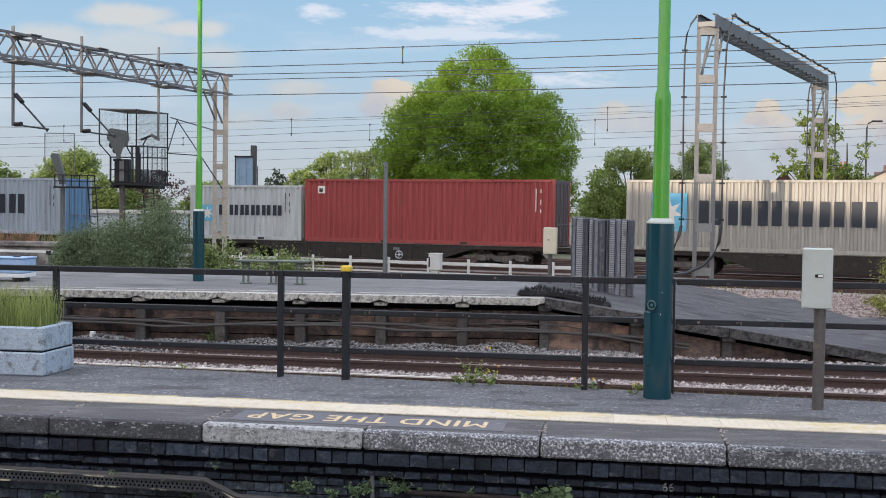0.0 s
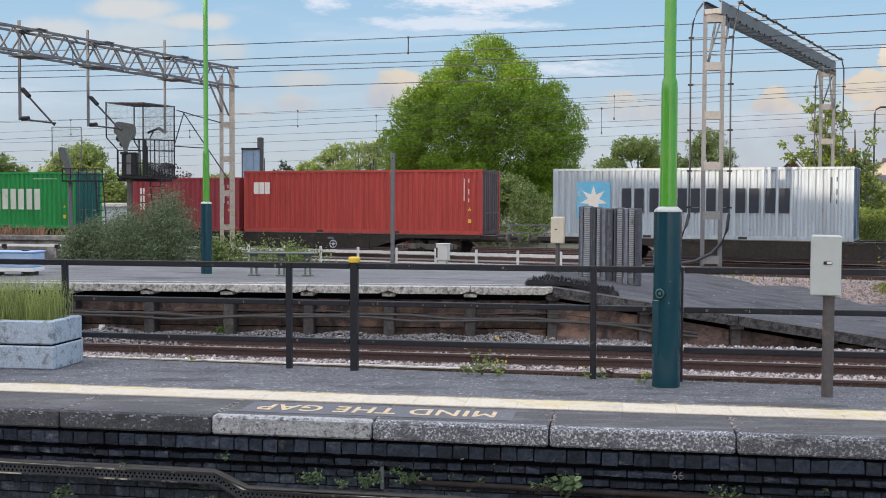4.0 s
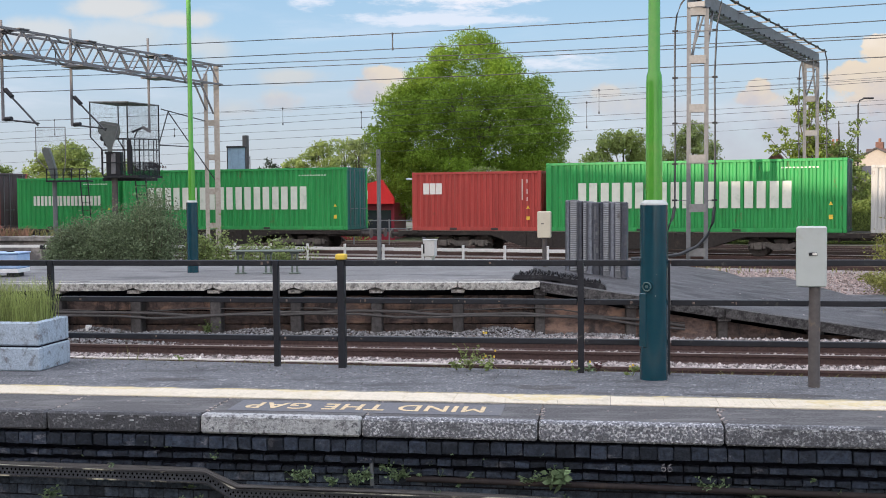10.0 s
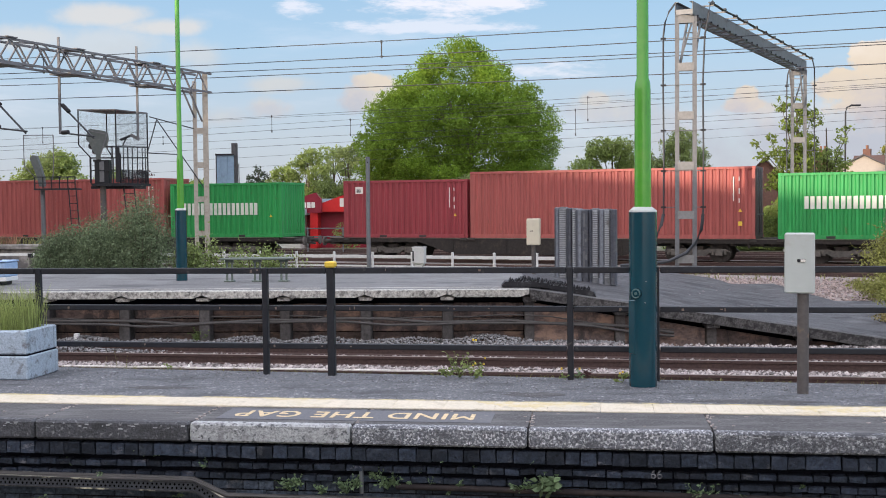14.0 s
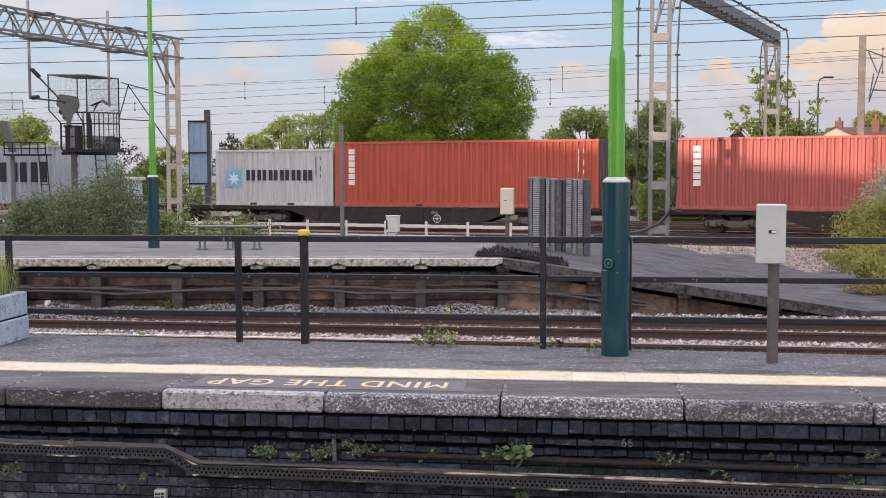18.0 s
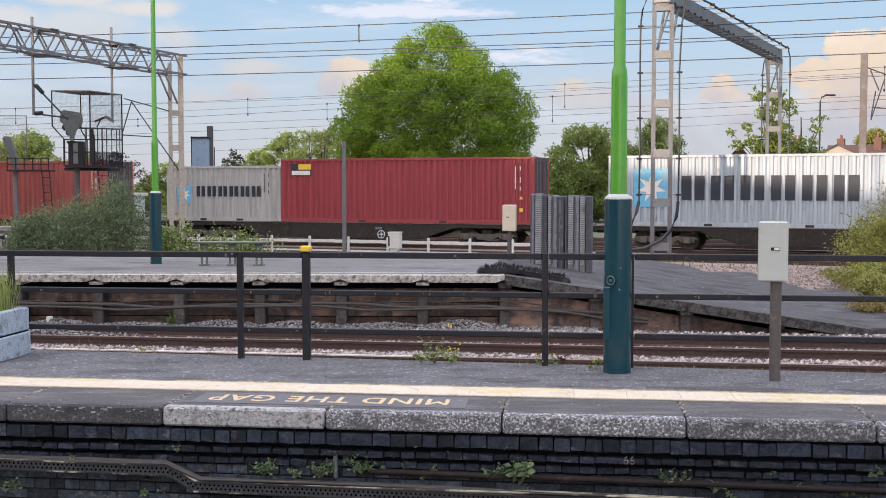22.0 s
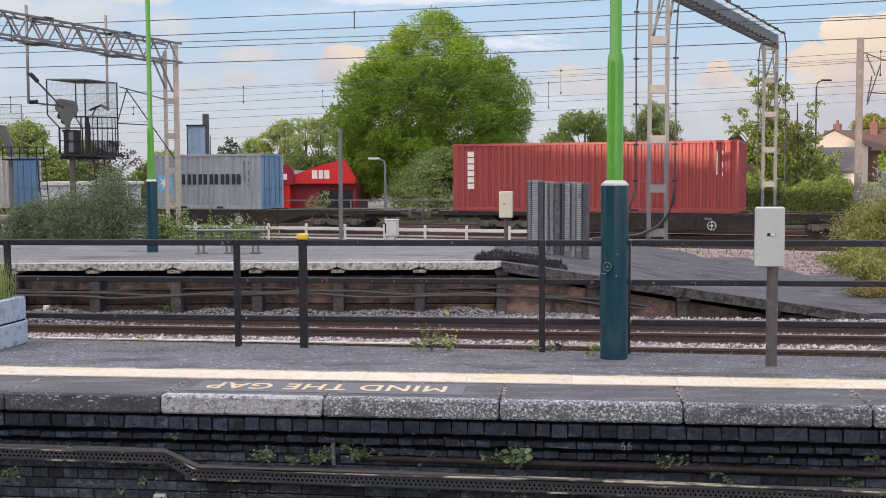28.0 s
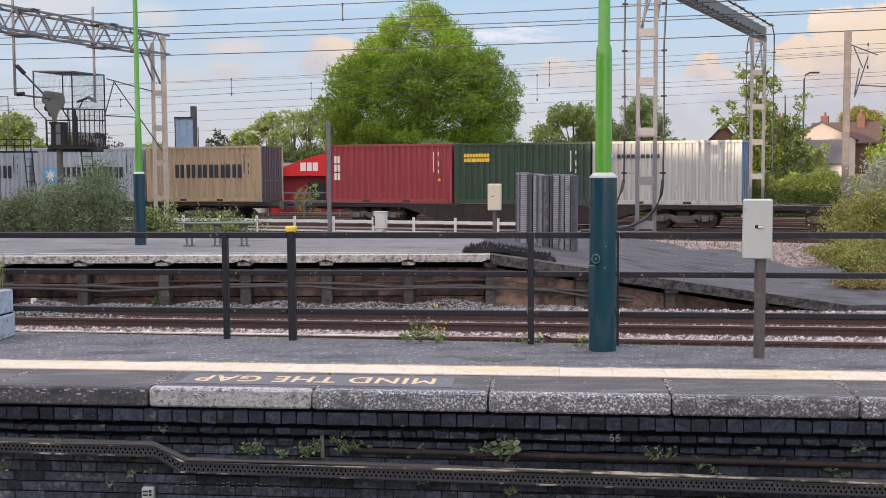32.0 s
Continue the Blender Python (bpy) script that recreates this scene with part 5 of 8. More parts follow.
shrub(16.4, 35.5, -1.1, 1.9, 1.6, 1.3, 15000, 0.046, LEAF_WHITE, 79, "pale flowering bush beside the line", stems=44, group=RIGHT)
shrub(17.5, 33.0, -1.1, 1.2, 1.8, 1.5, 15000, 0.05, LEAF_OLIVE, 80, "olive green bush beside the platform ramp", stems=44, group=RIGHT)


# ---------------------------------------------------------------- things on the far platform
def bench():
    t = thing("bench", "slim grey-green metal perch bench on three legs", "bench", pose(-3.5, 23.15, 0, 0, 0, -3))
    part("seat", Geo().box(-0.76, 0.74, -0.14, 0.14, 0.455, 0.495, 0.01), BENCH, t)
    for x in (-0.58, 0.0, 0.55):
        leg = Geo().box(x - 0.07, x - 0.035, -0.03, 0.03, 0.03, 0.455, 0.004).box(x + 0.035, x + 0.07, -0.03, 0.03, 0.03, 0.455, 0.004).box(x - 0.10, x + 0.10, -0.10, 0.10, 0.0, 0.03, 0.004).box(x - 0.09, x + 0.09, -0.03, 0.03, 0.40, 0.454, 0.003)
        part("leg", leg, BENCH, t)


BENCH = surface("grey_green_bench_paint", (0.13, 0.16, 0.14), 0.5, grain=10, vary=0.15, bump=0.05)
bench()


def blue_planter():
    t = thing("trough", "sky blue painted trough with a white base on the far platform", "planter", pose(-9.03, 23.0, 0, 0, 0, -3))
    part("trough_body", Geo().box(-1.4, 0.55, -0.3, 0.3, 0.17, 0.47, 0.02), TROUGH_BLUE, t)
    part("rim", Geo().box(-1.42, 0.565, -0.315, 0.315, 0.471, 0.50, 0.008), TROUGH_BLUE, t)
    part("base_board", Geo().box(-1.4, 0.55, -0.29, 0.29, 0.085, 0.169, 0.008), WHITE, t, "white-painted base board")
    for x in (-1.25, -0.45, 0.28):
        part("foot", Geo().box(x, x + 0.16, -0.24, 0.24, 0.0, 0.084, 0.006), STEEL_DARK, t)
    part("handle", Geo().box(0.2, 0.34, -0.05, 0.05, 0.501, 0.525, 0.006), STEEL_DARK, t)


TROUGH_BLUE = surface("sky_blue_trough_paint", (0.31, 0.45, 0.66), 0.6, grain=10, vary=0.12, stain=(0.42, 0.52, 0.66), stain_scale=5, bump=0.05)
blue_planter()


def ribbed_stack():
    """Tall moulded panels standing on end behind a heap of black rubber."""
    rng = random.Random(4)
    grp = "stack of ribbed panels on the platform ramp"
    x = 0.0
    for i, (w, kind, h) in enumerate(((0.09, 0, 1.49), (0.17, 1, 1.50), (0.11, 0, 1.47), (0.09, 1, 1.47), (0.12, 0, 1.46), (0.16, 2, 1.44), (0.05, 0, 1.45), (0.14, 1, 1.46), (0.11, 0, 1.45), (0.13, 1, 1.45), (0.13, 0, 1.44))):
        y = 25.35 - 0.36 * x + rng.uniform(-0.03, 0.03)
        m = pose(2.91 + x * 1.03 + w / 2, y, -0.02, rng.uniform(-1.5, 0.5), 0, -16 + rng.uniform(-2, 2))
        t = thing("ribbed_panel", "pale ribbed panel standing on end in a stack" if kind == 1 else "dark grey moulded panel standing on end in a stack", "panel", m, group=grp)
        if kind == 1:
            part("panel_body", Geo().box(-w / 2, w / 2, 0.0, 0.30, -0.28, h, 0.008), PANEL_MID, t)
            rib = Geo()
            for k in range(int((h + 0.1) / 0.048)):
                rib.box(-w / 2 + 0.015, w / 2 - 0.015, -0.022, 0.0, -0.1 + k * 0.048, -0.1 + k * 0.048 + 0.027)
            part("rib_face", rib, PANEL_PALE, t)
        else:
            part("panel_body", Geo().box(-w / 2, w / 2, -0.05, 0.30, -0.28, h, 0.02), PANEL_SLATE if i in (0, 4, 8) else PANEL_DARK, t)
            part("fin", Geo().box(-w / 2 + 0.01, -w / 2 + 0.03, -0.085, -0.051, -0.1, h - 0.03), PANEL_DARK, t)
            if kind == 2:
                for k, (z0, z1, x0, x1) in enumerate(((0.05, 0.5, -0.05, -0.01), (0.3, 0.42, 0.0, 0.04), (0.62, 0.95, -0.055, -0.02), (0.7, 0.78, -0.01, 0.03), (1.05, 1.35, -0.04, 0.0))):
                    part("bright_strip", Geo().box(x0, x1, -0.056, -0.0505, z0, z1, 0.002), GALV, t, "scuffed bright metal strip")
        x += w
    for i, (px, py, ln, rz) in enumerate(((1.85, 20.95, 0.90, -3), (2.55, 21.0, 0.85, -6), (2.2, 21.4, 1.1, 3), (2.95, 20.9, 0.45, -9))):
        zr = -0.1456 * max(0, px - 1.87) + 0.012
        t = thing("rubber_mat", "folded black toothed rubber mat lying on the ramp", "mat", pose(px, py, zr, 0, 8.9 if px > 1.9 else 2, rz), group="heap of black rubber mats")
        part("mat_body", Geo().prism([(-ln / 2, 0), (ln / 2, 0), (ln / 2 - 0.05, 0.08), (0.1, 0.10), (-ln / 2 + 0.06, 0.085)], -0.22, 0.22), SLATE_BLACK, t)
        teeth = Geo()
        k = -ln / 2 + 0.11
        while k < ln / 2 - 0.14:
            for q in (-0.2, -0.06, 0.08):
                d = k + rng.uniform(-0.015, 0.015)
                teeth.prism([(d, 0.07), (d + 0.075, 0.07), (d + 0.04 + rng.uniform(-0.02, 0.02), 0.155 + rng.uniform(-0.03, 0.025))], q, q + 0.12)
            k += 0.068
        part("toothed_edge", teeth, SLATE_BLACK, t)


ribbed_stack()


def small_boxes():
    t = thing("junction_box", "cream enclosure on a brown post by the ribbed panels", "junction box", pose(2.44, 25.4, 0, 0, 0, -12))
    part("post", Geo().tube([(0, 0, -0.12), (0, 0, 0.64)], 0.05, 12), POST_BROWN, t)
    c = part("cabinet", Geo().box(-0.15, 0.15, -0.12, 0.12, 0.62, 1.22, 0.015), BOX_CREAM, t)
    part("label_plate", Geo().box(-0.06, 0.0, -0.125, -0.1205, 0.93, 0.95), STEEL_DARK, c)
    x, y = -0.25, 38.9
    t = thing("relay_case", "small white-grey case on a pedestal behind the railing", "relay case", pose(x, y, 0, 0, 0, -17))
    part("pedestal", Geo().prism([(-0.09, -1.12), (0.09, -1.12), (0.10, -0.62), (0.17, -0.505), (-0.17, -0.505), (-0.10, -0.62)], -0.12, 0.12), RELAY_WHITE, t, "white funnel-shaped pedestal")
    c = part("case", Geo().box(-0.21, 0.21, -0.16, 0.16, -0.50, 0.06, 0.02), RELAY_WHITE, t)
    part("lid", Geo().box(-0.23, 0.23, -0.18, 0.18, 0.061, 0.09, 0.01), RELAY_WHITE, c)
    part("hinge", Geo().box(-0.20, -0.15, -0.175, -0.161, -0.40, -0.05), STEEL_DARK, c)
    t = thing("grey_pole", "slim plain grey steel pole beside the railing", "pole", pose(-2.1, 40.6, 0))
    part("shaft", Geo().tube([(0, 0, -1.12), (0, 0, 3.3)], 0.075, 12), GALV, t)
    part("bolt", Geo().tube([(0, -0.08, 3.1), (0, 0.08, 3.1)], 0.025, 8), STEEL_DARK, t)


small_boxes()


def railing():
    t = thing("guard_railing", "low white guard railing beside the main line", "railing")
    off, s0, s1 = -9.4, -38.0, -13.0
    pts = [line_at(s0 + i, off) for i in range(int(s1 - s0) + 1)]
    for p, q in zip(pts, pts[1:]):
        part("beam", Geo().bar((p[0], p[1], -0.32), (q[0], q[1], -0.31), 0.07, 0.11), RAIL_WHITE, t)
        part("lower_rail", Geo().bar((p[0], p[1], -0.66), (q[0], q[1], -0.66), 0.05, 0.06), RAIL_WHITE, t)
    s = s0 + 0.4
    while s < s1:
        x, y, a = line_at(s, off - 0.06)
        part("post", Geo().box(-0.04, 0.04, -0.04, 0.04, -1.12, -0.14, 0.01, pose(x, y, 0, 0, 0, a)), RAIL_WHITE, t)
        s += 1.62


railing()


# ---------------------------------------------------------------- overhead line structures
def portal():
    """The gantry that strides over the main line on the right."""
    a, b = Vector((9.69, 41.6, 0)), Vector((19.72, 59.0, 0))
    turn = math.degrees(math.atan2(b.y - a.y, b.x - a.x))
    t = thing("portal_gantry", "grey galvanised portal gantry with cable conduits over the tracks", "gantry")
    top, low = 8.92, 8.46
    L = (b - a).length
    bm = pose(a.x, a.y, 0, 0, 0, turn)
    for p, near in ((a, True), (b, False)):
        m = pose(p.x, p.y, 0, 0, 0, -12)
        for x in (-0.318, 0.318):
            part("leg", Geo().post([(x - 0.078, -0.10), (x + 0.078, -0.10), (x + 0.078, -0.085), (x - 0.062, -0.085), (x - 0.062, 0.085), (x + 0.078, 0.085), (x + 0.078, 0.10), (x - 0.078, 0.10)], -1.15, low, m), GALV, t)
        for z in (8.18, 6.42, 4.62, 2.76, 0.93, -0.72):
            part("batten", Geo().box(-0.30, 0.30, -0.118, -0.1005, z, z + 0.30, 0, m), GALV_PALE, t)
            part("batten", Geo().box(-0.30, 0.30, 0.1005, 0.115, z, z + 0.30, 0, m), GALV, t)
        part("foot", Geo().box(-0.75, 0.75, -0.4, 0.4, -1.16, -1.0, 0.02, m), COPING_FAR, t)
        part("diagonal", Geo().bar(m @ Vector((-0.22, 0.03, 6.75)), m @ Vector((0.20, 0.03, 8.15)), 0.06), GALV, t)
        s = 1 if near else -1
        for y in (-0.26, 0.26):
            foot_x = s * 0.05
            part("knee", Geo().bar(bm @ Vector(((0 if near else L) + foot_x, y, 6.45)), bm @ Vector(((0 if near else L) + s * 1.05, y, low)), 0.075), GALV, t)
        for k in range(3):
            zz = 7.0 + k * 0.45
            part("knee_lacing", Geo().bar(bm @ Vector(((0 if near else L) + s * (0.30 + 0.23 * k), -0.26, zz)), bm @ Vector(((0 if near else L) + s * (0.34 + 0.23 * k), 0.26, zz + 0.06)), 0.04), GALV, t)
        xs = (-0.82, 0.62) if near else (-0.62, 0.78)
        for x in xs:
            over = (bm.inverted() @ m).translation
            if x < 0:
                head = [m @ Vector((x, -0.12, 7.7)), m @ Vector((x * 0.93, -0.12, 8.2)), m @ Vector((x * 0.75, -0.10, 8.6)), m @ Vector((x * 0.45, -0.05, 8.95))]
            elif near:
                head = [m @ Vector((x + 0.06, -0.12, 7.7)), m @ Vector((x + 0.20, -0.05, 8.5)), m @ Vector((x + 0.27, 0.0, 8.88)), m @ Vector((x + 0.36, 0.12, 8.97))]
            else:
                head = [m @ Vector((x, -0.12, 7.7)), m @ Vector((x - 0.02, -0.2, 8.5)), m @ Vector((x - 0.14, -0.3, 9.0)), m @ Vector((x - 0.42, -0.45, 9.1))]
            pts = [m @ Vector((x, -0.12, 1.1)), m @ Vector((x + 0.015, -0.12, 3.4)), m @ Vector((x - 0.01, -0.12, 6.0))] + head
            part("conduit", Geo().tube(pts, 0.034, 7), WIRE, t)
            for z in (1.37, 2.72, 4.22, 5.90, 7.62):
                part("bracket", Geo().bar(m @ Vector((x - 0.10, -0.125, z)), m @ Vector((x + 0.10, -0.125, z)), 0.07), STEEL_DARK, t)
                part("bracket_arm", Geo().bar(m @ Vector((math.copysign(0.36, x), -0.11, z)), m @ Vector((x, -0.12, z)), 0.03), GALV, t)
    for z in (2.72, 4.22, 5.90, 7.62):
        m = pose(a.x, a.y, 0, 0, 0, -12)
        part("cross_bar", Geo().bar(m @ Vector((-0.36, -0.12, z)), m @ Vector((0.36, -0.12, z)), 0.028), GALV, t)
    m = pose(a.x, a.y, 0, 0, 0, -12)
    swoop = [m @ Vector(q) for q in ((0.62, -0.12, 1.12), (0.56, -0.16, 0.55), (0.36, -0.2, 0.05), (0.0, -0.26, -0.33), (-0.6, -0.4, -0.62), (-1.4, -0.5, -0.74), (-2.4, -0.6, -0.78))]
    part("conduit", Geo().tube(swoop, 0.06, 8), WIRE, t, "thick black cable sweeping to the ground")
    swoop = [m @ Vector(q) for q in ((-0.82, -0.12, 1.12), (-0.90, -0.16, 0.72), (-1.08, -0.22, 0.3), (-1.4, -0.3, -0.1), (-1.9, -0.36, -0.45))]
    part("conduit", Geo().tube(swoop, 0.06, 8), WIRE, t, "thick black cable sweeping to the ground")
    # the beam: two channels with a laced underside
    for y, s in ((-0.33, -1), (0.33, 1)):
        web = Geo().box(-0.25, L + 0.25, y - 0.012, y + 0.012, low, top, 0, bm)
        web.box(-0.25, L + 0.25, min(y, y - s * 0.12), max(y, y - s * 0.12), top, top + 0.018, 0, bm).box(-0.25, L + 0.25, min(y, y - s * 0.12), max(y, y - s * 0.12), low - 0.018, low, 0, bm)
        part("beam_channel", web, BEAM, t)
    part("beam_end", Geo().box(-0.22, -0.20, -0.31, 0.31, low + 0.02, low + 0.20, 0, bm), GALV, t)
    n = 22
    for i in range(n):
        x0, x1 = i * L / n, (i + 1) * L / n
        part("beam_batten", Geo().box(x0, x0 + 0.30, -0.318, 0.318, low - 0.030, low - 0.0185, 0, bm), BEAM, t)
        part("beam_lacing", Geo().bar(bm @ Vector((x0 + 0.15, -0.3, low + 0.02)), bm @ Vector((x1 + 0.15, 0.3, low + 0.02)), 0.05, 0.012), BEAM, t)
        for y in (-0.36,):
            part("hanger_clip", Geo().box(x0 + 0.2, x0 + 0.28, y - 0.05, y, low - 0.04, low + 0.03, 0, bm), STEEL_DARK, t)
    # cable ladder carried outside the near channel
    for y, z, r in ((-0.70, top + 0.05, 0.034), (-0.80, top + 0.02, 0.026)):
        pts = [bm @ Vector((0.6 + i * (L - 0.8) / 24, y, z + 0.018 * math.sin(i * 1.9))) for i in range(25)]
        part("conduit", Geo().tube(pts, r, 6), WIRE, t)
    for i in range(12):
        x = 0.8 + i * (L - 1.6) / 11
        part("ladder_rung", Geo().box(x, x + 0.06, -0.82, -0.34, top - 0.06, top - 0.01, 0, bm), GALV, t)
        part("bracket", Geo().box(x - 0.02, x + 0.08, -0.84, -0.66, top - 0.009, top + 0.10, 0.01, bm), STEEL_DARK, t)


GALV_PALE = surface("pale_galvanised_plate", (0.225, 0.23, 0.235), 0.5, metal=0.1, grain=9, vary=0.2, stain=(0.18, 0.17, 0.16), stain_scale=4, stain_low=0.55, stain_high=0.75, bump=0.1)
BEAM = surface("blue_grey_beam_paint", (0.15, 0.165, 0.18), 0.55, grain=6, vary=0.2, stain=(0.09, 0.09, 0.09), stain_scale=2, bump=0.1)
portal()


def truss_gantry():
    """The lattice boom on the left, with its mast and hangers."""
    m0 = Vector((-10.2, 51.0, 0))
    far = Vector((-19.6, 30.0, 0))
    t = thing("lattice_gantry", "grey lattice boom gantry on a weathered mast over the tracks", "gantry")
    m = pose(m0.x, m0.y, 0, 0, 0, 12)
    part("mast_leg", Geo().box(-0.32, -0.14, -0.09, 0.09, -1.15, 7.2, 0.01, m), MAST_WARM, t)
    part("mast_leg", Geo().box(0.12, 0.36, -0.12, 0.12, -1.15, 7.55, 0.01, m), MAST_WARM, t)
    z = 0.2
    while z < 6:
        part("mast_batten", Geo().box(-0.14, 0.12, -0.06, 0.0, z, z + 0.26, 0, m), MAST_WARM, t)
        z += 1.55
    part("knee", Geo().bar(m @ Vector((-0.75, -1.3, 6.7)), m @ Vector((-0.2, 0, 5.5)), 0.06), GANTRY_GREY, t)
    part("knee", Geo().bar(m @ Vector((-0.45, -0.6, 6.7)), m @ Vector((0.1, 0, 5.4)), 0.06), GANTRY_GREY, t)
    d = far - m0
    L = d.length
    bm = pose(m0.x, m0.y, 0, 0, 0, math.degrees(math.atan2(d.y, d.x)))
    top, bot, w = 7.55, 6.72, 0.42
    for y in (-w, w):
        for z in (top, bot):
            part("chord", Geo().bar(bm @ Vector((-0.3, y, z)), bm @ Vector((L, y, z)), 0.08), GANTRY_GREY, t)
        n = int(L / 0.62)
        for i in range(n):
            x0, x1 = i * L / n, (i + 1) * L / n
            za, zb = (top, bot) if i % 2 else (bot, top)
            part("lacing", Geo().bar(bm @ Vector((x0, y, za)), bm @ Vector((x1, y, zb)), 0.052), GANTRY_GREY, t)
    n = int(L / 1.24)
    for i in range(n):
        x0, x1 = i * L / n, (i + 1) * L / n
        for z in (top, bot):
            part("lacing", Geo().bar(bm @ Vector((x0, -w if i % 2 else w, z)), bm @ Vector((x1, w if i % 2 else -w, z)), 0.045), GANTRY_GREY, t)
    for f in (3.75, 8.4, 11.9):
        h = part("hanger", Geo().bar(bm @ Vector((f, -w - 0.08, 4.4)), bm @ Vector((f, -w - 0.08, {3.75: 8.35, 8.4: 8.12, 11.9: 7.98}[f])), 0.085), GANTRY_GREY, t)
        part("plate", Geo().box(f - 0.5, f + 0.5, -w - 0.1, w + 0.1, bot - 0.10, bot - 0.045, 0, bm), GANTRY_GREY, t)
        part("plate", Geo().box(f - 0.35, f + 0.15, -w - 0.1, w + 0.1, top + 0.045, top + 0.08, 0, bm), GANTRY_GREY, t)
        p = bm @ Vector((f, -w - 0.08, 0))
        e = Vector(line_at(0, 0)[:2] + (0,)) - Vector(line_at(-20, 0)[:2] + (0,))
        e.normalize()
        a0, a1 = Vector((p.x, p.y, 5.6)), Vector((p.x, p.y, 4.45))
        tip = Vector((p.x, p.y, 4.5)) + e * 1.7
        if f < 5:
            q = pose(p.x, p.y, 0)
            part("bracket", Geo().bar(q @ Vector((0.05, 0, 4.42)), q @ Vector((-0.30, 0, 4.62)), 0.13), GANTRY_GREY, t)
            part("insulator", Geo().tube([q @ Vector((-0.28, 0, 4.60)), q @ Vector((-0.72, -0.1, 4.40))], 0.05, 8), WIRE, t)
            part("arm", Geo().tube([q @ Vector((-0.50, 0, 4.48)), q @ Vector((-0.66, 0, 4.16))], 0.03, 6), WIRE, t)
            continue
        if f > 11:
            e = -e
        part("arm", Geo().tube([a0, a0 + (tip - a0) * 0.97 + Vector((0, 0, -0.35))], 0.035, 6), WIRE, t)
        part("arm", Geo().tube([a1, tip + Vector((0, 0, -0.25))], 0.035, 6), WIRE, t)
        part("insulator", Geo().tube([a0 + (tip - a0) * 0.08, a0 + (tip - a0) * 0.27 + Vector((0, 0, -0.07))], 0.085, 8), STEEL_DARK, t)
        part("insulator", Geo().tube([a1 + (tip - a1) * 0.06, a1 + (tip - a1) * 0.24], 0.085, 8), STEEL_DARK, t)
    # cantilever on the mast
    for q in (((0, 0, 5.0), (-2.2, -0.6, 5.55)), ((-1.9, -0.5, 5.45), (0.2, 0, 2.3)), ((-2.3, -0.6, 3.95), (-0.9, -0.2, 3.9)), ((-1.9, -0.5, 5.4), (-2.3, -0.6, 4.0))):
        part("cantilever", Geo().tube([m @ Vector(q[0]), m @ Vector(q[1])], 0.026, 6), WIRE, t)


truss_gantry()


def right_mast():
    t = thing("catenary_mast", "weathered brown single mast with cantilever arms", "mast")
    x, y = 17.55, 42.2
    part("shaft", Geo().box(-0.12, 0.12, -0.11, 0.11, -1.15, 6.75, 0.01, pose(x, y, 0, 0, 0, -15)), MAST_BROWN, t)
    part("clamp", Geo().box(-0.14, 0.14, -0.13, 0.13, 1.6, 1.75, 0.01, pose(x, y, 0, 0, 0, -15)), GALV, t)
    for a, b in (((0.1, 6.18), (1.0, 5.78)), ((0.2, 6.1), (0.42, 5.3)), ((0.75, 5.75), (0.13, 4.2)), ((0.3, 4.68), (1.6, 4.58)), ((0.42, 5.3), (0.13, 4.3))):
        part("arm", Geo().tube([(x + a[0], y - 0.1, a[1]), (x + b[0], y - 0.4, b[1])], 0.024, 6), WIRE, t)


MAST_BROWN = surface("weathered_brown_mast", (0.15, 0.138, 0.135), 0.7, grain=6, vary=0.25, stain=(0.25, 0.22, 0.20), stain_scale=1.5, bump=0.1)
right_mast()


def wires():
    """Overhead wires: (distance beyond the train's near side, height, thickness)."""
    for off, z, dz, r, drops in ((0.6, 9.15, -0.37, 0.020, ()), (0.6, 8.42, -0.27, 0.020, ((-44, 0.68), (-25.6, 0.68))), (0.6, 8.08, -0.48, 0.018, ()), (0.6, 7.80, -0.30, 0.018, ()), (0.6, 7.06, -0.29, 0.020, ()),
                                 (12, 6.85, 0.54, 0.010, ((-19.06, -1.18), (-37.08, -0.90), (-52, -0.9), (-4, -1.1))), (12, 6.75, 0.27, 0.008, ()), (12, 6.37, 0.78, 0.008, ((-32.3, -0.88),)), (12, 6.03, 0.94, 0.012, ((-19.7, -1.3), (-44, -0.4))), (12, 5.53, 0.52, 0.009, ()), (12, 5.11, 0.75, 0.010, ()), (12, 4.53, 0.97, 0.008, ()), (12, 3.96, 1.15, 0.007, ())):
        t = thing("overhead_wire", "thin dark overhead wire strung along the main line", "wire", group="overhead wires")
        pts = [(*line_at(s, off)[:2], z + dz * (s + 36) / 32) for s in range(-100, 46, 6)]
        part("strand", Geo().tube(pts, r, 5), WIRE, t)
        for s, drop in drops:
            x, y, _ = line_at(s, off)
            zz = z + dz * (s + 36) / 32
            d = part("dropper", Geo().tube([(x, y, zz), (x, y, zz + drop)], 0.03 if off < 5 else 0.014, 5), WIRE, t)
            for e in (zz, zz + drop):
                part("clip", Geo().tube([(x, y, e - 0.06), (x, y, e + 0.06)], 0.05 if off < 5 else 0.04, 6), WIRE, d)


wires()


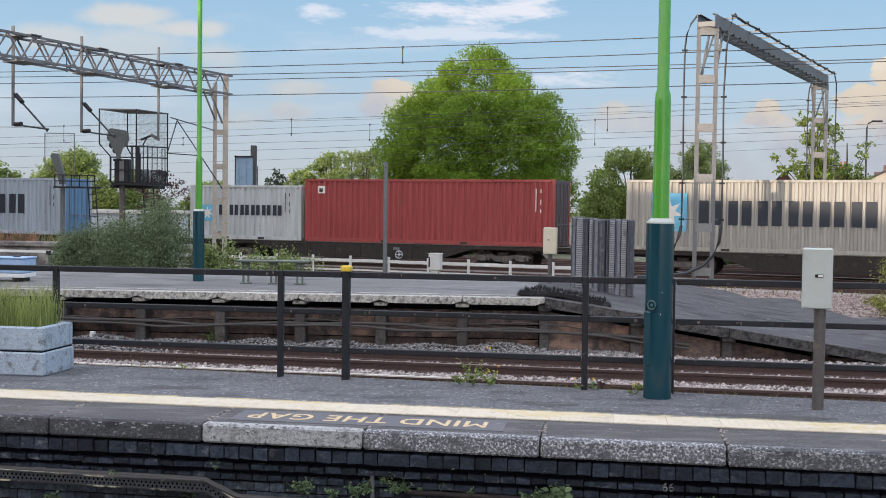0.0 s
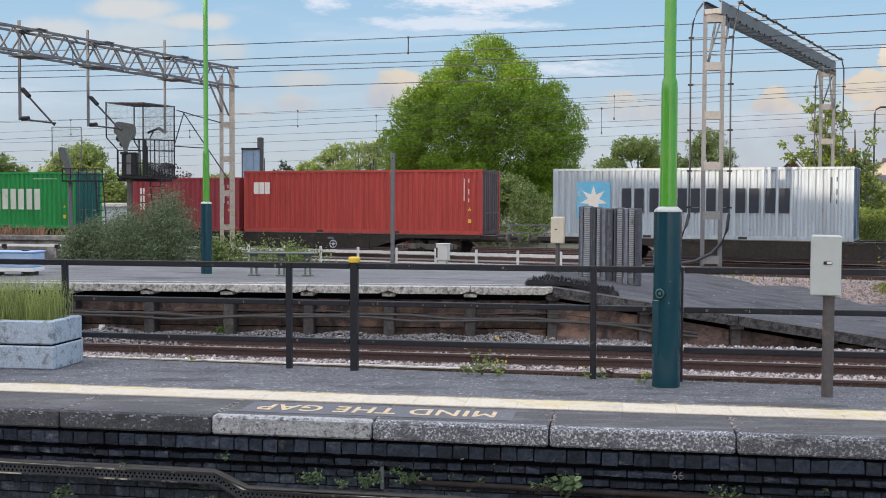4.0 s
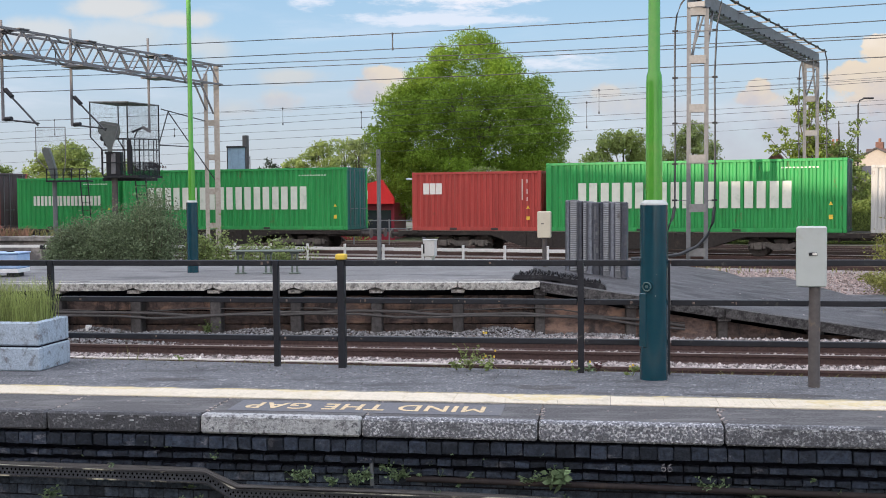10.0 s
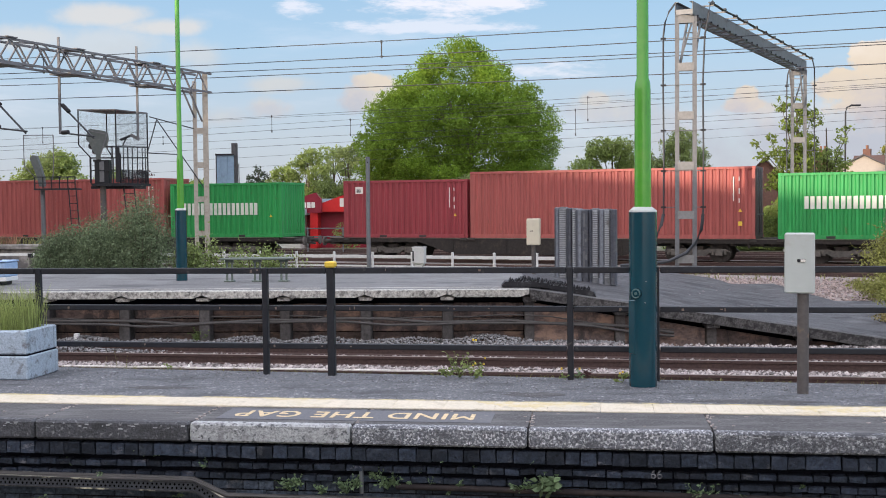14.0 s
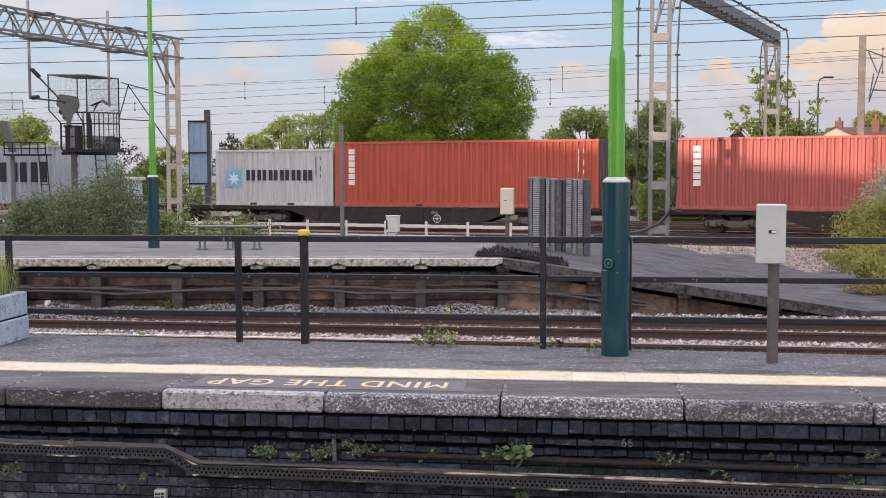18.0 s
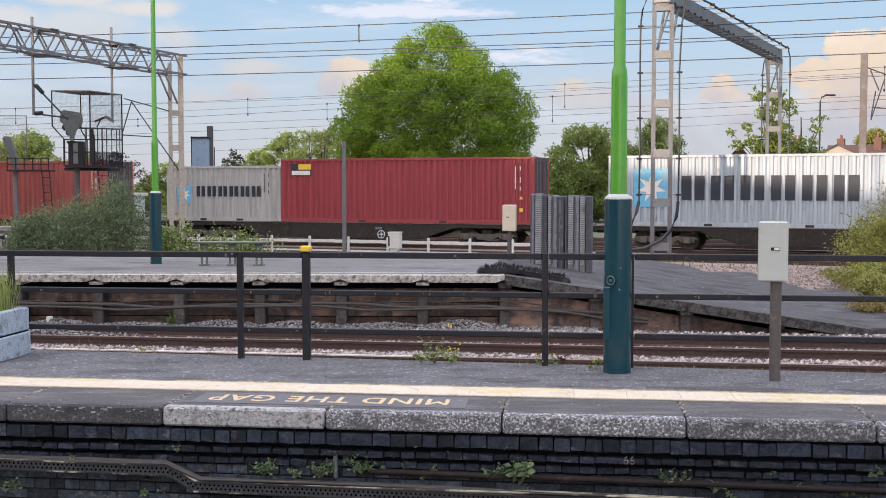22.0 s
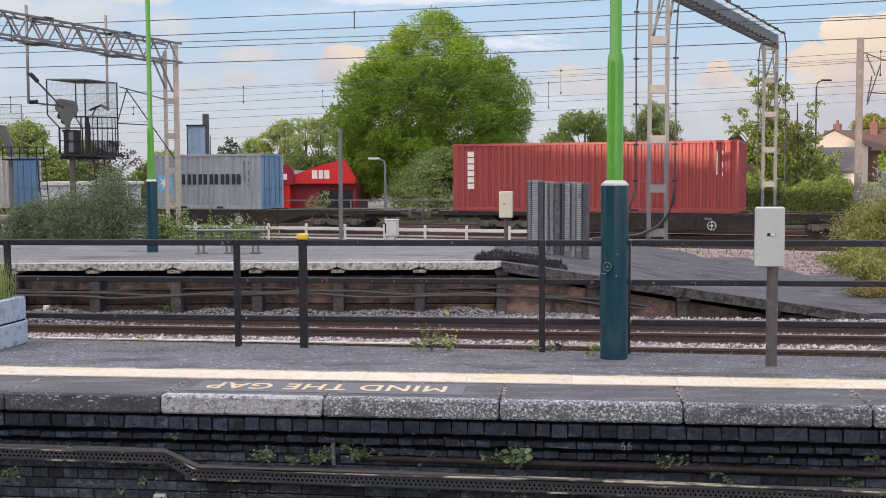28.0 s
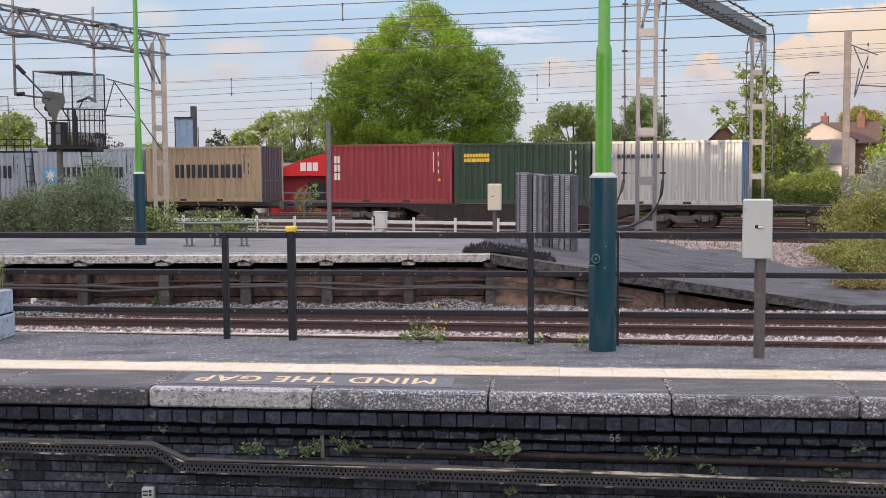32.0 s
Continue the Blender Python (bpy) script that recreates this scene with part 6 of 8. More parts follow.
def signals():
    t = thing("signal_gantry", "dark steel signal post with mesh cage and platform", "signal", pose(-13.57, 47.0, 0))
    part("post", Geo().tube([(0, 0.3, -1.15), (0, 0.3, 2.45)], 0.125, 14), POST_BROWN, t)
    # corners of the cage on plan: front left, front right, back right, back left
    A, B, C, D = (-0.89, 0.0), (0.66, 0.0), (1.50, 1.9), (-0.25, 1.9)

    def at(p, q, k):
        return (p[0] + (q[0] - p[0]) * k, p[1] + (q[1] - p[1]) * k)

    deck = Geo().add([(*p, z) for z in (2.46, 2.56) for p in ((-0.36, -0.05), (1.12, -0.05), (1.62, 1.9), (0.0, 1.9))], [(3, 2, 1, 0), (4, 5, 6, 7), (0, 1, 5, 4), (1, 2, 6, 5), (2, 3, 7, 6), (3, 0, 4, 7)])
    part("platform", deck, STEEL_DARK, t)
    part("platform_beam", Geo().bar((-0.5, 0.3, 2.40), (1.75, 0.5, 2.38), 0.12), STEEL_DARK, t)
    part("cabinet", Geo().box(-0.275, 0.34, 0.05, 0.45, 2.561, 3.55, 0.02), STEEL_DARK, t)
    part("cabinet_face", Geo().box(-0.06, 0.13, 0.025, 0.049, 2.62, 3.48, 0.008), GANTRY_GREY, t)
    part("cabinet_hood", Geo().box(-0.31, 0.02, -0.02, 0.049, 3.46, 3.56, 0.008), STEEL_DARK, t)
    head = Geo()
    head.prism([(-0.49, 4.78), (-0.38, 4.83), (0.20, 4.74), (0.33, 4.66), (0.37, 4.38), (0.30, 4.16), (0.12, 4.0), (0.02, 3.78), (0.0, 3.56), (-0.16, 3.56), (-0.18, 3.76), (-0.30, 3.94), (-0.40, 4.16), (-0.50, 4.36), (-0.56, 4.52)], -0.06, 0.02)
    part("signal_backboard", head, SIGNAL_GREY, t, "grey fan-shaped back of the signal")
    for x, z, r in ((-0.43, 4.46, 0.14), (-0.36, 4.14, 0.13), (-0.22, 3.92, 0.12)):
        part("lamp_hood", Geo().tube([(x, 0.02, z), (x - 0.10, 0.32, z - 0.02)], r, 12), STEEL_DARK, t)
    part("backboard_rib", Geo().bar((-0.40, -0.07, 4.74), (0.31, -0.07, 4.60), 0.03).bar((0.30, -0.07, 4.6), (0.02, -0.07, 3.7), 0.03), GANTRY_GREY, t)
    # cage: kinked corner post, upright posts, roof
    for pts in (((*A, 5.62), (*A, 4.17), (-0.43, 0.0, 3.66), (-0.43, 0.0, 2.56)), ((*B, 5.64), (*B, 4.10), (0.80, 0.1, 3.75), (0.80, 0.1, 2.56)), ((*C, 5.60), (*C, 2.5)), ((*D, 5.60), (*D, 4.1), (0.0, 1.9, 3.7), (0.0, 1.9, 2.5))):
        for p, q in zip(pts, pts[1:]):
            part("cage_post", Geo().bar(p, q, 0.045), STEEL_DARK, t)
    roof = Geo().add([(*p, z) for z in (5.60, 5.645) for p in ((A[0] - 0.03, -0.03), (B[0], -0.03), (C[0] + 0.03, 1.93), (D[0], 1.93))], [(3, 2, 1, 0), (4, 5, 6, 7), (0, 1, 5, 4), (1, 2, 6, 5), (2, 3, 7, 6), (3, 0, 4, 7)])
    part("cage_roof", roof, GANTRY_GREY, t)
    for z in (3.62, 4.08):
        part("cage_rail", Geo().bar((0.05 if z > 4 else -0.43, 0.0, z), (*B, z), 0.055).bar((*B, z), (*C, z + 0.07), 0.055), STEEL_DARK, t)
    part("cage_rail", Geo().bar((-0.43, 0.0, 3.10), (0.8, 0.0, 3.08), 0.04), STEEL_DARK, t)
    for k in (0.04, 0.22, 0.36, 0.50, 0.66, 0.82, 0.92):
        p = at(B, C, k)
        part("cage_bar", Geo().bar((*p, 2.5), (*p, 4.10), 0.045 if k in (0.04, 0.36) else 0.03), STEEL_DARK, t)
    for x in (-0.40, 0.45, 0.50):
        part("cage_bar", Geo().bar((x, 0.02, 2.5), (x, 0.02, 3.62 if x < 0 else 4.08), 0.03), STEEL_DARK, t)
    part("access_door", Geo().box(0.62, 0.80, 0.0, 0.04, 2.6, 4.05, 0.01), STEEL_DARK, t)
    mesh = Geo()
    for i in range(31):
        x = A[0] + i * 0.05
        mesh.bar((x, 0, 4.1 if x < 0 else 3.66), (x, 0, 5.6), 0.0026)
    for i in range(39):
        mesh.bar((A[0], 0, 3.7 + i * 0.05), (B[0], 0, 3.7 + i * 0.05), 0.0026)
    for i in range(40):
        p = at(B, C, i / 40)
        mesh.bar((*p, 2.5), (*p, 5.6), 0.0045)
        mesh.bar((*B, 3.65 + i * 0.05), (*C, 3.65 + i * 0.05), 0.0045)
    part("cage_mesh", mesh, STEEL_DARK, t, "thin wire mesh of the cage")
    screen = Geo()
    for i in range(46):
        p = at((0.78, 0.1), C, i / 45)
        screen.bar((*p, 2.5), (*p, 3.14), 0.014)
    for i in range(16):
        screen.bar((0.78, 0.1, 2.5 + i * 0.042), (*C, 2.5 + i * 0.042), 0.014)
    part("kick_screen", screen, STEEL_DARK, t, "dense dark mesh round the foot of the cage")
    for x in (0.86, 1.30):
        part("ladder_side", Geo().bar((x + 0.26, 0.3, -0.9), (x, 0.3, 2.46), 0.05), STEEL_DARK, t)
    for k in range(8):
        part("rung", Geo().bar((1.08 - k * 0.028, 0.3, -0.4 + k * 0.36), (1.52 - k * 0.028, 0.3, -0.4 + k * 0.36), 0.035), STEEL_DARK, t)

    t = thing("small_signal", "small dark signal with railed platform on a grey post", "signal", pose(-18.72, 55.0, 0))
    part("post", Geo().tube([(0, 0, -1.15), (0, 0, 2.5)], 0.11, 10), GALV, t)
    part("platform", Geo().box(-0.3, 1.75, -0.4, 0.5, 2.42, 2.50, 0.01), STEEL_DARK, t)
    part("signal_head", Geo().prism([(-0.55, 3.95), (-0.44, 4.12), (-0.22, 4.10), (-0.05, 3.6), (0.10, 3.05), (0.12, 2.6), (-0.12, 2.6), (-0.20, 3.0), (-0.42, 3.6)], -0.14, 0.14), SIGNAL_GREY, t, "leaning grey signal head")
    for z, x in ((3.85, -0.40), (3.45, -0.30), (3.05, -0.16)):
        part("lamp_hood", Geo().tube([(x, 0.14, z), (x - 0.1, 0.42, z)], 0.11, 10), STEEL_DARK, t)
    for x in (-0.25, 0.15, 0.55, 0.95, 1.35, 1.7):
        part("rail_post", Geo().bar((x, -0.38, 2.46), (x, -0.38, 3.05), 0.045), STEEL_DARK, t)
    for z in (2.76, 3.05):
        part("guard_rail", Geo().bar((-0.25, -0.38, z), (1.7, -0.38, z), 0.045), STEEL_DARK, t)
    for x, z0 in ((-0.98, 3.6), (0.47, 3.85)):
        part("mesh_post", Geo().bar((x, 0.3, z0), (x, 0.3, 5.12), 0.035), GANTRY_GREY, t)
    part("mesh_post", Geo().bar((-0.98, 0.3, 3.6), (-0.3, 0.3, 2.9), 0.035).bar((0.47, 0.3, 3.85), (0.4, 0.3, 2.9), 0.035), GANTRY_GREY, t)
    part("mesh_rail", Geo().bar((-0.98, 0.3, 5.12), (0.47, 0.3, 5.12), 0.035).bar((0.0, 0.3, 4.66), (0.4, 0.3, 4.70), 0.03), GANTRY_GREY, t)
    screen = Geo()
    for i in range(30):
        screen.bar((-0.98 + i * 0.05, 0.3, 3.4), (-0.98 + i * 0.05, 0.3, 5.12), 0.0026)
    for i in range(35):
        screen.bar((-0.98, 0.3, 3.4 + i * 0.05), (0.47, 0.3, 3.4 + i * 0.05), 0.0026)
    part("wire_screen", screen, GANTRY_GREY, t, "thin wire mesh screen")
    for x in (1.35, 1.72):
        part("ladder_side", Geo().bar((x + 0.2, -0.3, -0.8), (x, -0.3, 2.45), 0.045), STEEL_DARK, t)
    for k in range(8):
        part("rung", Geo().bar((1.52 - k * 0.02, -0.3, -0.4 + k * 0.36), (1.88 - k * 0.02, -0.3, -0.4 + k * 0.36), 0.03), STEEL_DARK, t)

    t = thing("sign_panel", "back of a blue-grey sign panel on a dark post", "sign", pose(-10.9, 62.4, 0, 0, 0, -10))
    part("panel", Geo().box(-0.70, 0.3, -0.12, -0.06, 0.9, 4.45, 0.02), PANEL_BLUE, t)
    for z in (0.95, 2.65, 4.37):
        part("cross_rail", Geo().box(-0.74, 0.34, -0.20, -0.151, z, z + 0.09, 0.005), STEEL_DARK, t)
    part("edge_strip", Geo().box(-0.74, -0.705, -0.14, -0.02, 0.9, 4.48, 0.005), STEEL_DARK, t)
    for x in (-0.5, -0.1):
        part("stiffener", Geo().box(x, x + 0.05, -0.15, -0.121, 0.95, 4.4), PANEL_BLUE, t)
    part("post", Geo().box(0.14, 0.42, -0.05, 0.25, -1.15, 5.05, 0.02), POST_SHADE, t)
    part("side_rod", Geo().bar((0.55, 0, 1.5), (0.55, 0, 3.9), 0.04), STEEL_DARK, t)


SIGNAL_GREY = surface("dull_green_grey_signal_back", (0.11, 0.125, 0.125), 0.6, grain=8, vary=0.2, stain=(0.16, 0.16, 0.15), stain_scale=4, bump=0.05)
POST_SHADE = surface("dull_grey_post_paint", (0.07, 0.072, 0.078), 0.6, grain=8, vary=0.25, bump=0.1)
PANEL_BLUE = surface("blue_grey_panel_back", (0.22, 0.33, 0.45), 0.5, grain=6, vary=0.15, stain=(0.17, 0.24, 0.32), stain_scale=2, bump=0.05)
signals()

# ---------------------------------------------------------------- buildings behind the line
def gable_house(x, y, turn, w, d, eaves, ridge, wall, roof, label, windows=(), chimneys=()):
    t = thing("house", label, "house", pose(x, y, 0, 0, 0, turn), group="houses beyond the hedge")
    part("wall", Geo().prism([(-w / 2, -1.15), (w / 2, -1.15), (w / 2, eaves), (0, ridge), (-w / 2, eaves)], 0, d), wall, t)
    k = (ridge - eaves) / (w / 2)
    for s in (-1, 1):
        part("roof", Geo().prism([(0, ridge + 0.16), (s * (w / 2 + 0.35), eaves - 0.35 * k + 0.16), (s * (w / 2 + 0.35), eaves - 0.35 * k + 0.02), (0, ridge + 0.02)], -0.25, d + 0.25), roof, t)
    for wx, wz, ww, wh in windows:
        f = part("window", Geo().box(wx - ww / 2, wx + ww / 2, -0.06, -0.004, wz, wz + wh, 0.01), WHITE, t)
        part("pane", Geo().box(wx - ww / 2 + 0.08, wx + ww / 2 - 0.08, -0.075, -0.061, wz + 0.08, wz + wh - 0.08), PANE, f)
    for cx, cy in chimneys:
        c = part("chimney", Geo().box(cx - 0.4, cx + 0.4, cy - 0.4, cy + 0.4, ridge - 1.2, ridge + 0.9, 0.02), HOUSE_BRICK, t)
        for i in (-0.2, 0.2):
            part("chimney_pot", Geo().tube([(cx + i, cy, ridge + 0.9), (cx + i, cy, ridge + 1.3)], 0.12, 8), CLAY, c)


HOUSE_BRICK = surface("red_brown_house_brick", (0.145, 0.078, 0.064), 0.9, grain=6, vary=0.3, stain=(0.15, 0.07, 0.05), stain_scale=1.5, bump=0.2)
TILE = surface("red_clay_roof_tile", (0.080, 0.048, 0.042), 0.85, grain=4, vary=0.35, stretch=(1, 1, 4), stain=(0.095, 0.055, 0.048), stain_scale=1, bump=0.4, dist=0.03)
SLATE = surface("dark_slate_roof", (0.075, 0.07, 0.075), 0.7, grain=4, vary=0.3, stretch=(1, 1, 4), bump=0.3, dist=0.03)
STUCCO = surface("cream_house_stucco", (0.40, 0.365, 0.33), 0.9, grain=5, vary=0.1, stain=(0.34, 0.31, 0.28), stain_scale=0.8, bump=0.1)
CLAY = surface("clay_chimney_pot", (0.22, 0.11, 0.075), 0.8, grain=8, vary=0.2, bump=0.1)
PANE = surface("dark_window_glass", (0.03, 0.035, 0.045), 0.08, grain=3, vary=0.1, bump=0, spec=0.6)
SHOP_RED = surface("bright_red_fascia", (0.62, 0.02, 0.022), 0.45, grain=4, vary=0.08, stain=(0.5, 0.02, 0.02), stain_scale=1, bump=0.03)
SHOP_DARK = surface("deep_red_wall", (0.24, 0.012, 0.03), 0.5, grain=4, vary=0.12, bump=0.05)
SHED_GREY = surface("pale_cream_cladding", (0.62, 0.60, 0.56), 0.55, grain=3, vary=0.2, stretch=(0.4, 0.4, 7), stain=(0.42, 0.43, 0.44), stain_scale=0.6, bump=0.2)
ROOF_BLUE = surface("pale_blue_roof_sheet", (0.30, 0.43, 0.52), 0.5, grain=3, vary=0.1, stretch=(6, 6, 0.4), bump=0.1)
SHED_WHITE = surface("white_trailer_side", (0.50, 0.55, 0.60), 0.5, grain=3, vary=0.08, stain=(0.5, 0.52, 0.54), stain_scale=0.8, bump=0.05)

gable_house(27.9, 92, -16, 7.0, 8, 1.3, 5.0, HOUSE_BRICK, TILE, "red brick house end with clay-tiled gable roof")
gable_house(41.2, 116, -16, 6.0, 7, 3.7, 6.0, HOUSE_BRICK, TILE, "red brick house with clay-tiled roof and chimney", chimneys=((0.2, 1.5),))
gable_house(44.0, 112, -21, 6.6, 11, 4.35, 6.05, STUCCO, SLATE, "cream plastered house with dark slate gable roof", windows=((0.2, 3.2, 0.9, 1.0), (-2.0, 0.2, 1.4, 1.3), (1.6, 0.2, 1.6, 1.3)))
gable_house(53.4, 119, 60, 6.4, 7, 4.2, 6.3, HOUSE_BRICK, TILE, "red-roofed brick house with two chimneys", chimneys=((-0.6, 2), (0.8, 6)))
gable_house(36.3, 88, 70, 4.2, 3.4, 2.0, 3.6, SHED_GREY, SLATE, "low grey outbuilding with slate roof and pale windows", windows=((-0.7, 0.7, 1.3, 0.9),))


def drive_through():
    t = thing("restaurant", "bright red roadside restaurant with sloping fascia", "restaurant", pose(-4.6, 70, 0, 0, 0, -6), group="buildings behind the line")
    part("wall", Geo().box(-3.2, 1.9, 0.4, 6, -1.15, 1.2, 0.02), SHOP_DARK, t)
    part("glazing", Geo().box(-0.4, 1.7, 0.34, 0.399, -0.6, 0.75), PANE, t)
    f = part("fascia", Geo().prism([(-2.3, 1.15), (1.95, 1.15), (1.95, 1.5), (1.2, 2.65), (-0.2, 2.3), (-2.3, 1.55)], -0.25, 0.4), SHOP_RED, t, "sloping bright red fascia")
    for i, (x, w) in enumerate(((-0.75, 0.34), (-0.33, 0.28), (0.02, 0.32))):
        part("fascia_mark", Geo().box(x, x + w, -0.27, -0.252, 1.46, 1.98, 0.0, Matrix.Shear("XZ", 4, (0.0, 0.0))), PALE_BAR, f, "plain white block of the shop sign")
    g = part("side_fascia", Geo().prism([(-3.35, 1.1), (-1.85, 1.1), (-1.85, 1.9), (-2.2, 2.35), (-3.35, 2.0)], -0.6, -0.26), SHOP_DARK, t)
    for x, w in ((-3.05, 0.25), (-2.75, 0.22), (-2.47, 0.22)):
        part("fascia_mark", Geo().box(x, x + w, -0.62, -0.602, 1.4, 1.75), PALE_BAR, g)
    part("pillar", Geo().box(-2.6, -2.1, -0.5, 0.39, -1.15, 1.1, 0.02), SHOP_RED, t)
    t = thing("shed", "pale grey flat-roofed shed beside the restaurant", "shed", pose(-9.6, 69, 0, 0, 0, -6), group="buildings behind the line")
    part("wall", Geo().box(-2.4, 1.9, 0, 4, -1.15, 0.95, 0.02), SHED_GREY, t)
    part("end_wall", Geo().box(-2.42, -1.4, -0.02, 0.3, -1.15, 0.9, 0.01), STUCCO, t)
    part("roof", Geo().box(-2.6, 2.1, -0.25, 4.2, 0.95, 1.35, 0.03), SHED_WHITE, t)
    t = thing("shed", "long low building with a pale blue roof behind the shed", "shed", pose(-10.2, 76, 0, 0, 0, -6), group="buildings behind the line")
    part("wall", Geo().box(-4.5, 4.2, 0, 4, -1.15, 1.5, 0.02), SHED_WHITE, t)
    part("roof", Geo().prism([(-4.7, 1.5), (4.4, 1.5), (4.3, 2.0), (-4.6, 2.0)], -0.25, 4.2), ROOF_BLUE, t)
    t = thing("long_shed", "long white low building beyond the signals", "shed", pose(-22, 72, 0, 0, 0, 3), group="buildings behind the line")
    part("wall", Geo().box(-14, 4.5, 0, 6, -1.15, 1.1, 0.02), SHED_WHITE, t)
    part("roof", Geo().box(-14.2, 4.7, -0.2, 6.2, 1.1, 1.32, 0.02), SHED_GREY, t)
    for i in range(7):
        part("wall_rib", Geo().box(-13.5 + i * 2.5, -13.4 + i * 2.5, -0.05, -0.002, -1.0, 1.08), SHED_GREY, t)


drive_through()


def yard_rail():
    t = thing("yard_fence", "grey metal post-and-rail fence behind the line", "fence")
    for z in (-0.15, 0.3):
        part("rail", Geo().bar((-22, 63.0, z), (9, 59.5, z), 0.06), GALV, t)
    for i in range(17):
        part("post", Geo().bar((-22 + i * 1.94, 63.0 - i * 0.219, -1.15), (-22 + i * 1.94, 63.0 - i * 0.219, 0.36), 0.07), GALV, t)
    for x, y, h, r in ((-0.75, 62.5, 2.55, -1), (26.35, 70, 7.5, 1)):
        t = thing("street_lamp", "slim grey street lamp with a curved arm", "street lamp", pose(x, y, 0), group="street lamps")
        part("column", Geo().tube([(0, 0, -1.15), (0, 0, h - 0.4), (0.08 * r, 0, h - 0.12), (0.35 * r, 0, h)], [0.07, 0.055, 0.05, 0.045], 8), GALV if h < 4 else STEEL_DARK, t)
        part("lantern", Geo().box(min(0.3 * r, 0.95 * r), max(0.3 * r, 0.95 * r), -0.1, 0.1, h - 0.04, h + 0.07, 0.03), SHED_WHITE if h < 4 else STEEL_DARK, t)


yard_rail()


def left_wall():
    t = thing("retaining_wall", "stained grey concrete wall with a white rail in front", "wall", pose(-14.2, 33.2, 0, 0, 0, -10), kind="structure")
    part("wall_face", Geo().box(-12, 3.9, 0, 0.5, -1.15, 0.35, 0.02), WALL_BROWN, t)
    part("wall_top", Geo().box(-12, 3.95, -0.08, 0.6, 0.352, 0.50, 0.02), WALL_BROWN, t)
    part("white_rail", Geo().bar((-10, -1.4, 0.27), (3.6, -1.4, 0.27), 0.06, 0.07), WHITE, t)
    part("lower_rail", Geo().bar((-10, -1.4, -0.28), (3.6, -1.4, -0.28), 0.05, 0.05), POST_BROWN, t)
    for i in range(9):
        part("rail_post", Geo().bar((-9.45 + i * 1.62, -1.4, -1.15), (-9.45 + i * 1.62, -1.4, 0.232), 0.07), POST_BROWN, t)
        part("rail_clamp", Geo().box(-9.53 + i * 1.62, -9.37 + i * 1.62, -1.45, -1.432, 0.19, 0.30, 0.006), STEEL_DARK, t)
    part("weeds", blades(900, (-11, 3.6, 0.05, 0.6, 0.48), 0.28, 0.5, random.Random(31), 0.012), GRASS_DRY, t)
    part("rusty_weeds", blades(500, (-1.5, 2.2, 0.05, 0.6, 0.48), 0.34, 0.6, random.Random(33), 0.014), GRASS_RUSTY, t, "rust-coloured seeding weeds")


GRASS_RUSTY = surface("rusty_seed_heads", (0.30, 0.17, 0.115), 0.8, grain=3, vary=0.4, bump=0, by_island=0.5, translucent=0.2)
GRASS_DRY = surface("dry_lineside_grass", (0.20, 0.195, 0.08), 0.8, grain=3, vary=0.3, bump=0, by_island=0.4, translucent=0.2)
left_wall()


def unseen_surroundings():
    """Unseen sun blocker behind the camera, a long brick block under a sloping roof."""
    # added block: its sloping top keeps the low sun off tracks and near platform
    t = thing("station_building", "unseen long brick block with a sloping roof, added to shade the tracks", "station building", pose(-41.6, -2.5, 0, 0, 0, -25.46))
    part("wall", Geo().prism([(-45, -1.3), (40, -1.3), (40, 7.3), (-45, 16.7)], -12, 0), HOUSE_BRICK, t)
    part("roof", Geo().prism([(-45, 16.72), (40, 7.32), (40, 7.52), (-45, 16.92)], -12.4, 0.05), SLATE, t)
    # unseen block, added to cut the western sky light on the left containers
    t = thing("wall_west", "unseen plain brick block added to darken the train's left end", "wall", kind="structure")
    part("wall_face", Geo().box(-72, -29, 36, 45, -1.2, 15.0), HOUSE_BRICK, t)
    t = thing("camera_platform", "asphalt platform on which the camera stands", "platform", pose(0, 0, 0, 0, 0, -8.6), kind="structure")
    part("platform_deck", Geo().box(-40, 40, -9, 3.2, -1.2, 0), ASPHALT, t)


unseen_surroundings()

# ---------------------------------------------------------------- the freight train
SPEED, EASE, SAG = 9.46653, -0.013125, -0.00059269      # metres a second at 16 s, and how the speed changes
BASE = 0.07                         # height of the wagon decks


def travel(t):
    return SPEED * (t - 16) + EASE * (t - 16) ** 2 / 2 + SAG * (t - 16) ** 3


def paint(name, c, dirt=0.5):
    return surface(name, c, 0.5, grain=4.0, vary=0.26, stretch=(1.5, 1.5, 0.10), stain=tuple(0.62 * v + 0.38 * d for v, d in zip(c, (0.13, 0.09, 0.07))), stain_scale=1.8, stain_low=0.48, stain_high=0.52 + 0.24 / max(dirt, 0.1), bump=0.05, rust=(tuple(0.35 * v + 0.65 * d for v, d in zip(c, (0.15, 0.075, 0.045))), 3.4, 0.60, 0.70))


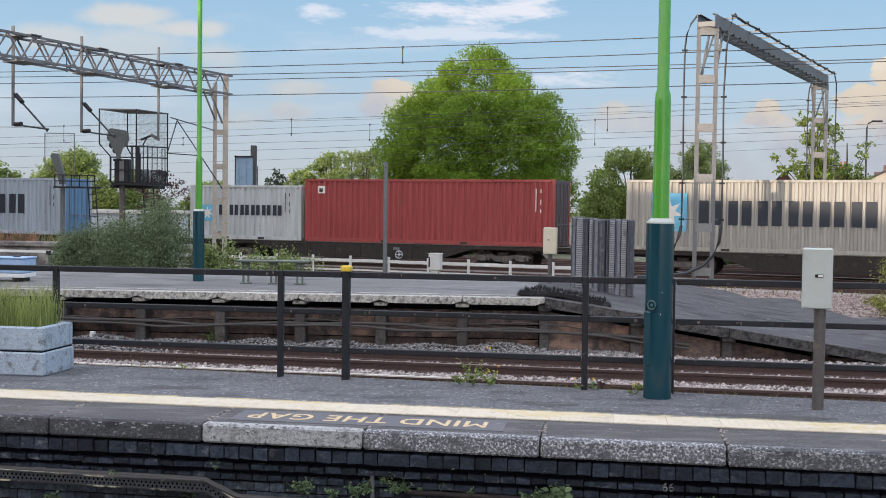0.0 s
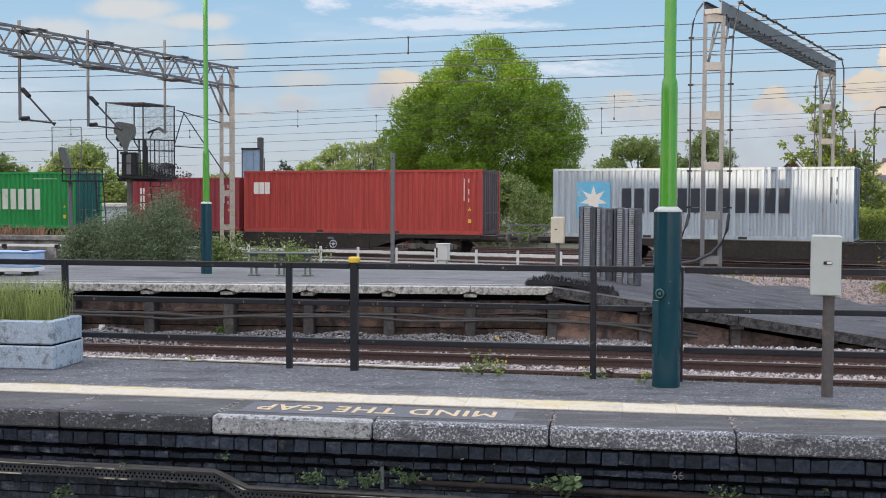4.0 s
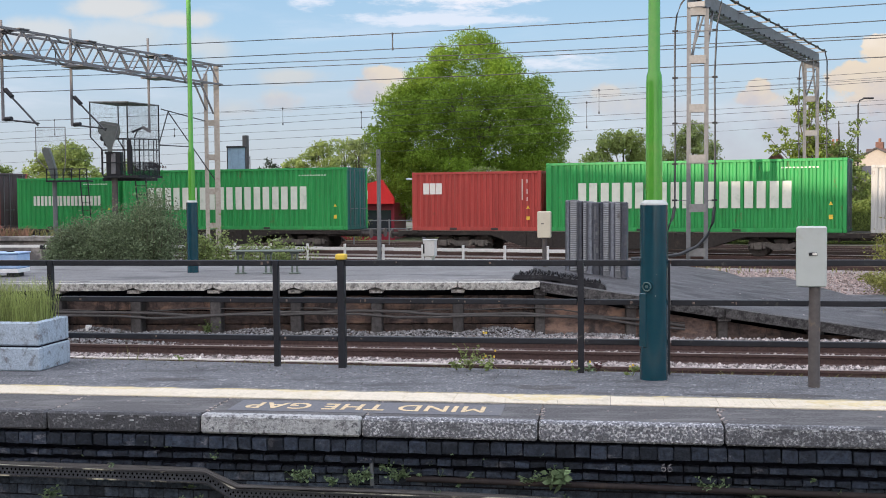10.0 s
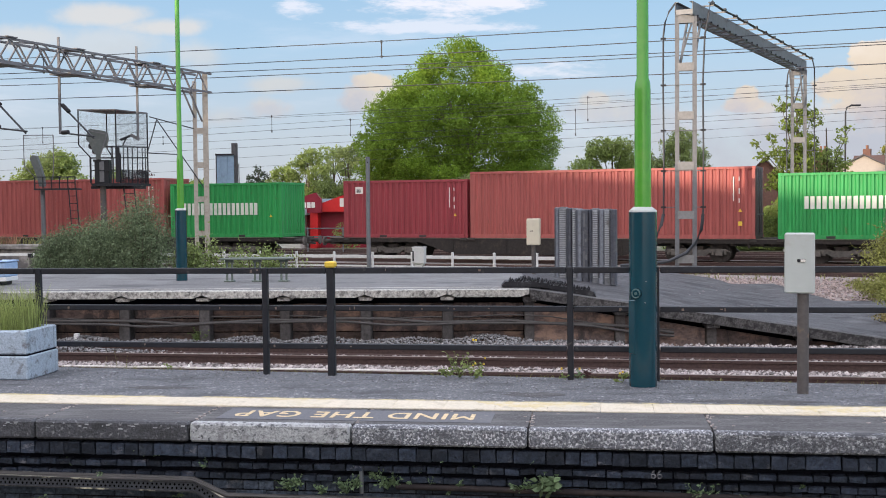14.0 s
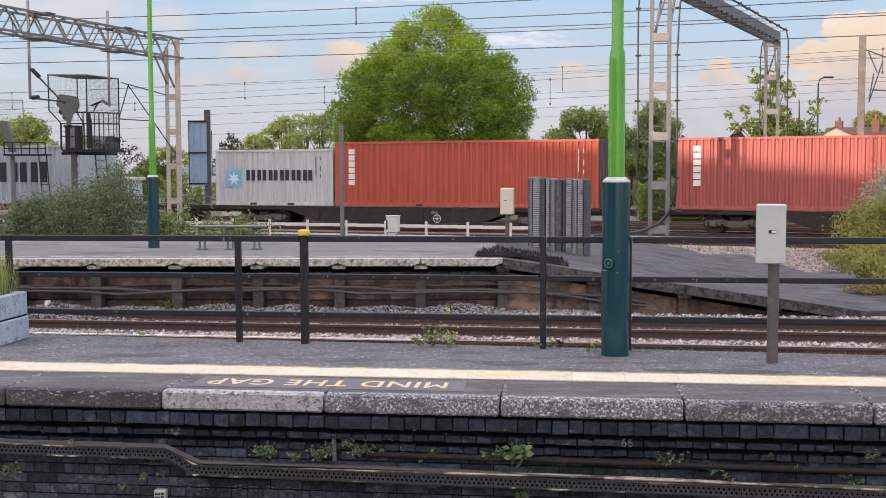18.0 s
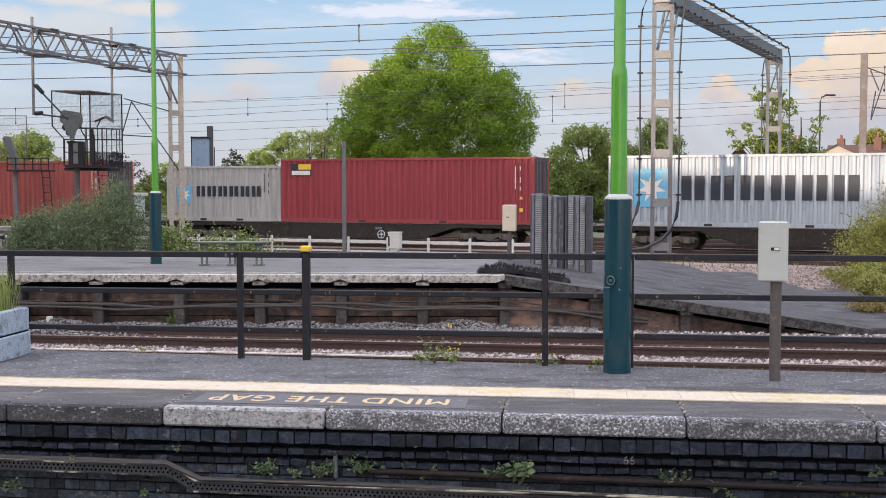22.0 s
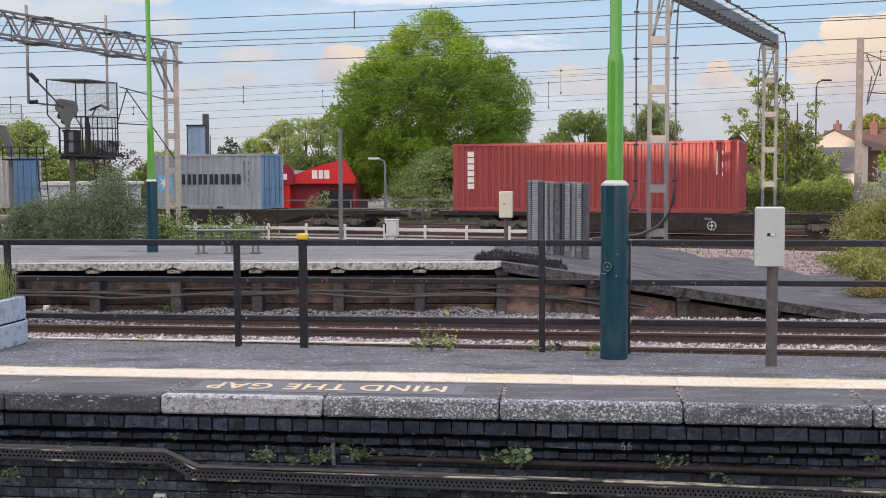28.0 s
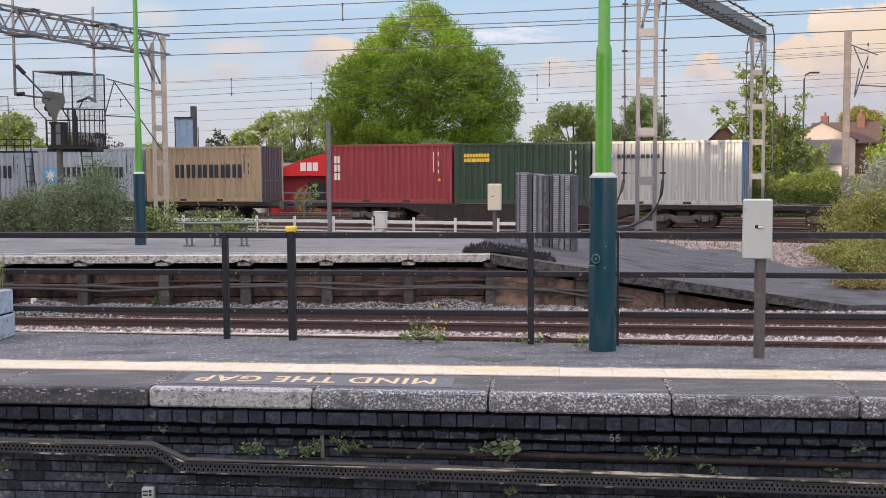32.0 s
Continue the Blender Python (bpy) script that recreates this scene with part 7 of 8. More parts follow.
PAINTS = {
    "red": paint("container_red", (0.40, 0.058, 0.050)), "crimson": paint("container_faded_crimson", (0.30, 0.056, 0.056)), "maroon": paint("container_maroon", (0.285, 0.046, 0.058)), "brown": paint("container_oxide_brown", (0.36, 0.094, 0.086)),
    "orange": paint("container_orange_red", (0.42, 0.085, 0.056)), "green": paint("container_bright_green", (0.020, 0.285, 0.076), 0.3), "dark_green": paint("container_dark_green", (0.028, 0.062, 0.042)),
    "silver": paint("container_silver_grey", (0.48, 0.515, 0.53)), "cream": paint("container_cream_grey", (0.345, 0.335, 0.31), 0.9), "bluegrey": paint("container_pale_blue_grey", (0.365, 0.43, 0.49), 0.7),
    "tan": paint("container_tan", (0.38, 0.30, 0.20), 0.9), "blue": paint("container_sky_blue", (0.13, 0.25, 0.40)), "teal": paint("container_dark_teal", (0.010, 0.11, 0.095)),
    "black": paint("container_dark_end", (0.085, 0.06, 0.068)), "ice": paint("container_icy_blue_white", (0.305, 0.35, 0.39), 0.9), "whitegrey": paint("container_dirty_white", (0.40, 0.41, 0.405), 0.9), "chalk": paint("container_chalky_white", (0.42, 0.44, 0.43), 1.0)}
NAVY = surface("dark_navy_lettering_paint", (0.022, 0.03, 0.045), 0.5, grain=6, vary=0.15, bump=0)
SKY_BLUE = surface("sky_blue_emblem_paint", (0.13, 0.44, 0.66), 0.5, grain=3, vary=0.15, stain=(0.33, 0.48, 0.56), stain_scale=2, bump=0)
SIDE_WHITE = surface("white_lettering_paint", (0.62, 0.66, 0.60), 0.5, grain=4, vary=0.1, stain=(0.45, 0.52, 0.45), stain_scale=2, bump=0)
SEAL = surface("dark_door_seal", (0.03, 0.026, 0.028), 0.6, grain=8, vary=0.2, bump=0.1)


def ribbed(x0, x1, z0, z1, y, depth, period, axis="x", flip=1):
    """A corrugated sheet between x0 and x1; axis y turns it round for the ends."""
    g = Geo()
    n = max(3, round((x1 - x0) / period))
    p = (x1 - x0) / n
    prof = []
    for i in range(n):
        a = x0 + i * p
        prof += [(a, 0), (a + p * 0.33, 0), (a + p * 0.5, depth), (a + p * 0.83, depth)]
    prof.append((x1, 0))
    vs = []
    for z in (z0, z1):
        for u, dd in prof:
            vs.append((u, y + dd * flip, z) if axis == "x" else (y - dd * flip, u, z))
    m = len(prof)
    return g.add(vs, [(i, i + 1, m + i + 1, m + i) for i in range(m - 1)])


def marks(kind, L, h):
    """Plain blocks that stand for the painted names: (x0, x1, z0, z1, material, shape)."""
    out = []

    def row(f0, f1, z0, z1, n, mat, gap=0.16):
        w = (f1 - f0) * L / n
        for i in range(n):
            out.append((f0 * L + i * w, f0 * L + (i + 1 - gap) * w, z0 * h, z1 * h, mat, i))

    def column(f, w, z1, z0, n, mat):
        d = (z1 - z0) * h / n
        for i in range(n):
            out.append((f * L - w / 2, f * L + w / 2, z1 * h - (i + 0.82) * d, z1 * h - i * d, mat, i))

    if kind == "emblem40":
        out.append((0.088 * L, 0.208 * L, 0.27 * h, 0.81 * h, SKY_BLUE, "star"))
        row(0.25, 0.825, 0.37, 0.71, 6, NAVY, 0.14)
    elif kind == "emblem20":
        out.append((0.095 * L, 0.225 * L, 0.33 * h, 0.63 * h, SKY_BLUE, "star"))
        row(0.268, 0.85, 0.445, 0.635, 6, NAVY, 0.14)
    elif kind == "plain20":
        row(0.26, 0.86, 0.43, 0.67, 6, NAVY, 0.14)
    elif kind == "small20":
        out.append((0.11 * L, 0.15 * L, 0.72 * h, 0.79 * h, SKY_BLUE, "star"))
        row(0.17, 0.47, 0.73, 0.79, 9, NAVY, 0.25)
    elif kind == "wide40":
        row(0.118, 0.845, 0.33, 0.70, 9, SIDE_WHITE, 0.08)
        row(0.80, 0.92, 0.87, 0.888, 10, SIDE_WHITE, 0.4)
    elif kind == "wide20":
        row(0.165, 0.835, 0.455, 0.645, 9, SIDE_WHITE, 0.08)
        row(0.66, 0.90, 0.86, 0.88, 10, SIDE_WHITE, 0.4)
    elif kind == "wide20_low":
        row(0.08, 0.80, 0.41, 0.63, 9, SIDE_WHITE, 0.08)
    elif kind == "column6":
        column(0.068, 0.30, 0.885, 0.31, 6, PALE_BAR)
    elif kind == "column3":
        column(0.095, 0.30, 0.80, 0.36, 3, PALE_BAR)
    elif kind == "corner3":
        row(0.045 if L > 10 else 0.09, 0.12 if L > 10 else 0.245, 0.62, 0.81, 3, PALE_BAR, 0.10)
    elif kind == "badge":
        out.append((0.042 * L, 0.13 * L, 0.73 * h, 0.92 * h, NAVY, "plate"))
        out.append((0.075 * L, 0.128 * L, 0.83 * h, 0.915 * h, YELLOW, "proud"))
        out.append((0.047 * L, 0.124 * L, 0.745 * h, 0.81 * h, PALE_BAR, "proud"))
    elif kind == "yellow2":
        row(0.075, 0.27, 0.765, 0.825, 9, YELLOW, 0.15)
        row(0.075, 0.27, 0.685, 0.745, 10, YELLOW, 0.15)
    elif kind == "square":
        q = 0.056 * L if L > 10 else 0.10 * L
        out.append((q, q + 0.38, 0.77 * h, 0.89 * h, PALE_BAR, "plate"))
        out.append((q + 0.06, q + 0.26, 0.79 * h, 0.85 * h, SEAL, "plate"))
    return out


def block(x0, x1, z0, z1, k):
    """Plain upright bars that stand for one painted sign."""
    g = Geo()
    if k == "proud":
        return g.box(x0, x1, -0.003, 0.003, z0, z1)
    if k in ("star", "plate") or z1 - z0 < 0.25 or x1 - x0 < 0.3:
        return g.box(x0, x1, 0, 0.004, z0, z1)
    w = (x1 - x0) / 2
    for i in range(2):
        g.box(x0 + i * w * 1.06, x0 + i * w * 1.06 + w * 0.76, 0, 0.004, z0, z1)
    return g


def star(cx, cz, r):
    poly = []
    for i in range(14):
        q = r if i % 2 == 0 else r * 0.42
        poly.append((cx + q * math.sin(i * math.pi / 7), cz + q * math.cos(i * math.pi / 7)))
    return Geo().prism(poly[::-1], -0.004, 0.0)


def container(long, high, colour, end, mark, label):
    """A freight container: x along the train, y=0 its near side."""
    L, h, W = (12.192 if long else 6.058), (2.896 if high else 2.591), 2.438
    mt, me = PAINTS[colour], PAINTS[end]
    t = thing("shipping_container", label, "container", group="containers on the freight train")
    per = 0.278
    part("side_panel", ribbed(0.13, L - 0.13, 0.15, h - 0.10, 0.012, 0.060, per), mt, t)
    part("side_panel", ribbed(0.13, L - 0.13, 0.15, h - 0.10, W - 0.012, 0.036, per, flip=-1), mt, t)
    part("roof_panel", Geo().box(0.1, L - 0.1, 0.06, W - 0.06, h - 0.05, h - 0.02), mt, t)
    for y in (0.0, W - 0.06):
        part("top_rail", Geo().box(0.16, L - 0.16, y, y + 0.06, h - 0.11, h - 0.005, 0.006), mt, t)
        part("bottom_rail", Geo().box(0.16, L - 0.16, y, y + 0.06, 0.0, 0.16, 0.006), mt, t)
    for x in (0.0, L - 0.14):
        for y in (0.0, W - 0.14):
            c = part("corner_post", Geo().box(x, x + 0.14, y, y + 0.14, 0.119, h - 0.119, 0.008), mt, t)
            for z in (0.0, h - 0.118):
                part("corner_casting", Geo().box(x - 0.004, x + 0.16, y - 0.004, y + 0.144, z, z + 0.118, 0.012), mt, c)
    doors = end in ("black", "teal", "blue") or mark in ("badge", "column3x")
    if doors and end != "sheet":
        for y0, y1 in ((0.14, W / 2 - 0.01), (W / 2 + 0.01, W - 0.14)):
            dr = part("door", Geo().box(L - 0.07, L - 0.03, y0, y1, 0.16, h - 0.12, 0.01), me, t)
            part("door_sheet", ribbed(y0 + 0.05, y1 - 0.05, 0.22, h - 0.18, L - 0.028, 0.03, 0.36, "y", -1), me, dr)
            for k in (0.28, 0.72):
                y = y0 + (y1 - y0) * k
                part("lock_rod", Geo().tube([(L + 0.015, y, 0.10), (L + 0.015, y, h - 0.06)], 0.018, 6), GALV, dr)
                part("handle", Geo().box(L + 0.01, L + 0.04, y - 0.02, y + 0.34, 0.95, 0.99), GALV, dr)
        part("door_header", Geo().box(L - 0.10, L, 0.14, W - 0.14, h - 0.12, h - 0.005, 0.006), me, t)
    else:
        part("end_panel", ribbed(0.14, W - 0.14, 0.15, h - 0.10, L - 0.015, 0.045, 0.25, "y"), me, t)
        part("end_header", Geo().box(L - 0.10, L, 0.14, W - 0.14, h - 0.12, h - 0.005, 0.006), me, t)
    part("end_sill", Geo().box(L - 0.12, L, 0.14, W - 0.14, 0.0, 0.16, 0.006), me, t)
    part("end_panel", ribbed(0.14, W - 0.14, 0.0, h - 0.05, 0.015, 0.045, 0.25, "y", -1), mt, t)
    for x0, x1, z0, z1, m, k in marks(mark, L, h):
        b = block(x0, x1, z0, z1, k)
        o = part("emblem" if k == "star" else "painted_block", b, m, t)
        o.matrix_basis = pose(0, 0.006, 0)
        if k == "star":
            part("emblem_star", star((x0 + x1) / 2, (z0 + z1) / 2, (x1 - x0) * 0.42), PALE_BAR, o, "pale star shape")
    # small print and plates near the far end
    rng = random.Random(int(L * 10) + len(label))
    small = NAVY if colour in ("silver", "cream", "bluegrey", "whitegrey", "ice", "tan") else PALE_BAR
    x = L - 0.86
    for dx, z0, z1 in () if colour == "green" else ((0.0, 0.52, 0.86), (0.22, 0.80, 0.86), (0.22, 0.62, 0.70), (0.22, 0.50, 0.56)):
        part("small_print", Geo().box(x + dx, x + dx + 0.04, 0.004, 0.008, z0 * h, z1 * h), small, t)
    if colour in ("red", "brown", "orange", "green", "maroon"):
        part("warning_plate", Geo().prism([(x + 0.20, 0.37 * h), (x + 0.36, 0.37 * h), (x + 0.28, 0.42 * h)], 0.003, 0.008), YELLOW, t)
        if colour == "red" or long:
            part("yellow_plate", Geo().box(x + 0.21, x + 0.36, 0.003, 0.008, 0.18 * h, 0.24 * h), YELLOW, t)
    for fx in (0.30, 0.62):
        part("fork_pocket", Geo().box(fx * L if not long else fx * L + 0.3, (fx * L if not long else fx * L + 0.3) + 0.34, -0.003, 0.02, 0.02, 0.12), SEAL, t)
    return t, L


# place along the train at 16 s, length, height, colours of side and door end, painted blocks, description
LOADS = (
    (135.77, 1, 1, "cream", "bluegrey", "emblem40", "long cream-grey container with a blue square emblem"),
    (120.50, 1, 1, "crimson", "black", "square", "long faded red corrugated container with grimy doors"),
    (114.29, 0, 0, "silver", "silver", "emblem20", "short silver-grey container with a small blue emblem"),
    (95.05, 1, 1, "bluegrey", "blue", "emblem40", "long pale blue-grey container with a blue emblem"),
    (79.65, 1, 1, "red", "black", "corner3", "long red container with a white corner mark"),
    (73.40, 0, 0, "maroon", "maroon", "column3", "short maroon container with a white column mark"),
    (57.99, 1, 1, "green", "teal", "wide40", "long bright green container with wide white blocks"),
    (51.80, 0, 0, "whitegrey", "whitegrey", "emblem20", "short pale grey container with a small blue emblem"),
    (38.75, 1, 1, "green", "teal", "wide40", "long bright green container with wide white blocks"),
    (32.47, 0, 0, "red", "red", "corner3", "short scuffed red container with a white corner mark"),
    (17.10, 1, 1, "green", "teal", "wide40", "long bright green container with wide white blocks"),
    (10.86, 0, 0, "green", "green", "wide20", "short bright green container with white blocks"),
    (-2.19, 1, 1, "brown", "black", "none", "long oxide-brown corrugated container"),
    (-8.36, 0, 0, "maroon", "maroon", "square", "short maroon container with a small white plate"),
    (-17.56, 0, 0, "green", "green", "wide20_low", "short bright green container with white blocks"),
    (-29.92, 1, 1, "brown", "brown", "column6", "long oxide-brown container with a white column mark"),
    (-45.32, 1, 1, "orange", "black", "column6", "long orange-red container with a white column mark"),
    (-51.46, 0, 0, "silver", "silver", "emblem20", "short pale grey container with a small blue emblem"),
    (-70.36, 1, 1, "bluegrey", "bluegrey", "emblem40", "long pale blue-grey container with a blue emblem"),
    (-85.72, 1, 1, "maroon", "black", "badge", "long dark red container with a yellow and white badge"),
    (-91.75, 0, 0, "whitegrey", "whitegrey", "emblem20", "short pale grey container with a small blue emblem"),
    (-107.04, 1, 1, "brown", "black", "column6", "long oxide-brown container with a white column mark"),
    (-132.30, 1, 1, "crimson", "maroon", "column6", "long red container with a white column mark"),
    (-147.79, 0, 0, "ice", "blue", "emblem20", "short icy blue-white container with a blue end"),
    (-161.32, 0, 0, "chalk", "blue", "small20", "short white-grey container with blue doors"),
    (-167.45, 0, 0, "dark_green", "dark_green", "yellow2", "short dark green container with yellow lettering bars"),
    (-173.60, 0, 0, "maroon", "maroon", "column3", "short maroon container with a white column mark"),
    (-182.91, 0, 0, "tan", "black", "plain20", "short rusty tan container with dark lettering blocks"),
    (-189.14, 0, 0, "bluegrey", "bluegrey", "emblem20", "short pale grey container with a small blue emblem"),
    (-195.39, 0, 0, "bluegrey", "bluegrey", "plain20", "short pale blue-grey container with dark lettering blocks"),
)
MOVERS = []
for s, long, high, c, e, mk, label in LOADS:
    t, L = container(long, high, c, e, mk, label)
    MOVERS.append((t, s, L, 0.0, BASE))

WAGONS = (135.77, 114.29, 95.05, 73.40, 51.80, 32.47, 10.86, -8.36, -29.92, -51.46, -70.36, -91.75, -113.25, -132.30, -153.9, -173.60, -195.39)
TURNED = (135.77, 95.05, -29.92, -70.36, -132.30)      # wagons whose hand brake stands at the other end
WHEELS = []


def wagon_model():
    """A 60-foot container flat: x along the train from the left end of its load, z=0 at the deck."""
    t = thing("flat_wagon", "grimy dark steel container flat wagon on two bogies", "wagon", group="wagons of the freight train")
    x0, x1, W = -0.75, 19.15, 2.44
    for y in (0.04, W - 0.20):
        part("solebar", Geo().prism([(x0, -0.20), (3.75, -0.19), (4.1, -0.30), (5.3, -0.70), (13.1, -0.70), (14.3, -0.30), (14.65, -0.19), (x1, -0.20), (x1, -0.03), (x0, -0.03)], y + 0.03, y + 0.13), GIRDER, t)
        part("top_flange", Geo().box(x0, x1, y, y + 0.16, -0.0295, -0.008, 0.004), FLANGE, t, "worn pale top flange")
        part("bottom_flange", Geo().box(5.3, 13.1, y, y + 0.16, -0.72, -0.7005, 0.004), GIRDER, t)
        for x in (5.4, 6.6, 7.9, 9.2, 10.5, 11.8, 13.0):
            part("stiffener", Geo().box(x - 0.02, x + 0.02, y + (0.0 if y < 1 else 0.131), y + (0.029 if y < 1 else 0.16), -0.69, -0.035), GIRDER, t)
    part("spine", Geo().box(x0, x1, W / 2 - 0.35, W / 2 + 0.35, -0.34, -0.08, 0.02), WAGON, t)
    for x in (x0, 0.9, 3.4, 6.0, 8.0, 10.2, 12.3, 15.0, 17.4, x1 - 0.18):
        part("crossbeam", Geo().box(x, x + 0.18, 0.20, W - 0.20, -0.30, -0.06, 0.01), WAGON, t)
    part("end_deck", Geo().box(x0, 0.9, 0.1, W - 0.1, -0.055, -0.03), WAGON, t)
    part("end_deck", Geo().box(17.6, x1, 0.1, W - 0.1, -0.055, -0.03), WAGON, t)
    for x in (0.1, 5.9, 6.3, 12.1, 12.5, 18.3):
        for y in (0.02, W - 0.24):
            part("spigot", Geo().box(x - 0.14, x + 0.14, y, y + 0.22, -0.12, -0.004, 0.01), WAGON, t)
    for x, d in ((x0, -1), (x1, 1)):
        for y in (0.35, W - 0.35):
            b = part("buffer", Geo().tube([(x, y, -0.18), (x + d * 0.42, y, -0.18)], 0.10, 10), WAGON, t)
            part("buffer_head", Geo().tube([(x + d * 0.42, y, -0.18), (x + d * 0.47, y, -0.18)], 0.21, 14), WHEEL, b)
        part("coupling", Geo().bar((x, W / 2, -0.25), (x + d * 0.6, W / 2, -0.32), 0.10), WAGON, t)
    part("brake_gear", Geo().box(7.2, 8.4, 0.3, 1.6, -0.75, -0.40, 0.03), WAGON, t)
    part("brake_cylinder", Geo().tube([(9.4, 0.5, -0.60), (10.7, 0.5, -0.60)], 0.16, 12), WAGON, t)
    ring = Geo()
    pts = [(7.2 + 0.17 * math.cos(a * math.tau / 16), -0.03, -0.52 + 0.17 * math.sin(a * math.tau / 16)) for a in range(17)]
    ring.tube(pts, 0.022, 6)
    hb = part("hand_brake_wheel", ring, SHED_WHITE, t, "white-painted hand brake wheel")
    part("hub", Geo().tube([(7.2, -0.05, -0.52), (7.2, 0.05, -0.52)], 0.05, 8).bar((7.04, -0.03, -0.52), (7.36, -0.03, -0.52), 0.025).bar((7.2, -0.03, -0.68), (7.2, -0.03, -0.36), 0.025), SHED_WHITE, hb)
    part("label_board", Geo().box(10.9, 11.2, 0.0, 0.035, -0.30, -0.20), GALV, t)
    for bx in (2.35, 16.05):
        b = part("bogie", Geo().prism([(bx - 1.35, -0.54), (bx - 1.15, -0.43), (bx - 0.45, -0.40), (bx - 0.3, -0.46), (bx + 0.3, -0.46), (bx + 0.45, -0.40), (bx + 1.15, -0.43), (bx + 1.35, -0.54), (bx + 1.1, -0.56), (bx + 0.5, -0.58), (bx + 0.35, -0.70), (bx - 0.35, -0.70), (bx - 0.5, -0.58), (bx - 1.1, -0.56)], 0.20, 0.36), BOGIE, t)
        part("side_frame", Geo().prism([(bx - 1.45, -0.60), (bx - 1.25, -0.42), (bx + 1.25, -0.42), (bx + 1.45, -0.60), (bx + 0.5, -0.74), (bx - 0.5, -0.74)], W - 0.36, W - 0.20), WAGON, b)
        part("bolster", Geo().box(bx - 0.25, bx + 0.25, 0.36, W - 0.36, -0.60, -0.28, 0.02), WAGON, b)
        for dx in (-0.9, 0.9):
            part("axle_box", Geo().box(bx + dx - 0.15, bx + dx + 0.15, 0.14, 0.34, -0.70, -0.44, 0.03), WHEEL, b)
            for q in (-0.24, 0.24):
                part("spring", Geo().tube([(bx + dx + q, 0.26, -0.66), (bx + dx + q, 0.26, -0.44)], 0.07, 8), WHEEL, b)
        for dx in (-0.9, 0.9):
            g = Geo()
            for y, s in ((0.50, -1), (W - 0.50, 1)):
                g.tube([(0, y - W / 2 - 0.06, 0), (0, y - W / 2 + 0.06, 0)], 0.42, 20)
                g.tube([(0, y - W / 2 - s * 0.07, 0), (0, y - W / 2 - s * 0.04, 0)], 0.45, 20)
                for k in range(5):
                    a = k * math.tau / 5
                    g.bar((0.1 * math.cos(a), y - W / 2 + s * 0.068, 0.1 * math.sin(a)), (0.34 * math.cos(a), y - W / 2 + s * 0.068, 0.34 * math.sin(a)), 0.05, 0.02)
            g.tube([(0, -0.98, 0), (0, 0.98, 0)], 0.08, 10)
            w = part("wheelset", g, WHEEL_DARK, t)
            w.matrix_basis = pose(bx + dx, W / 2, -0.985 + 0.42)
    return t


first = wagon_model()
for i, s in enumerate(WAGONS):
    t = first if i == 0 else copy_thing(first, Matrix.Identity(4))
    MOVERS.append((t, s, 18.4, 0.0, BASE))
    for w in t.children:
        if s in TURNED and w.name.startswith("hand_brake"):
            w.matrix_basis = pose(4.0, 0, 0)
    WHEELS += [(w, w.matrix_basis.translation.copy(), s) for w in t.children if w.name.startswith("wheelset")]


# ---------------------------------------------------------------- brick face of the near platform
MORTAR_DUSTY = surface("dusty_dark_mortar", (0.017, 0.017, 0.021), 0.95, grain=50, vary=0.6, bump=0.6, spec=0.1)


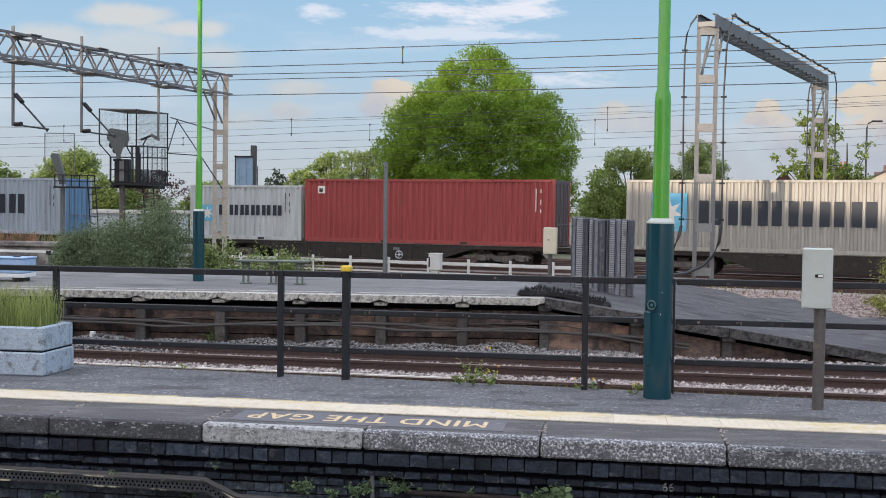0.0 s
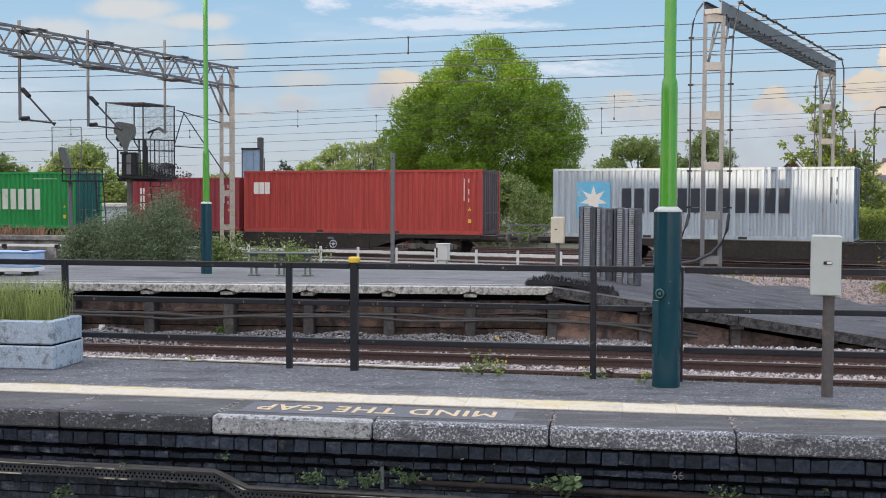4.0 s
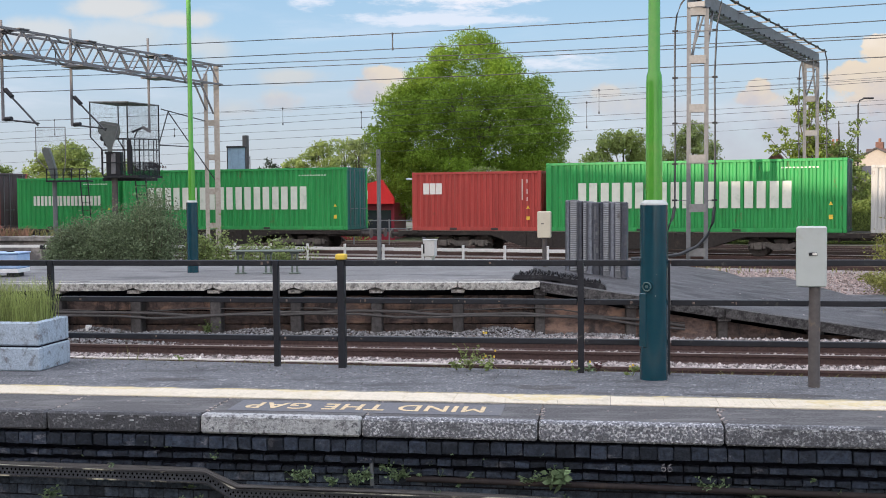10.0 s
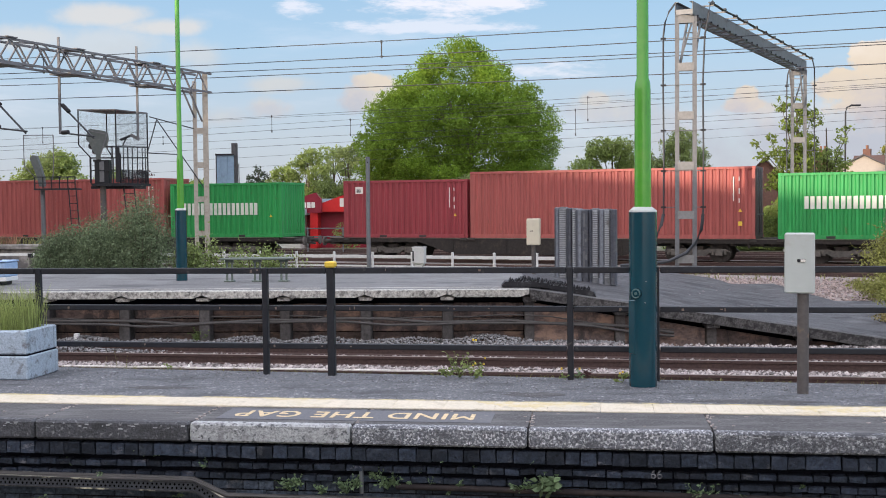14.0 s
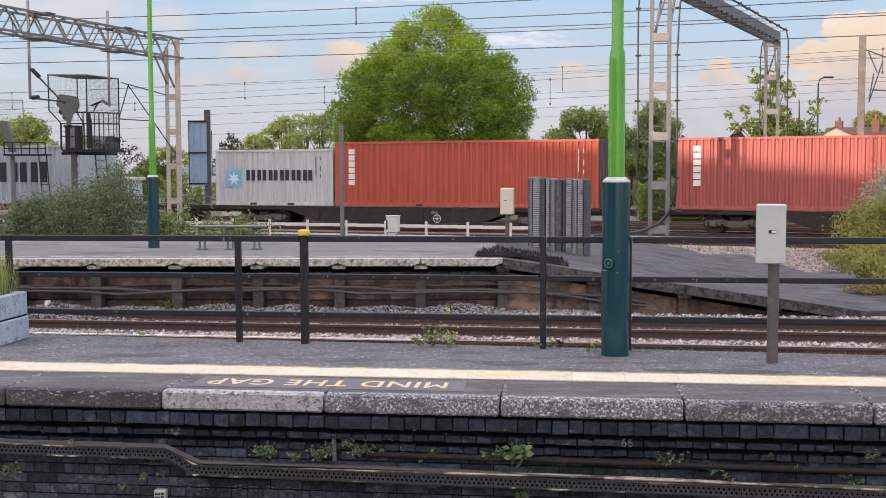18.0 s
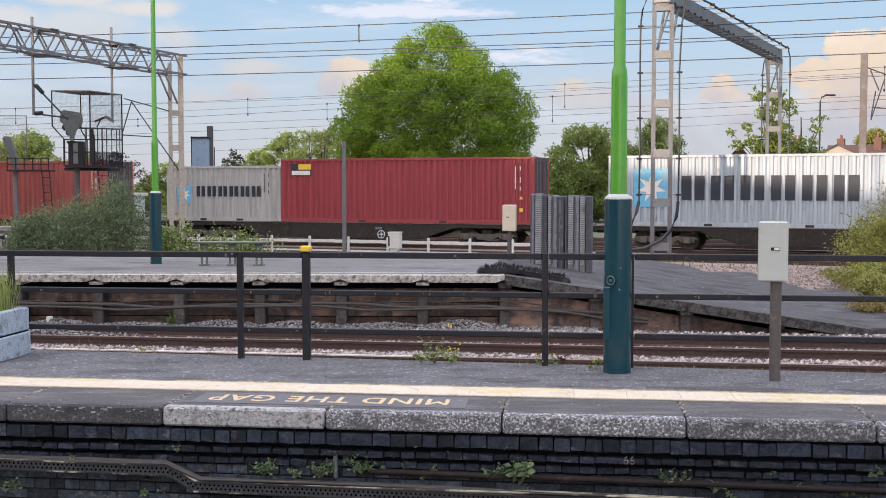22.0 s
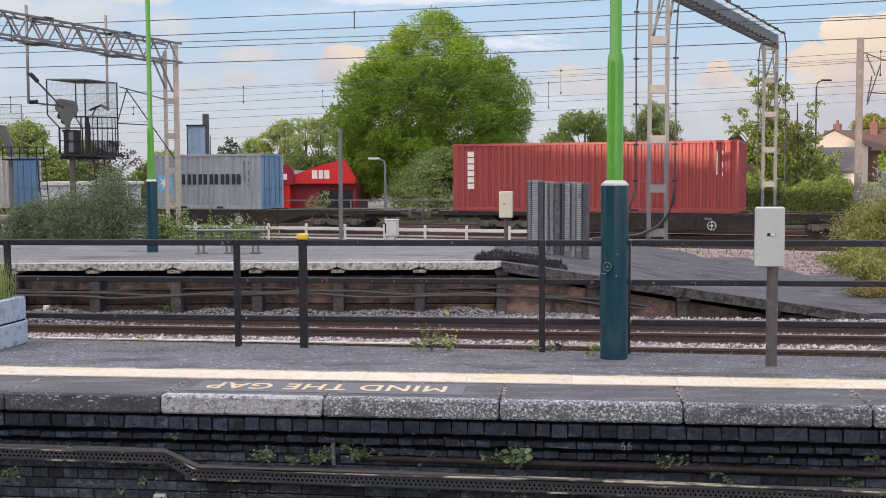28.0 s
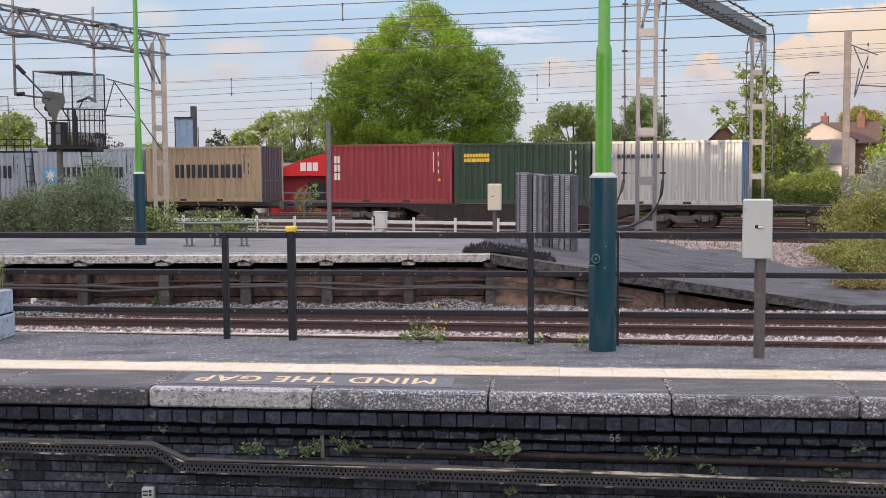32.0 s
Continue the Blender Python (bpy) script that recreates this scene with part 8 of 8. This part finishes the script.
def near_wall():
    t = thing("brick_platform_wall", "soot-blackened brick platform face with stepped courses and weeds", "wall", NEAR, kind="structure")
    part("wall_core", Geo().box(-8.6, 8.6, 0.165, 0.68, -1.35, -0.14), MORTAR_AND_SHADE, t)
    part("mortar_step", Geo().box(-8.6, 8.6, 0.085, 0.164, -0.262, -0.136), MORTAR_AND_SHADE, t)
    part("mortar_step", Geo().box(-8.6, 8.6, 0.115, 0.164, -0.345, -0.263), MORTAR_AND_SHADE, t)
    part("mortar_step", Geo().box(-8.6, 8.6, 0.135, 0.164, -0.43, -0.346), MORTAR_AND_SHADE, t)
    part("mortar_bed", Geo().box(-8.6, 8.6, 0.134, 0.1645, -1.35, -0.435), MORTAR_DUSTY, t)
    rng = random.Random(17)
    shapes = {}

    def shape(w, h, k):
        if (w, h, k) not in shapes:
            r = random.Random(k)
            g = Geo().box(0.004, w - 0.005, 0.0, 0.11, 0.006, h - 0.010, 0.004)
            g.v = [(x + r.uniform(-0.004, 0.004), y + r.uniform(-0.006, 0.006), z + r.uniform(-0.006, 0.004)) for x, y, z in g.v]
            shapes[(w, h, k)] = g.mesh("brick")
        return shapes[(w, h, k)]

    # stepped courses under the coping, in the brick copy with shade coloured in
    for z, h, v, w, shift in ((-0.250, 0.100, 0.016, 0.1165, 0.0), (-0.338, 0.056, 0.050, 0.1165, 0.05), (-0.422, 0.056, 0.084, 0.1165, 0.02)):
        n = 0
        u = -4.9 + shift
        while u < 4.9:
            w = rng.choice((0.104, 0.108, 0.112, 0.112, 0.114, 0.116, 0.116, 0.118, 0.118, 0.120, 0.124, 0.128, 0.108, 0.110, 0.232))
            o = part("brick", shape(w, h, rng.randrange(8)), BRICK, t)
            o.matrix_basis = pose(u, v + rng.uniform(-0.010, 0.010), z + rng.uniform(-0.003, 0.003), rng.uniform(-3, 3), rng.uniform(-0.8, 0.8), rng.uniform(-2.0, 2.0))
            u += w
    rest = Geo()
    z, row = -0.505, 0
    while z > -1.3:
        w = 0.1165 if row % 2 == 0 else 0.233
        u = -8.5 + (0.058 if row % 2 else 0)
        while u < 8.5:
            o = rng.uniform(-0.005, 0.006)
            rest.box(u + rng.uniform(0.001, 0.005), u + w - rng.uniform(0.001, 0.005), 0.125 + o, 0.2, z + rng.uniform(0.003, 0.007), z + rng.uniform(0.067, 0.073), 0.003)
            u += w
        z -= 0.0765
        row += 1
    for z, h, v in ((-0.255, 0.112, 0.030), (-0.338, 0.076, 0.060), (-0.421, 0.076, 0.090)):
        for a, b in ((-8.5, -4.95), (4.95, 8.5)):
            u = a
            while u < b:
                rest.box(u + 0.004, u + 0.1125, v, v + 0.1, z + 0.004, z + h - 0.004, 0.006)
                u += 0.1165
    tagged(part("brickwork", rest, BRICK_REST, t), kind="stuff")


near_wall()


def cable_tray():
    t = thing("cable_tray", "black perforated cable tray bracketed along the brick wall", "cable tray", NEAR)
    runs = (((-8.5, -0.380), (-1.72, -0.435)), ((-1.72, -0.435), (-1.53, -0.545)), ((-1.53, -0.545), (8.5, -0.655)))
    holes = Geo()
    for (u0, z0), (u1, z1) in runs:
        part("tray_side", Geo().prism([(u0, z0 - 0.062), (u1, z1 - 0.062), (u1, z1), (u0, z0)], 0.015, 0.021), TRAY, t)
        part("tray_floor", Geo().prism([(u0, z0 - 0.068), (u1, z1 - 0.068), (u1, z1 - 0.0625), (u0, z0 - 0.0625)], 0.015, 0.13), TRAY, t)
        part("lip", Geo().prism([(u0, z0), (u1, z1), (u1, z1 + 0.006), (u0, z0 + 0.006)], 0.004, 0.026), TRAY_LIP, t)
        part("lip", Geo().prism([(u0, z0 - 0.072), (u1, z1 - 0.072), (u1, z1 - 0.0625), (u0, z0 - 0.0625)], 0.006, 0.022), TRAY_LIP, t)
        n = int((u1 - u0) / 0.034)
        for i in range(n):
            u = u0 + (i + 0.5) * (u1 - u0) / n
            z = z0 + (z1 - z0) * (i + 0.5) / n
            if -5 < u < 5:
                for dz in (-0.018, -0.044):
                    q = u + (0.015 if dz < -0.03 else 0)
                    holes.prism([(q - 0.009, z + dz), (q, z + dz - 0.010), (q + 0.009, z + dz), (q, z + dz + 0.010)], 0.0125, 0.0155)
    tagged(part("perforation", holes, DARK_HOLE, t), kind="stuff")
    for k in range(5):
        y, r = 0.04 + 0.018 * k, 0.009 + 0.003 * (k % 3)
        pts = []
        for i in range(69):
            u = -8.5 + i * 0.25
            z = -0.380 - 0.055 * (u + 8.5) / 6.78 if u < -1.72 else (-0.435 - 0.11 * (u + 1.72) / 0.19 if u < -1.53 else -0.545 - 0.11 * (u + 1.53) / 10.03)
            pts.append((u, y + 0.01 * math.sin(u * 1.3 + k), z + 0.006 + 0.012 * math.sin(u * (0.7 + 0.2 * k) + k * 2)))
        part("cable", Geo().tube(pts, r, 6), CABLE_PALE if k in (0, 3) else CABLE, t, "pale dusty cable with highlights in its colour" if k in (0, 3) else "")
    t = thing("old_pipe", "rusty dark pipe fixed along the brick wall", "pipe", NEAR)
    part("pipe_run", Geo().tube([(-0.25, 0.09, -0.445), (0.6, 0.085, -0.45), (3, 0.08, -0.47), (8.4, 0.08, -0.52)], 0.022, 10), DARK_RUST, t)
    t = thing("drain_pipe", "short pale vertical pipe on the brick wall", "pipe", NEAR)
    part("pipe_run", Geo().tube([(-0.50, 0.075, -0.30), (-0.50, 0.09, -0.50)], 0.016, 8), GALV, t)
    t = thing("wall_box", "small pale junction box low on the brick wall", "junction box", NEAR)
    part("box_body", Geo().box(-1.85, -1.76, 0.07, 0.125, -0.86, -0.75, 0.008), BOX_GREY, t)
    for z in (-0.785, -0.812):
        part("box_slot", Geo().box(-1.838, -1.80, 0.065, 0.0695, z, z + 0.012), STEEL_DARK, t)
        part("box_slot", Geo().box(-1.792, -1.772, 0.065, 0.0695, z, z + 0.018), STEEL_DARK, t)


def chalk_marks():
    """Faded paint on the bricks: a readable number, and scribble as strokes."""
    cu = bpy.data.curves.new("painted_number", "FONT")
    cu.body, cu.size, cu.extrude, cu.align_x = "66", 0.085, 0.0005, "CENTER"
    tmp = bpy.data.objects.new("painted_number", cu)
    me = bpy.data.meshes.new_from_object(tmp)
    bpy.data.objects.remove(tmp)
    me.materials.append(CHALK)
    ob = tagged(new("painted_number", me), "faded white number 66 painted on the bricks", "number")
    ob.matrix_world = NEAR @ pose(1.579, 0.036, -0.331, 90)
    rng = random.Random(31)
    t = thing("painted_scribble", "faded illegible white writing on the bricks", "writing", NEAR)
    for a, b in ((-1.64, -1.56), (-1.53, -1.42), (-1.30, -1.16), (-1.14, -1.05), (-1.01, -0.90), (-0.86, -0.78)):
        u = a
        while u < b - 0.02:
            w = rng.uniform(0.020, 0.034)
            z = -0.745 + rng.uniform(-0.006, 0.006)
            for k in (0.0, 0.026):
                part("stroke", Geo().box(u, u + w, 0.1135, 0.1165, z + k, z + k + 0.006), CHALK, t)
            u += w + 0.010


CHALK = surface("faded_chalk_paint", (0.22, 0.22, 0.24), 0.9, grain=60, vary=0.6, stain=(0.05, 0.05, 0.06), stain_scale=40, stain_low=0.46, stain_high=0.60, bump=0.2)
# the pale stain is dust and painted highlights along the lip
TRAY_LIP = surface("dusty_highlit_tray_lip", (0.032, 0.032, 0.036), 0.5, grain=20, vary=0.5, stain=(0.52, 0.48, 0.36), stain_scale=2.2, stain_low=0.55, stain_high=0.63, bump=0.2)
# pale cable colour broken by dark, so bright lengths read as highlights
CABLE_PALE = surface("pale_dusty_highlit_cable", (0.44, 0.42, 0.33), 0.5, grain=12, vary=0.3, stain=(0.05, 0.047, 0.04), stain_scale=2.2, stain_low=0.44, stain_high=0.56, bump=0.1)
cable_tray()
chalk_marks()


def weed(m, n, leaf, reach, seed, material, label, group="weeds on the platform wall", flowers=0):
    """A small rosette of pointed leaves on thin stems."""
    rng = random.Random(seed)
    t = thing("weed", label, "weed", m, group=group)
    g, st = Geo(), Geo()
    for i in range(max(3, n // 3)):
        a, up = rng.uniform(0, math.tau), rng.uniform(0.3, 2.6)
        d = Vector((math.cos(a), -abs(math.sin(a)) * 0.8, up)).normalized()
        q = d * reach * rng.uniform(0.4, 1.0)
        bow = Vector((rng.uniform(-0.15, 0.15), rng.uniform(-0.15, 0.0), 0.1)) * reach
        st.tube([(0, 0, 0), tuple(q * 0.55 + bow), tuple(q)], 0.0018, 4, False)
        for k in (0.45, 0.62, 0.8, 1.0):
            base = q * k + bow * (2 * k * (1 - k))
            b = rng.uniform(0, math.tau)
            o = (d * 0.5 + Vector((math.cos(b), math.sin(b) * 0.7 - 0.3, rng.uniform(-0.5, 0.6)))).normalized()
            s = o.cross(Vector((rng.uniform(-1, 1), -1, rng.uniform(-1, 1)))).normalized()
            ln = leaf * rng.uniform(0.5, 1.0) * (1.15 - 0.4 * k)
            w = ln * rng.uniform(0.24, 0.36)
            tip = base + o * ln - Vector((0, 0, ln * 0.25))
            mid = base + o * ln * 0.45
            g.add([tuple(base), tuple(mid + s * w), tuple(tip), tuple(mid - s * w)], [(0, 1, 2, 3)])
    g.add(st.v, st.f)
    part("foliage", g, material, t)
    for i in range(flowers):
        p = (rng.uniform(-reach, reach) * 0.6, rng.uniform(-0.05, 0.05), reach * rng.uniform(0.8, 1.3))
        part("flower", Geo().tube([(p[0], p[1], p[2]), (p[0], p[1], p[2] + 0.018)], 0.009, 7), YELLOW, t)


LEAF_WEED = surface("weed_leaf", (0.16, 0.235, 0.125), 0.6, grain=8, vary=0.25, bump=0, by_island=0.5, translucent=0.25)
for i, (u, v, z, n, leaf, reach) in enumerate((
        (-1.03, 0.10, -0.50, 26, 0.06, 0.12), (-0.98, 0.09, -0.47, 14, 0.06, 0.11), (-0.80, 0.09, -0.52, 18, 0.06, 0.09), (-0.61, 0.09, -0.51, 24, 0.06, 0.13), (-0.53, 0.09, -0.46, 16, 0.06, 0.10), (-0.39, 0.09, -0.40, 18, 0.055, 0.11),
        (-0.31, 0.09, -0.47, 26, 0.06, 0.13), (-0.26, 0.09, -0.45, 12, 0.05, 0.09), (0.21, 0.09, -0.44, 8, 0.05, 0.06), (0.19, 0.10, -0.69, 12, 0.05, 0.08), (0.66, 0.09, -0.47, 22, 0.07, 0.12), (0.84, 0.08, -0.47, 48, 0.105, 0.17),
        (1.84, 0.10, -0.48, 20, 0.06, 0.12), (1.94, 0.10, -0.47, 16, 0.05, 0.10), (2.16, 0.10, -0.52, 14, 0.07, 0.09), (2.28, 0.10, -0.57, 9, 0.05, 0.06), (2.55, 0.08, -0.39, 5, 0.07, 0.03), (3.24, 0.08, -0.38, 14, 0.07, 0.08),
        (3.05, 0.10, -0.53, 8, 0.06, 0.07), (3.14, 0.10, -0.57, 9, 0.05, 0.06), (0.84, 0.10, -0.76, 18, 0.06, 0.11), (2.31, 0.10, -0.76, 10, 0.06, 0.07), (-2.13, 0.07, -0.265, 14, 0.05, 0.09), (-2.05, 0.07, -0.265, 10, 0.05, 0.08),
        (-2.70, 0.09, -0.35, 12, 0.05, 0.07), (-1.68, 0.08, -0.34, 12, 0.05, 0.08), (-1.92, 0.10, -0.69, 10, 0.06, 0.08), (-2.10, 0.10, -0.76, 7, 0.05, 0.06), (-1.88, 0.10, -0.57, 9, 0.05, 0.06), (-2.95, 0.10, -0.69, 18, 0.07, 0.13))):
    weed(NEAR @ pose(u, v, z), n if leaf > 0.1 else n * 2, leaf if leaf > 0.1 else leaf * 0.7, reach * 1.1, 100 + i, LEAF_WEED, "small green weed rooted in the brick joints")
for i, (u, v, n, reach, fl) in enumerate(((-0.05, 2.50, 60, 0.28, 3), (0.11, 2.52, 36, 0.13, 4), (-0.17, 2.5, 26, 0.12, 0), (1.40, 2.42, 18, 0.09, 2), (0.9, 2.5, 8, 0.07, 1), (-2.9, 2.58, 10, 0.08, 0))):
    weed(NEAR @ pose(u, v - 2.62 + back_edge(u), 0), n, 0.055, reach, 200 + i, LEAF_BRAMBLE, "tuft of weeds growing at the platform's back edge", "weeds at the platform's back edge", fl)
for i, (x, y, z, n, reach) in enumerate(((-4.23, 20.85, -0.98, 110, 0.34), (4.9, 27.2, -0.9, 30, 0.3))):
    weed(pose(x, y, z), n, 0.09, reach, 300 + i, LEAF_BUSH, "green weed growing in the ballast", "weeds in the ballast")


rng = random.Random(77)
for i in range(26):
    u, row = rng.uniform(-3.9, 4.4), rng.choice((-0.262, -0.345, -0.345, -0.43, -0.43, -0.50, -0.58, -0.66))
    weed(NEAR @ pose(u, 0.05 if row > -0.3 else 0.09, row + 0.005), rng.randrange(5, 14), rng.uniform(0.022, 0.045), rng.uniform(0.03, 0.075), 400 + i, LEAF_WEED, "tiny green sprig in a brick joint")
weed(NEAR @ pose(1.09, 2.33, 0), 22, 0.05, 0.10, 500, LEAF_RED, "small red-leaved weed at the platform's back edge", "weeds at the platform's back edge")
weed(NEAR @ pose(1.01, 2.27, 0), 20, 0.05, 0.09, 501, LEAF_WEED, "tuft of weeds growing at the platform's back edge", "weeds at the platform's back edge", 1)


def rail_markers():
    for x in (-4.14, -3.73):
        t = thing("marker_stake", "short cream-painted stake leaning beside the rail", "stake", pose(x, 17.2, -1.08), group="stakes beside the rail")
        part("stake_bar", Geo().bar((0, 0, 0), (0.03, 0.13, 0.19), 0.03), PALE_BAR, t)
    t = thing("marker_block", "small white marker block at the foot of the boards", "marker", FAR @ pose(-6.55, 0.15, -1.0))
    part("block_body", Geo().box(-0.05, 0.05, -0.04, 0.04, 0.0, 0.22, 0.01), WHITE, t)
    part("block_stripe", Geo().box(-0.03, 0.03, -0.044, -0.0405, 0.06, 0.09), STEEL_DARK, t)


rail_markers()


def lineside_grass():
    g = blades(2600, (-9, 7, 36.6, 41.5, -1.1), 0.30, 0.5, random.Random(51), 0.02)
    h = blades(420, (6, 16, 37.0, 41.0, -1.1), 0.20, 0.6, random.Random(52), 0.02)
    g.add(h.v, h.f)
    solid("lineside_grass", g, GRASS_DRY, "dry tufts of grass beside the main line", "grass", kind="stuff")
    k = blades(70, (-5.3, -3.9, 17.0, 17.25, -1.08), 0.24, 0.35, random.Random(54), 0.006)
    tall = blades(9, (-4.95, -4.4, 17.0, 17.2, -1.08), 0.55, 0.2, random.Random(55), 0.006)
    k.add(tall.v, tall.f)
    solid("rail_grass", k, GRASS_DRY, "thin dry stalks of grass beside the painted rail", "grass", kind="stuff")
    e = blades(800, (-8, 8, -0.05, 0.04, -0.02), 0.055, 0.8, random.Random(53), 0.004)
    solid("edge_grass", e, GRASS_DRY, "thin dry grass along the platform's back edge", "grass", NEAR @ pose(0, 2.39, 0, 0, 0, -3.405), kind="stuff")


lineside_grass()


# ---------------------------------------------------------------- what moves
def motions():
    def place(s, L, off, z):
        xa, ya, _ = line_at(s, off)
        xb, yb, _ = line_at(s + L, off)
        return pose(xa, ya, z, 0, 0, math.degrees(math.atan2(yb - ya, xb - xa)))

    for ob, s, L, off, z in MOVERS:
        walk(ob, [(float(t), place(s + travel(t), L, off, z)) for t in range(33)])
    step = 2 / FPS
    for w, at, s in WHEELS:
        rows = []
        times = [i * step for i in range(int(32 / step) + 1)]
        near = [t for t in times if -66 < s + travel(t) + at.x < 8]
        if not near:
            near = [0.0]
        if near[0] > 0:
            near = [0.0] + near
        if near[-1] < 32:
            near = near + [32.0]
        for i, t in enumerate(near):
            if (i == 0 and len(near) > 1 and near[1] - t > 2 * step):
                a = travel(near[1])
            elif i == len(near) - 1 and i and t - near[i - 1] > 2 * step:
                a = travel(near[i - 1])
            else:
                a = travel(t)
            rows.append((t, pose(at.x, at.y, at.z, 0, math.degrees(a / 0.42) % 360.0, 0)))
        if len(rows) == 1:
            rows.append((32.0, rows[0][1]))
        walk(w, rows)


motions()
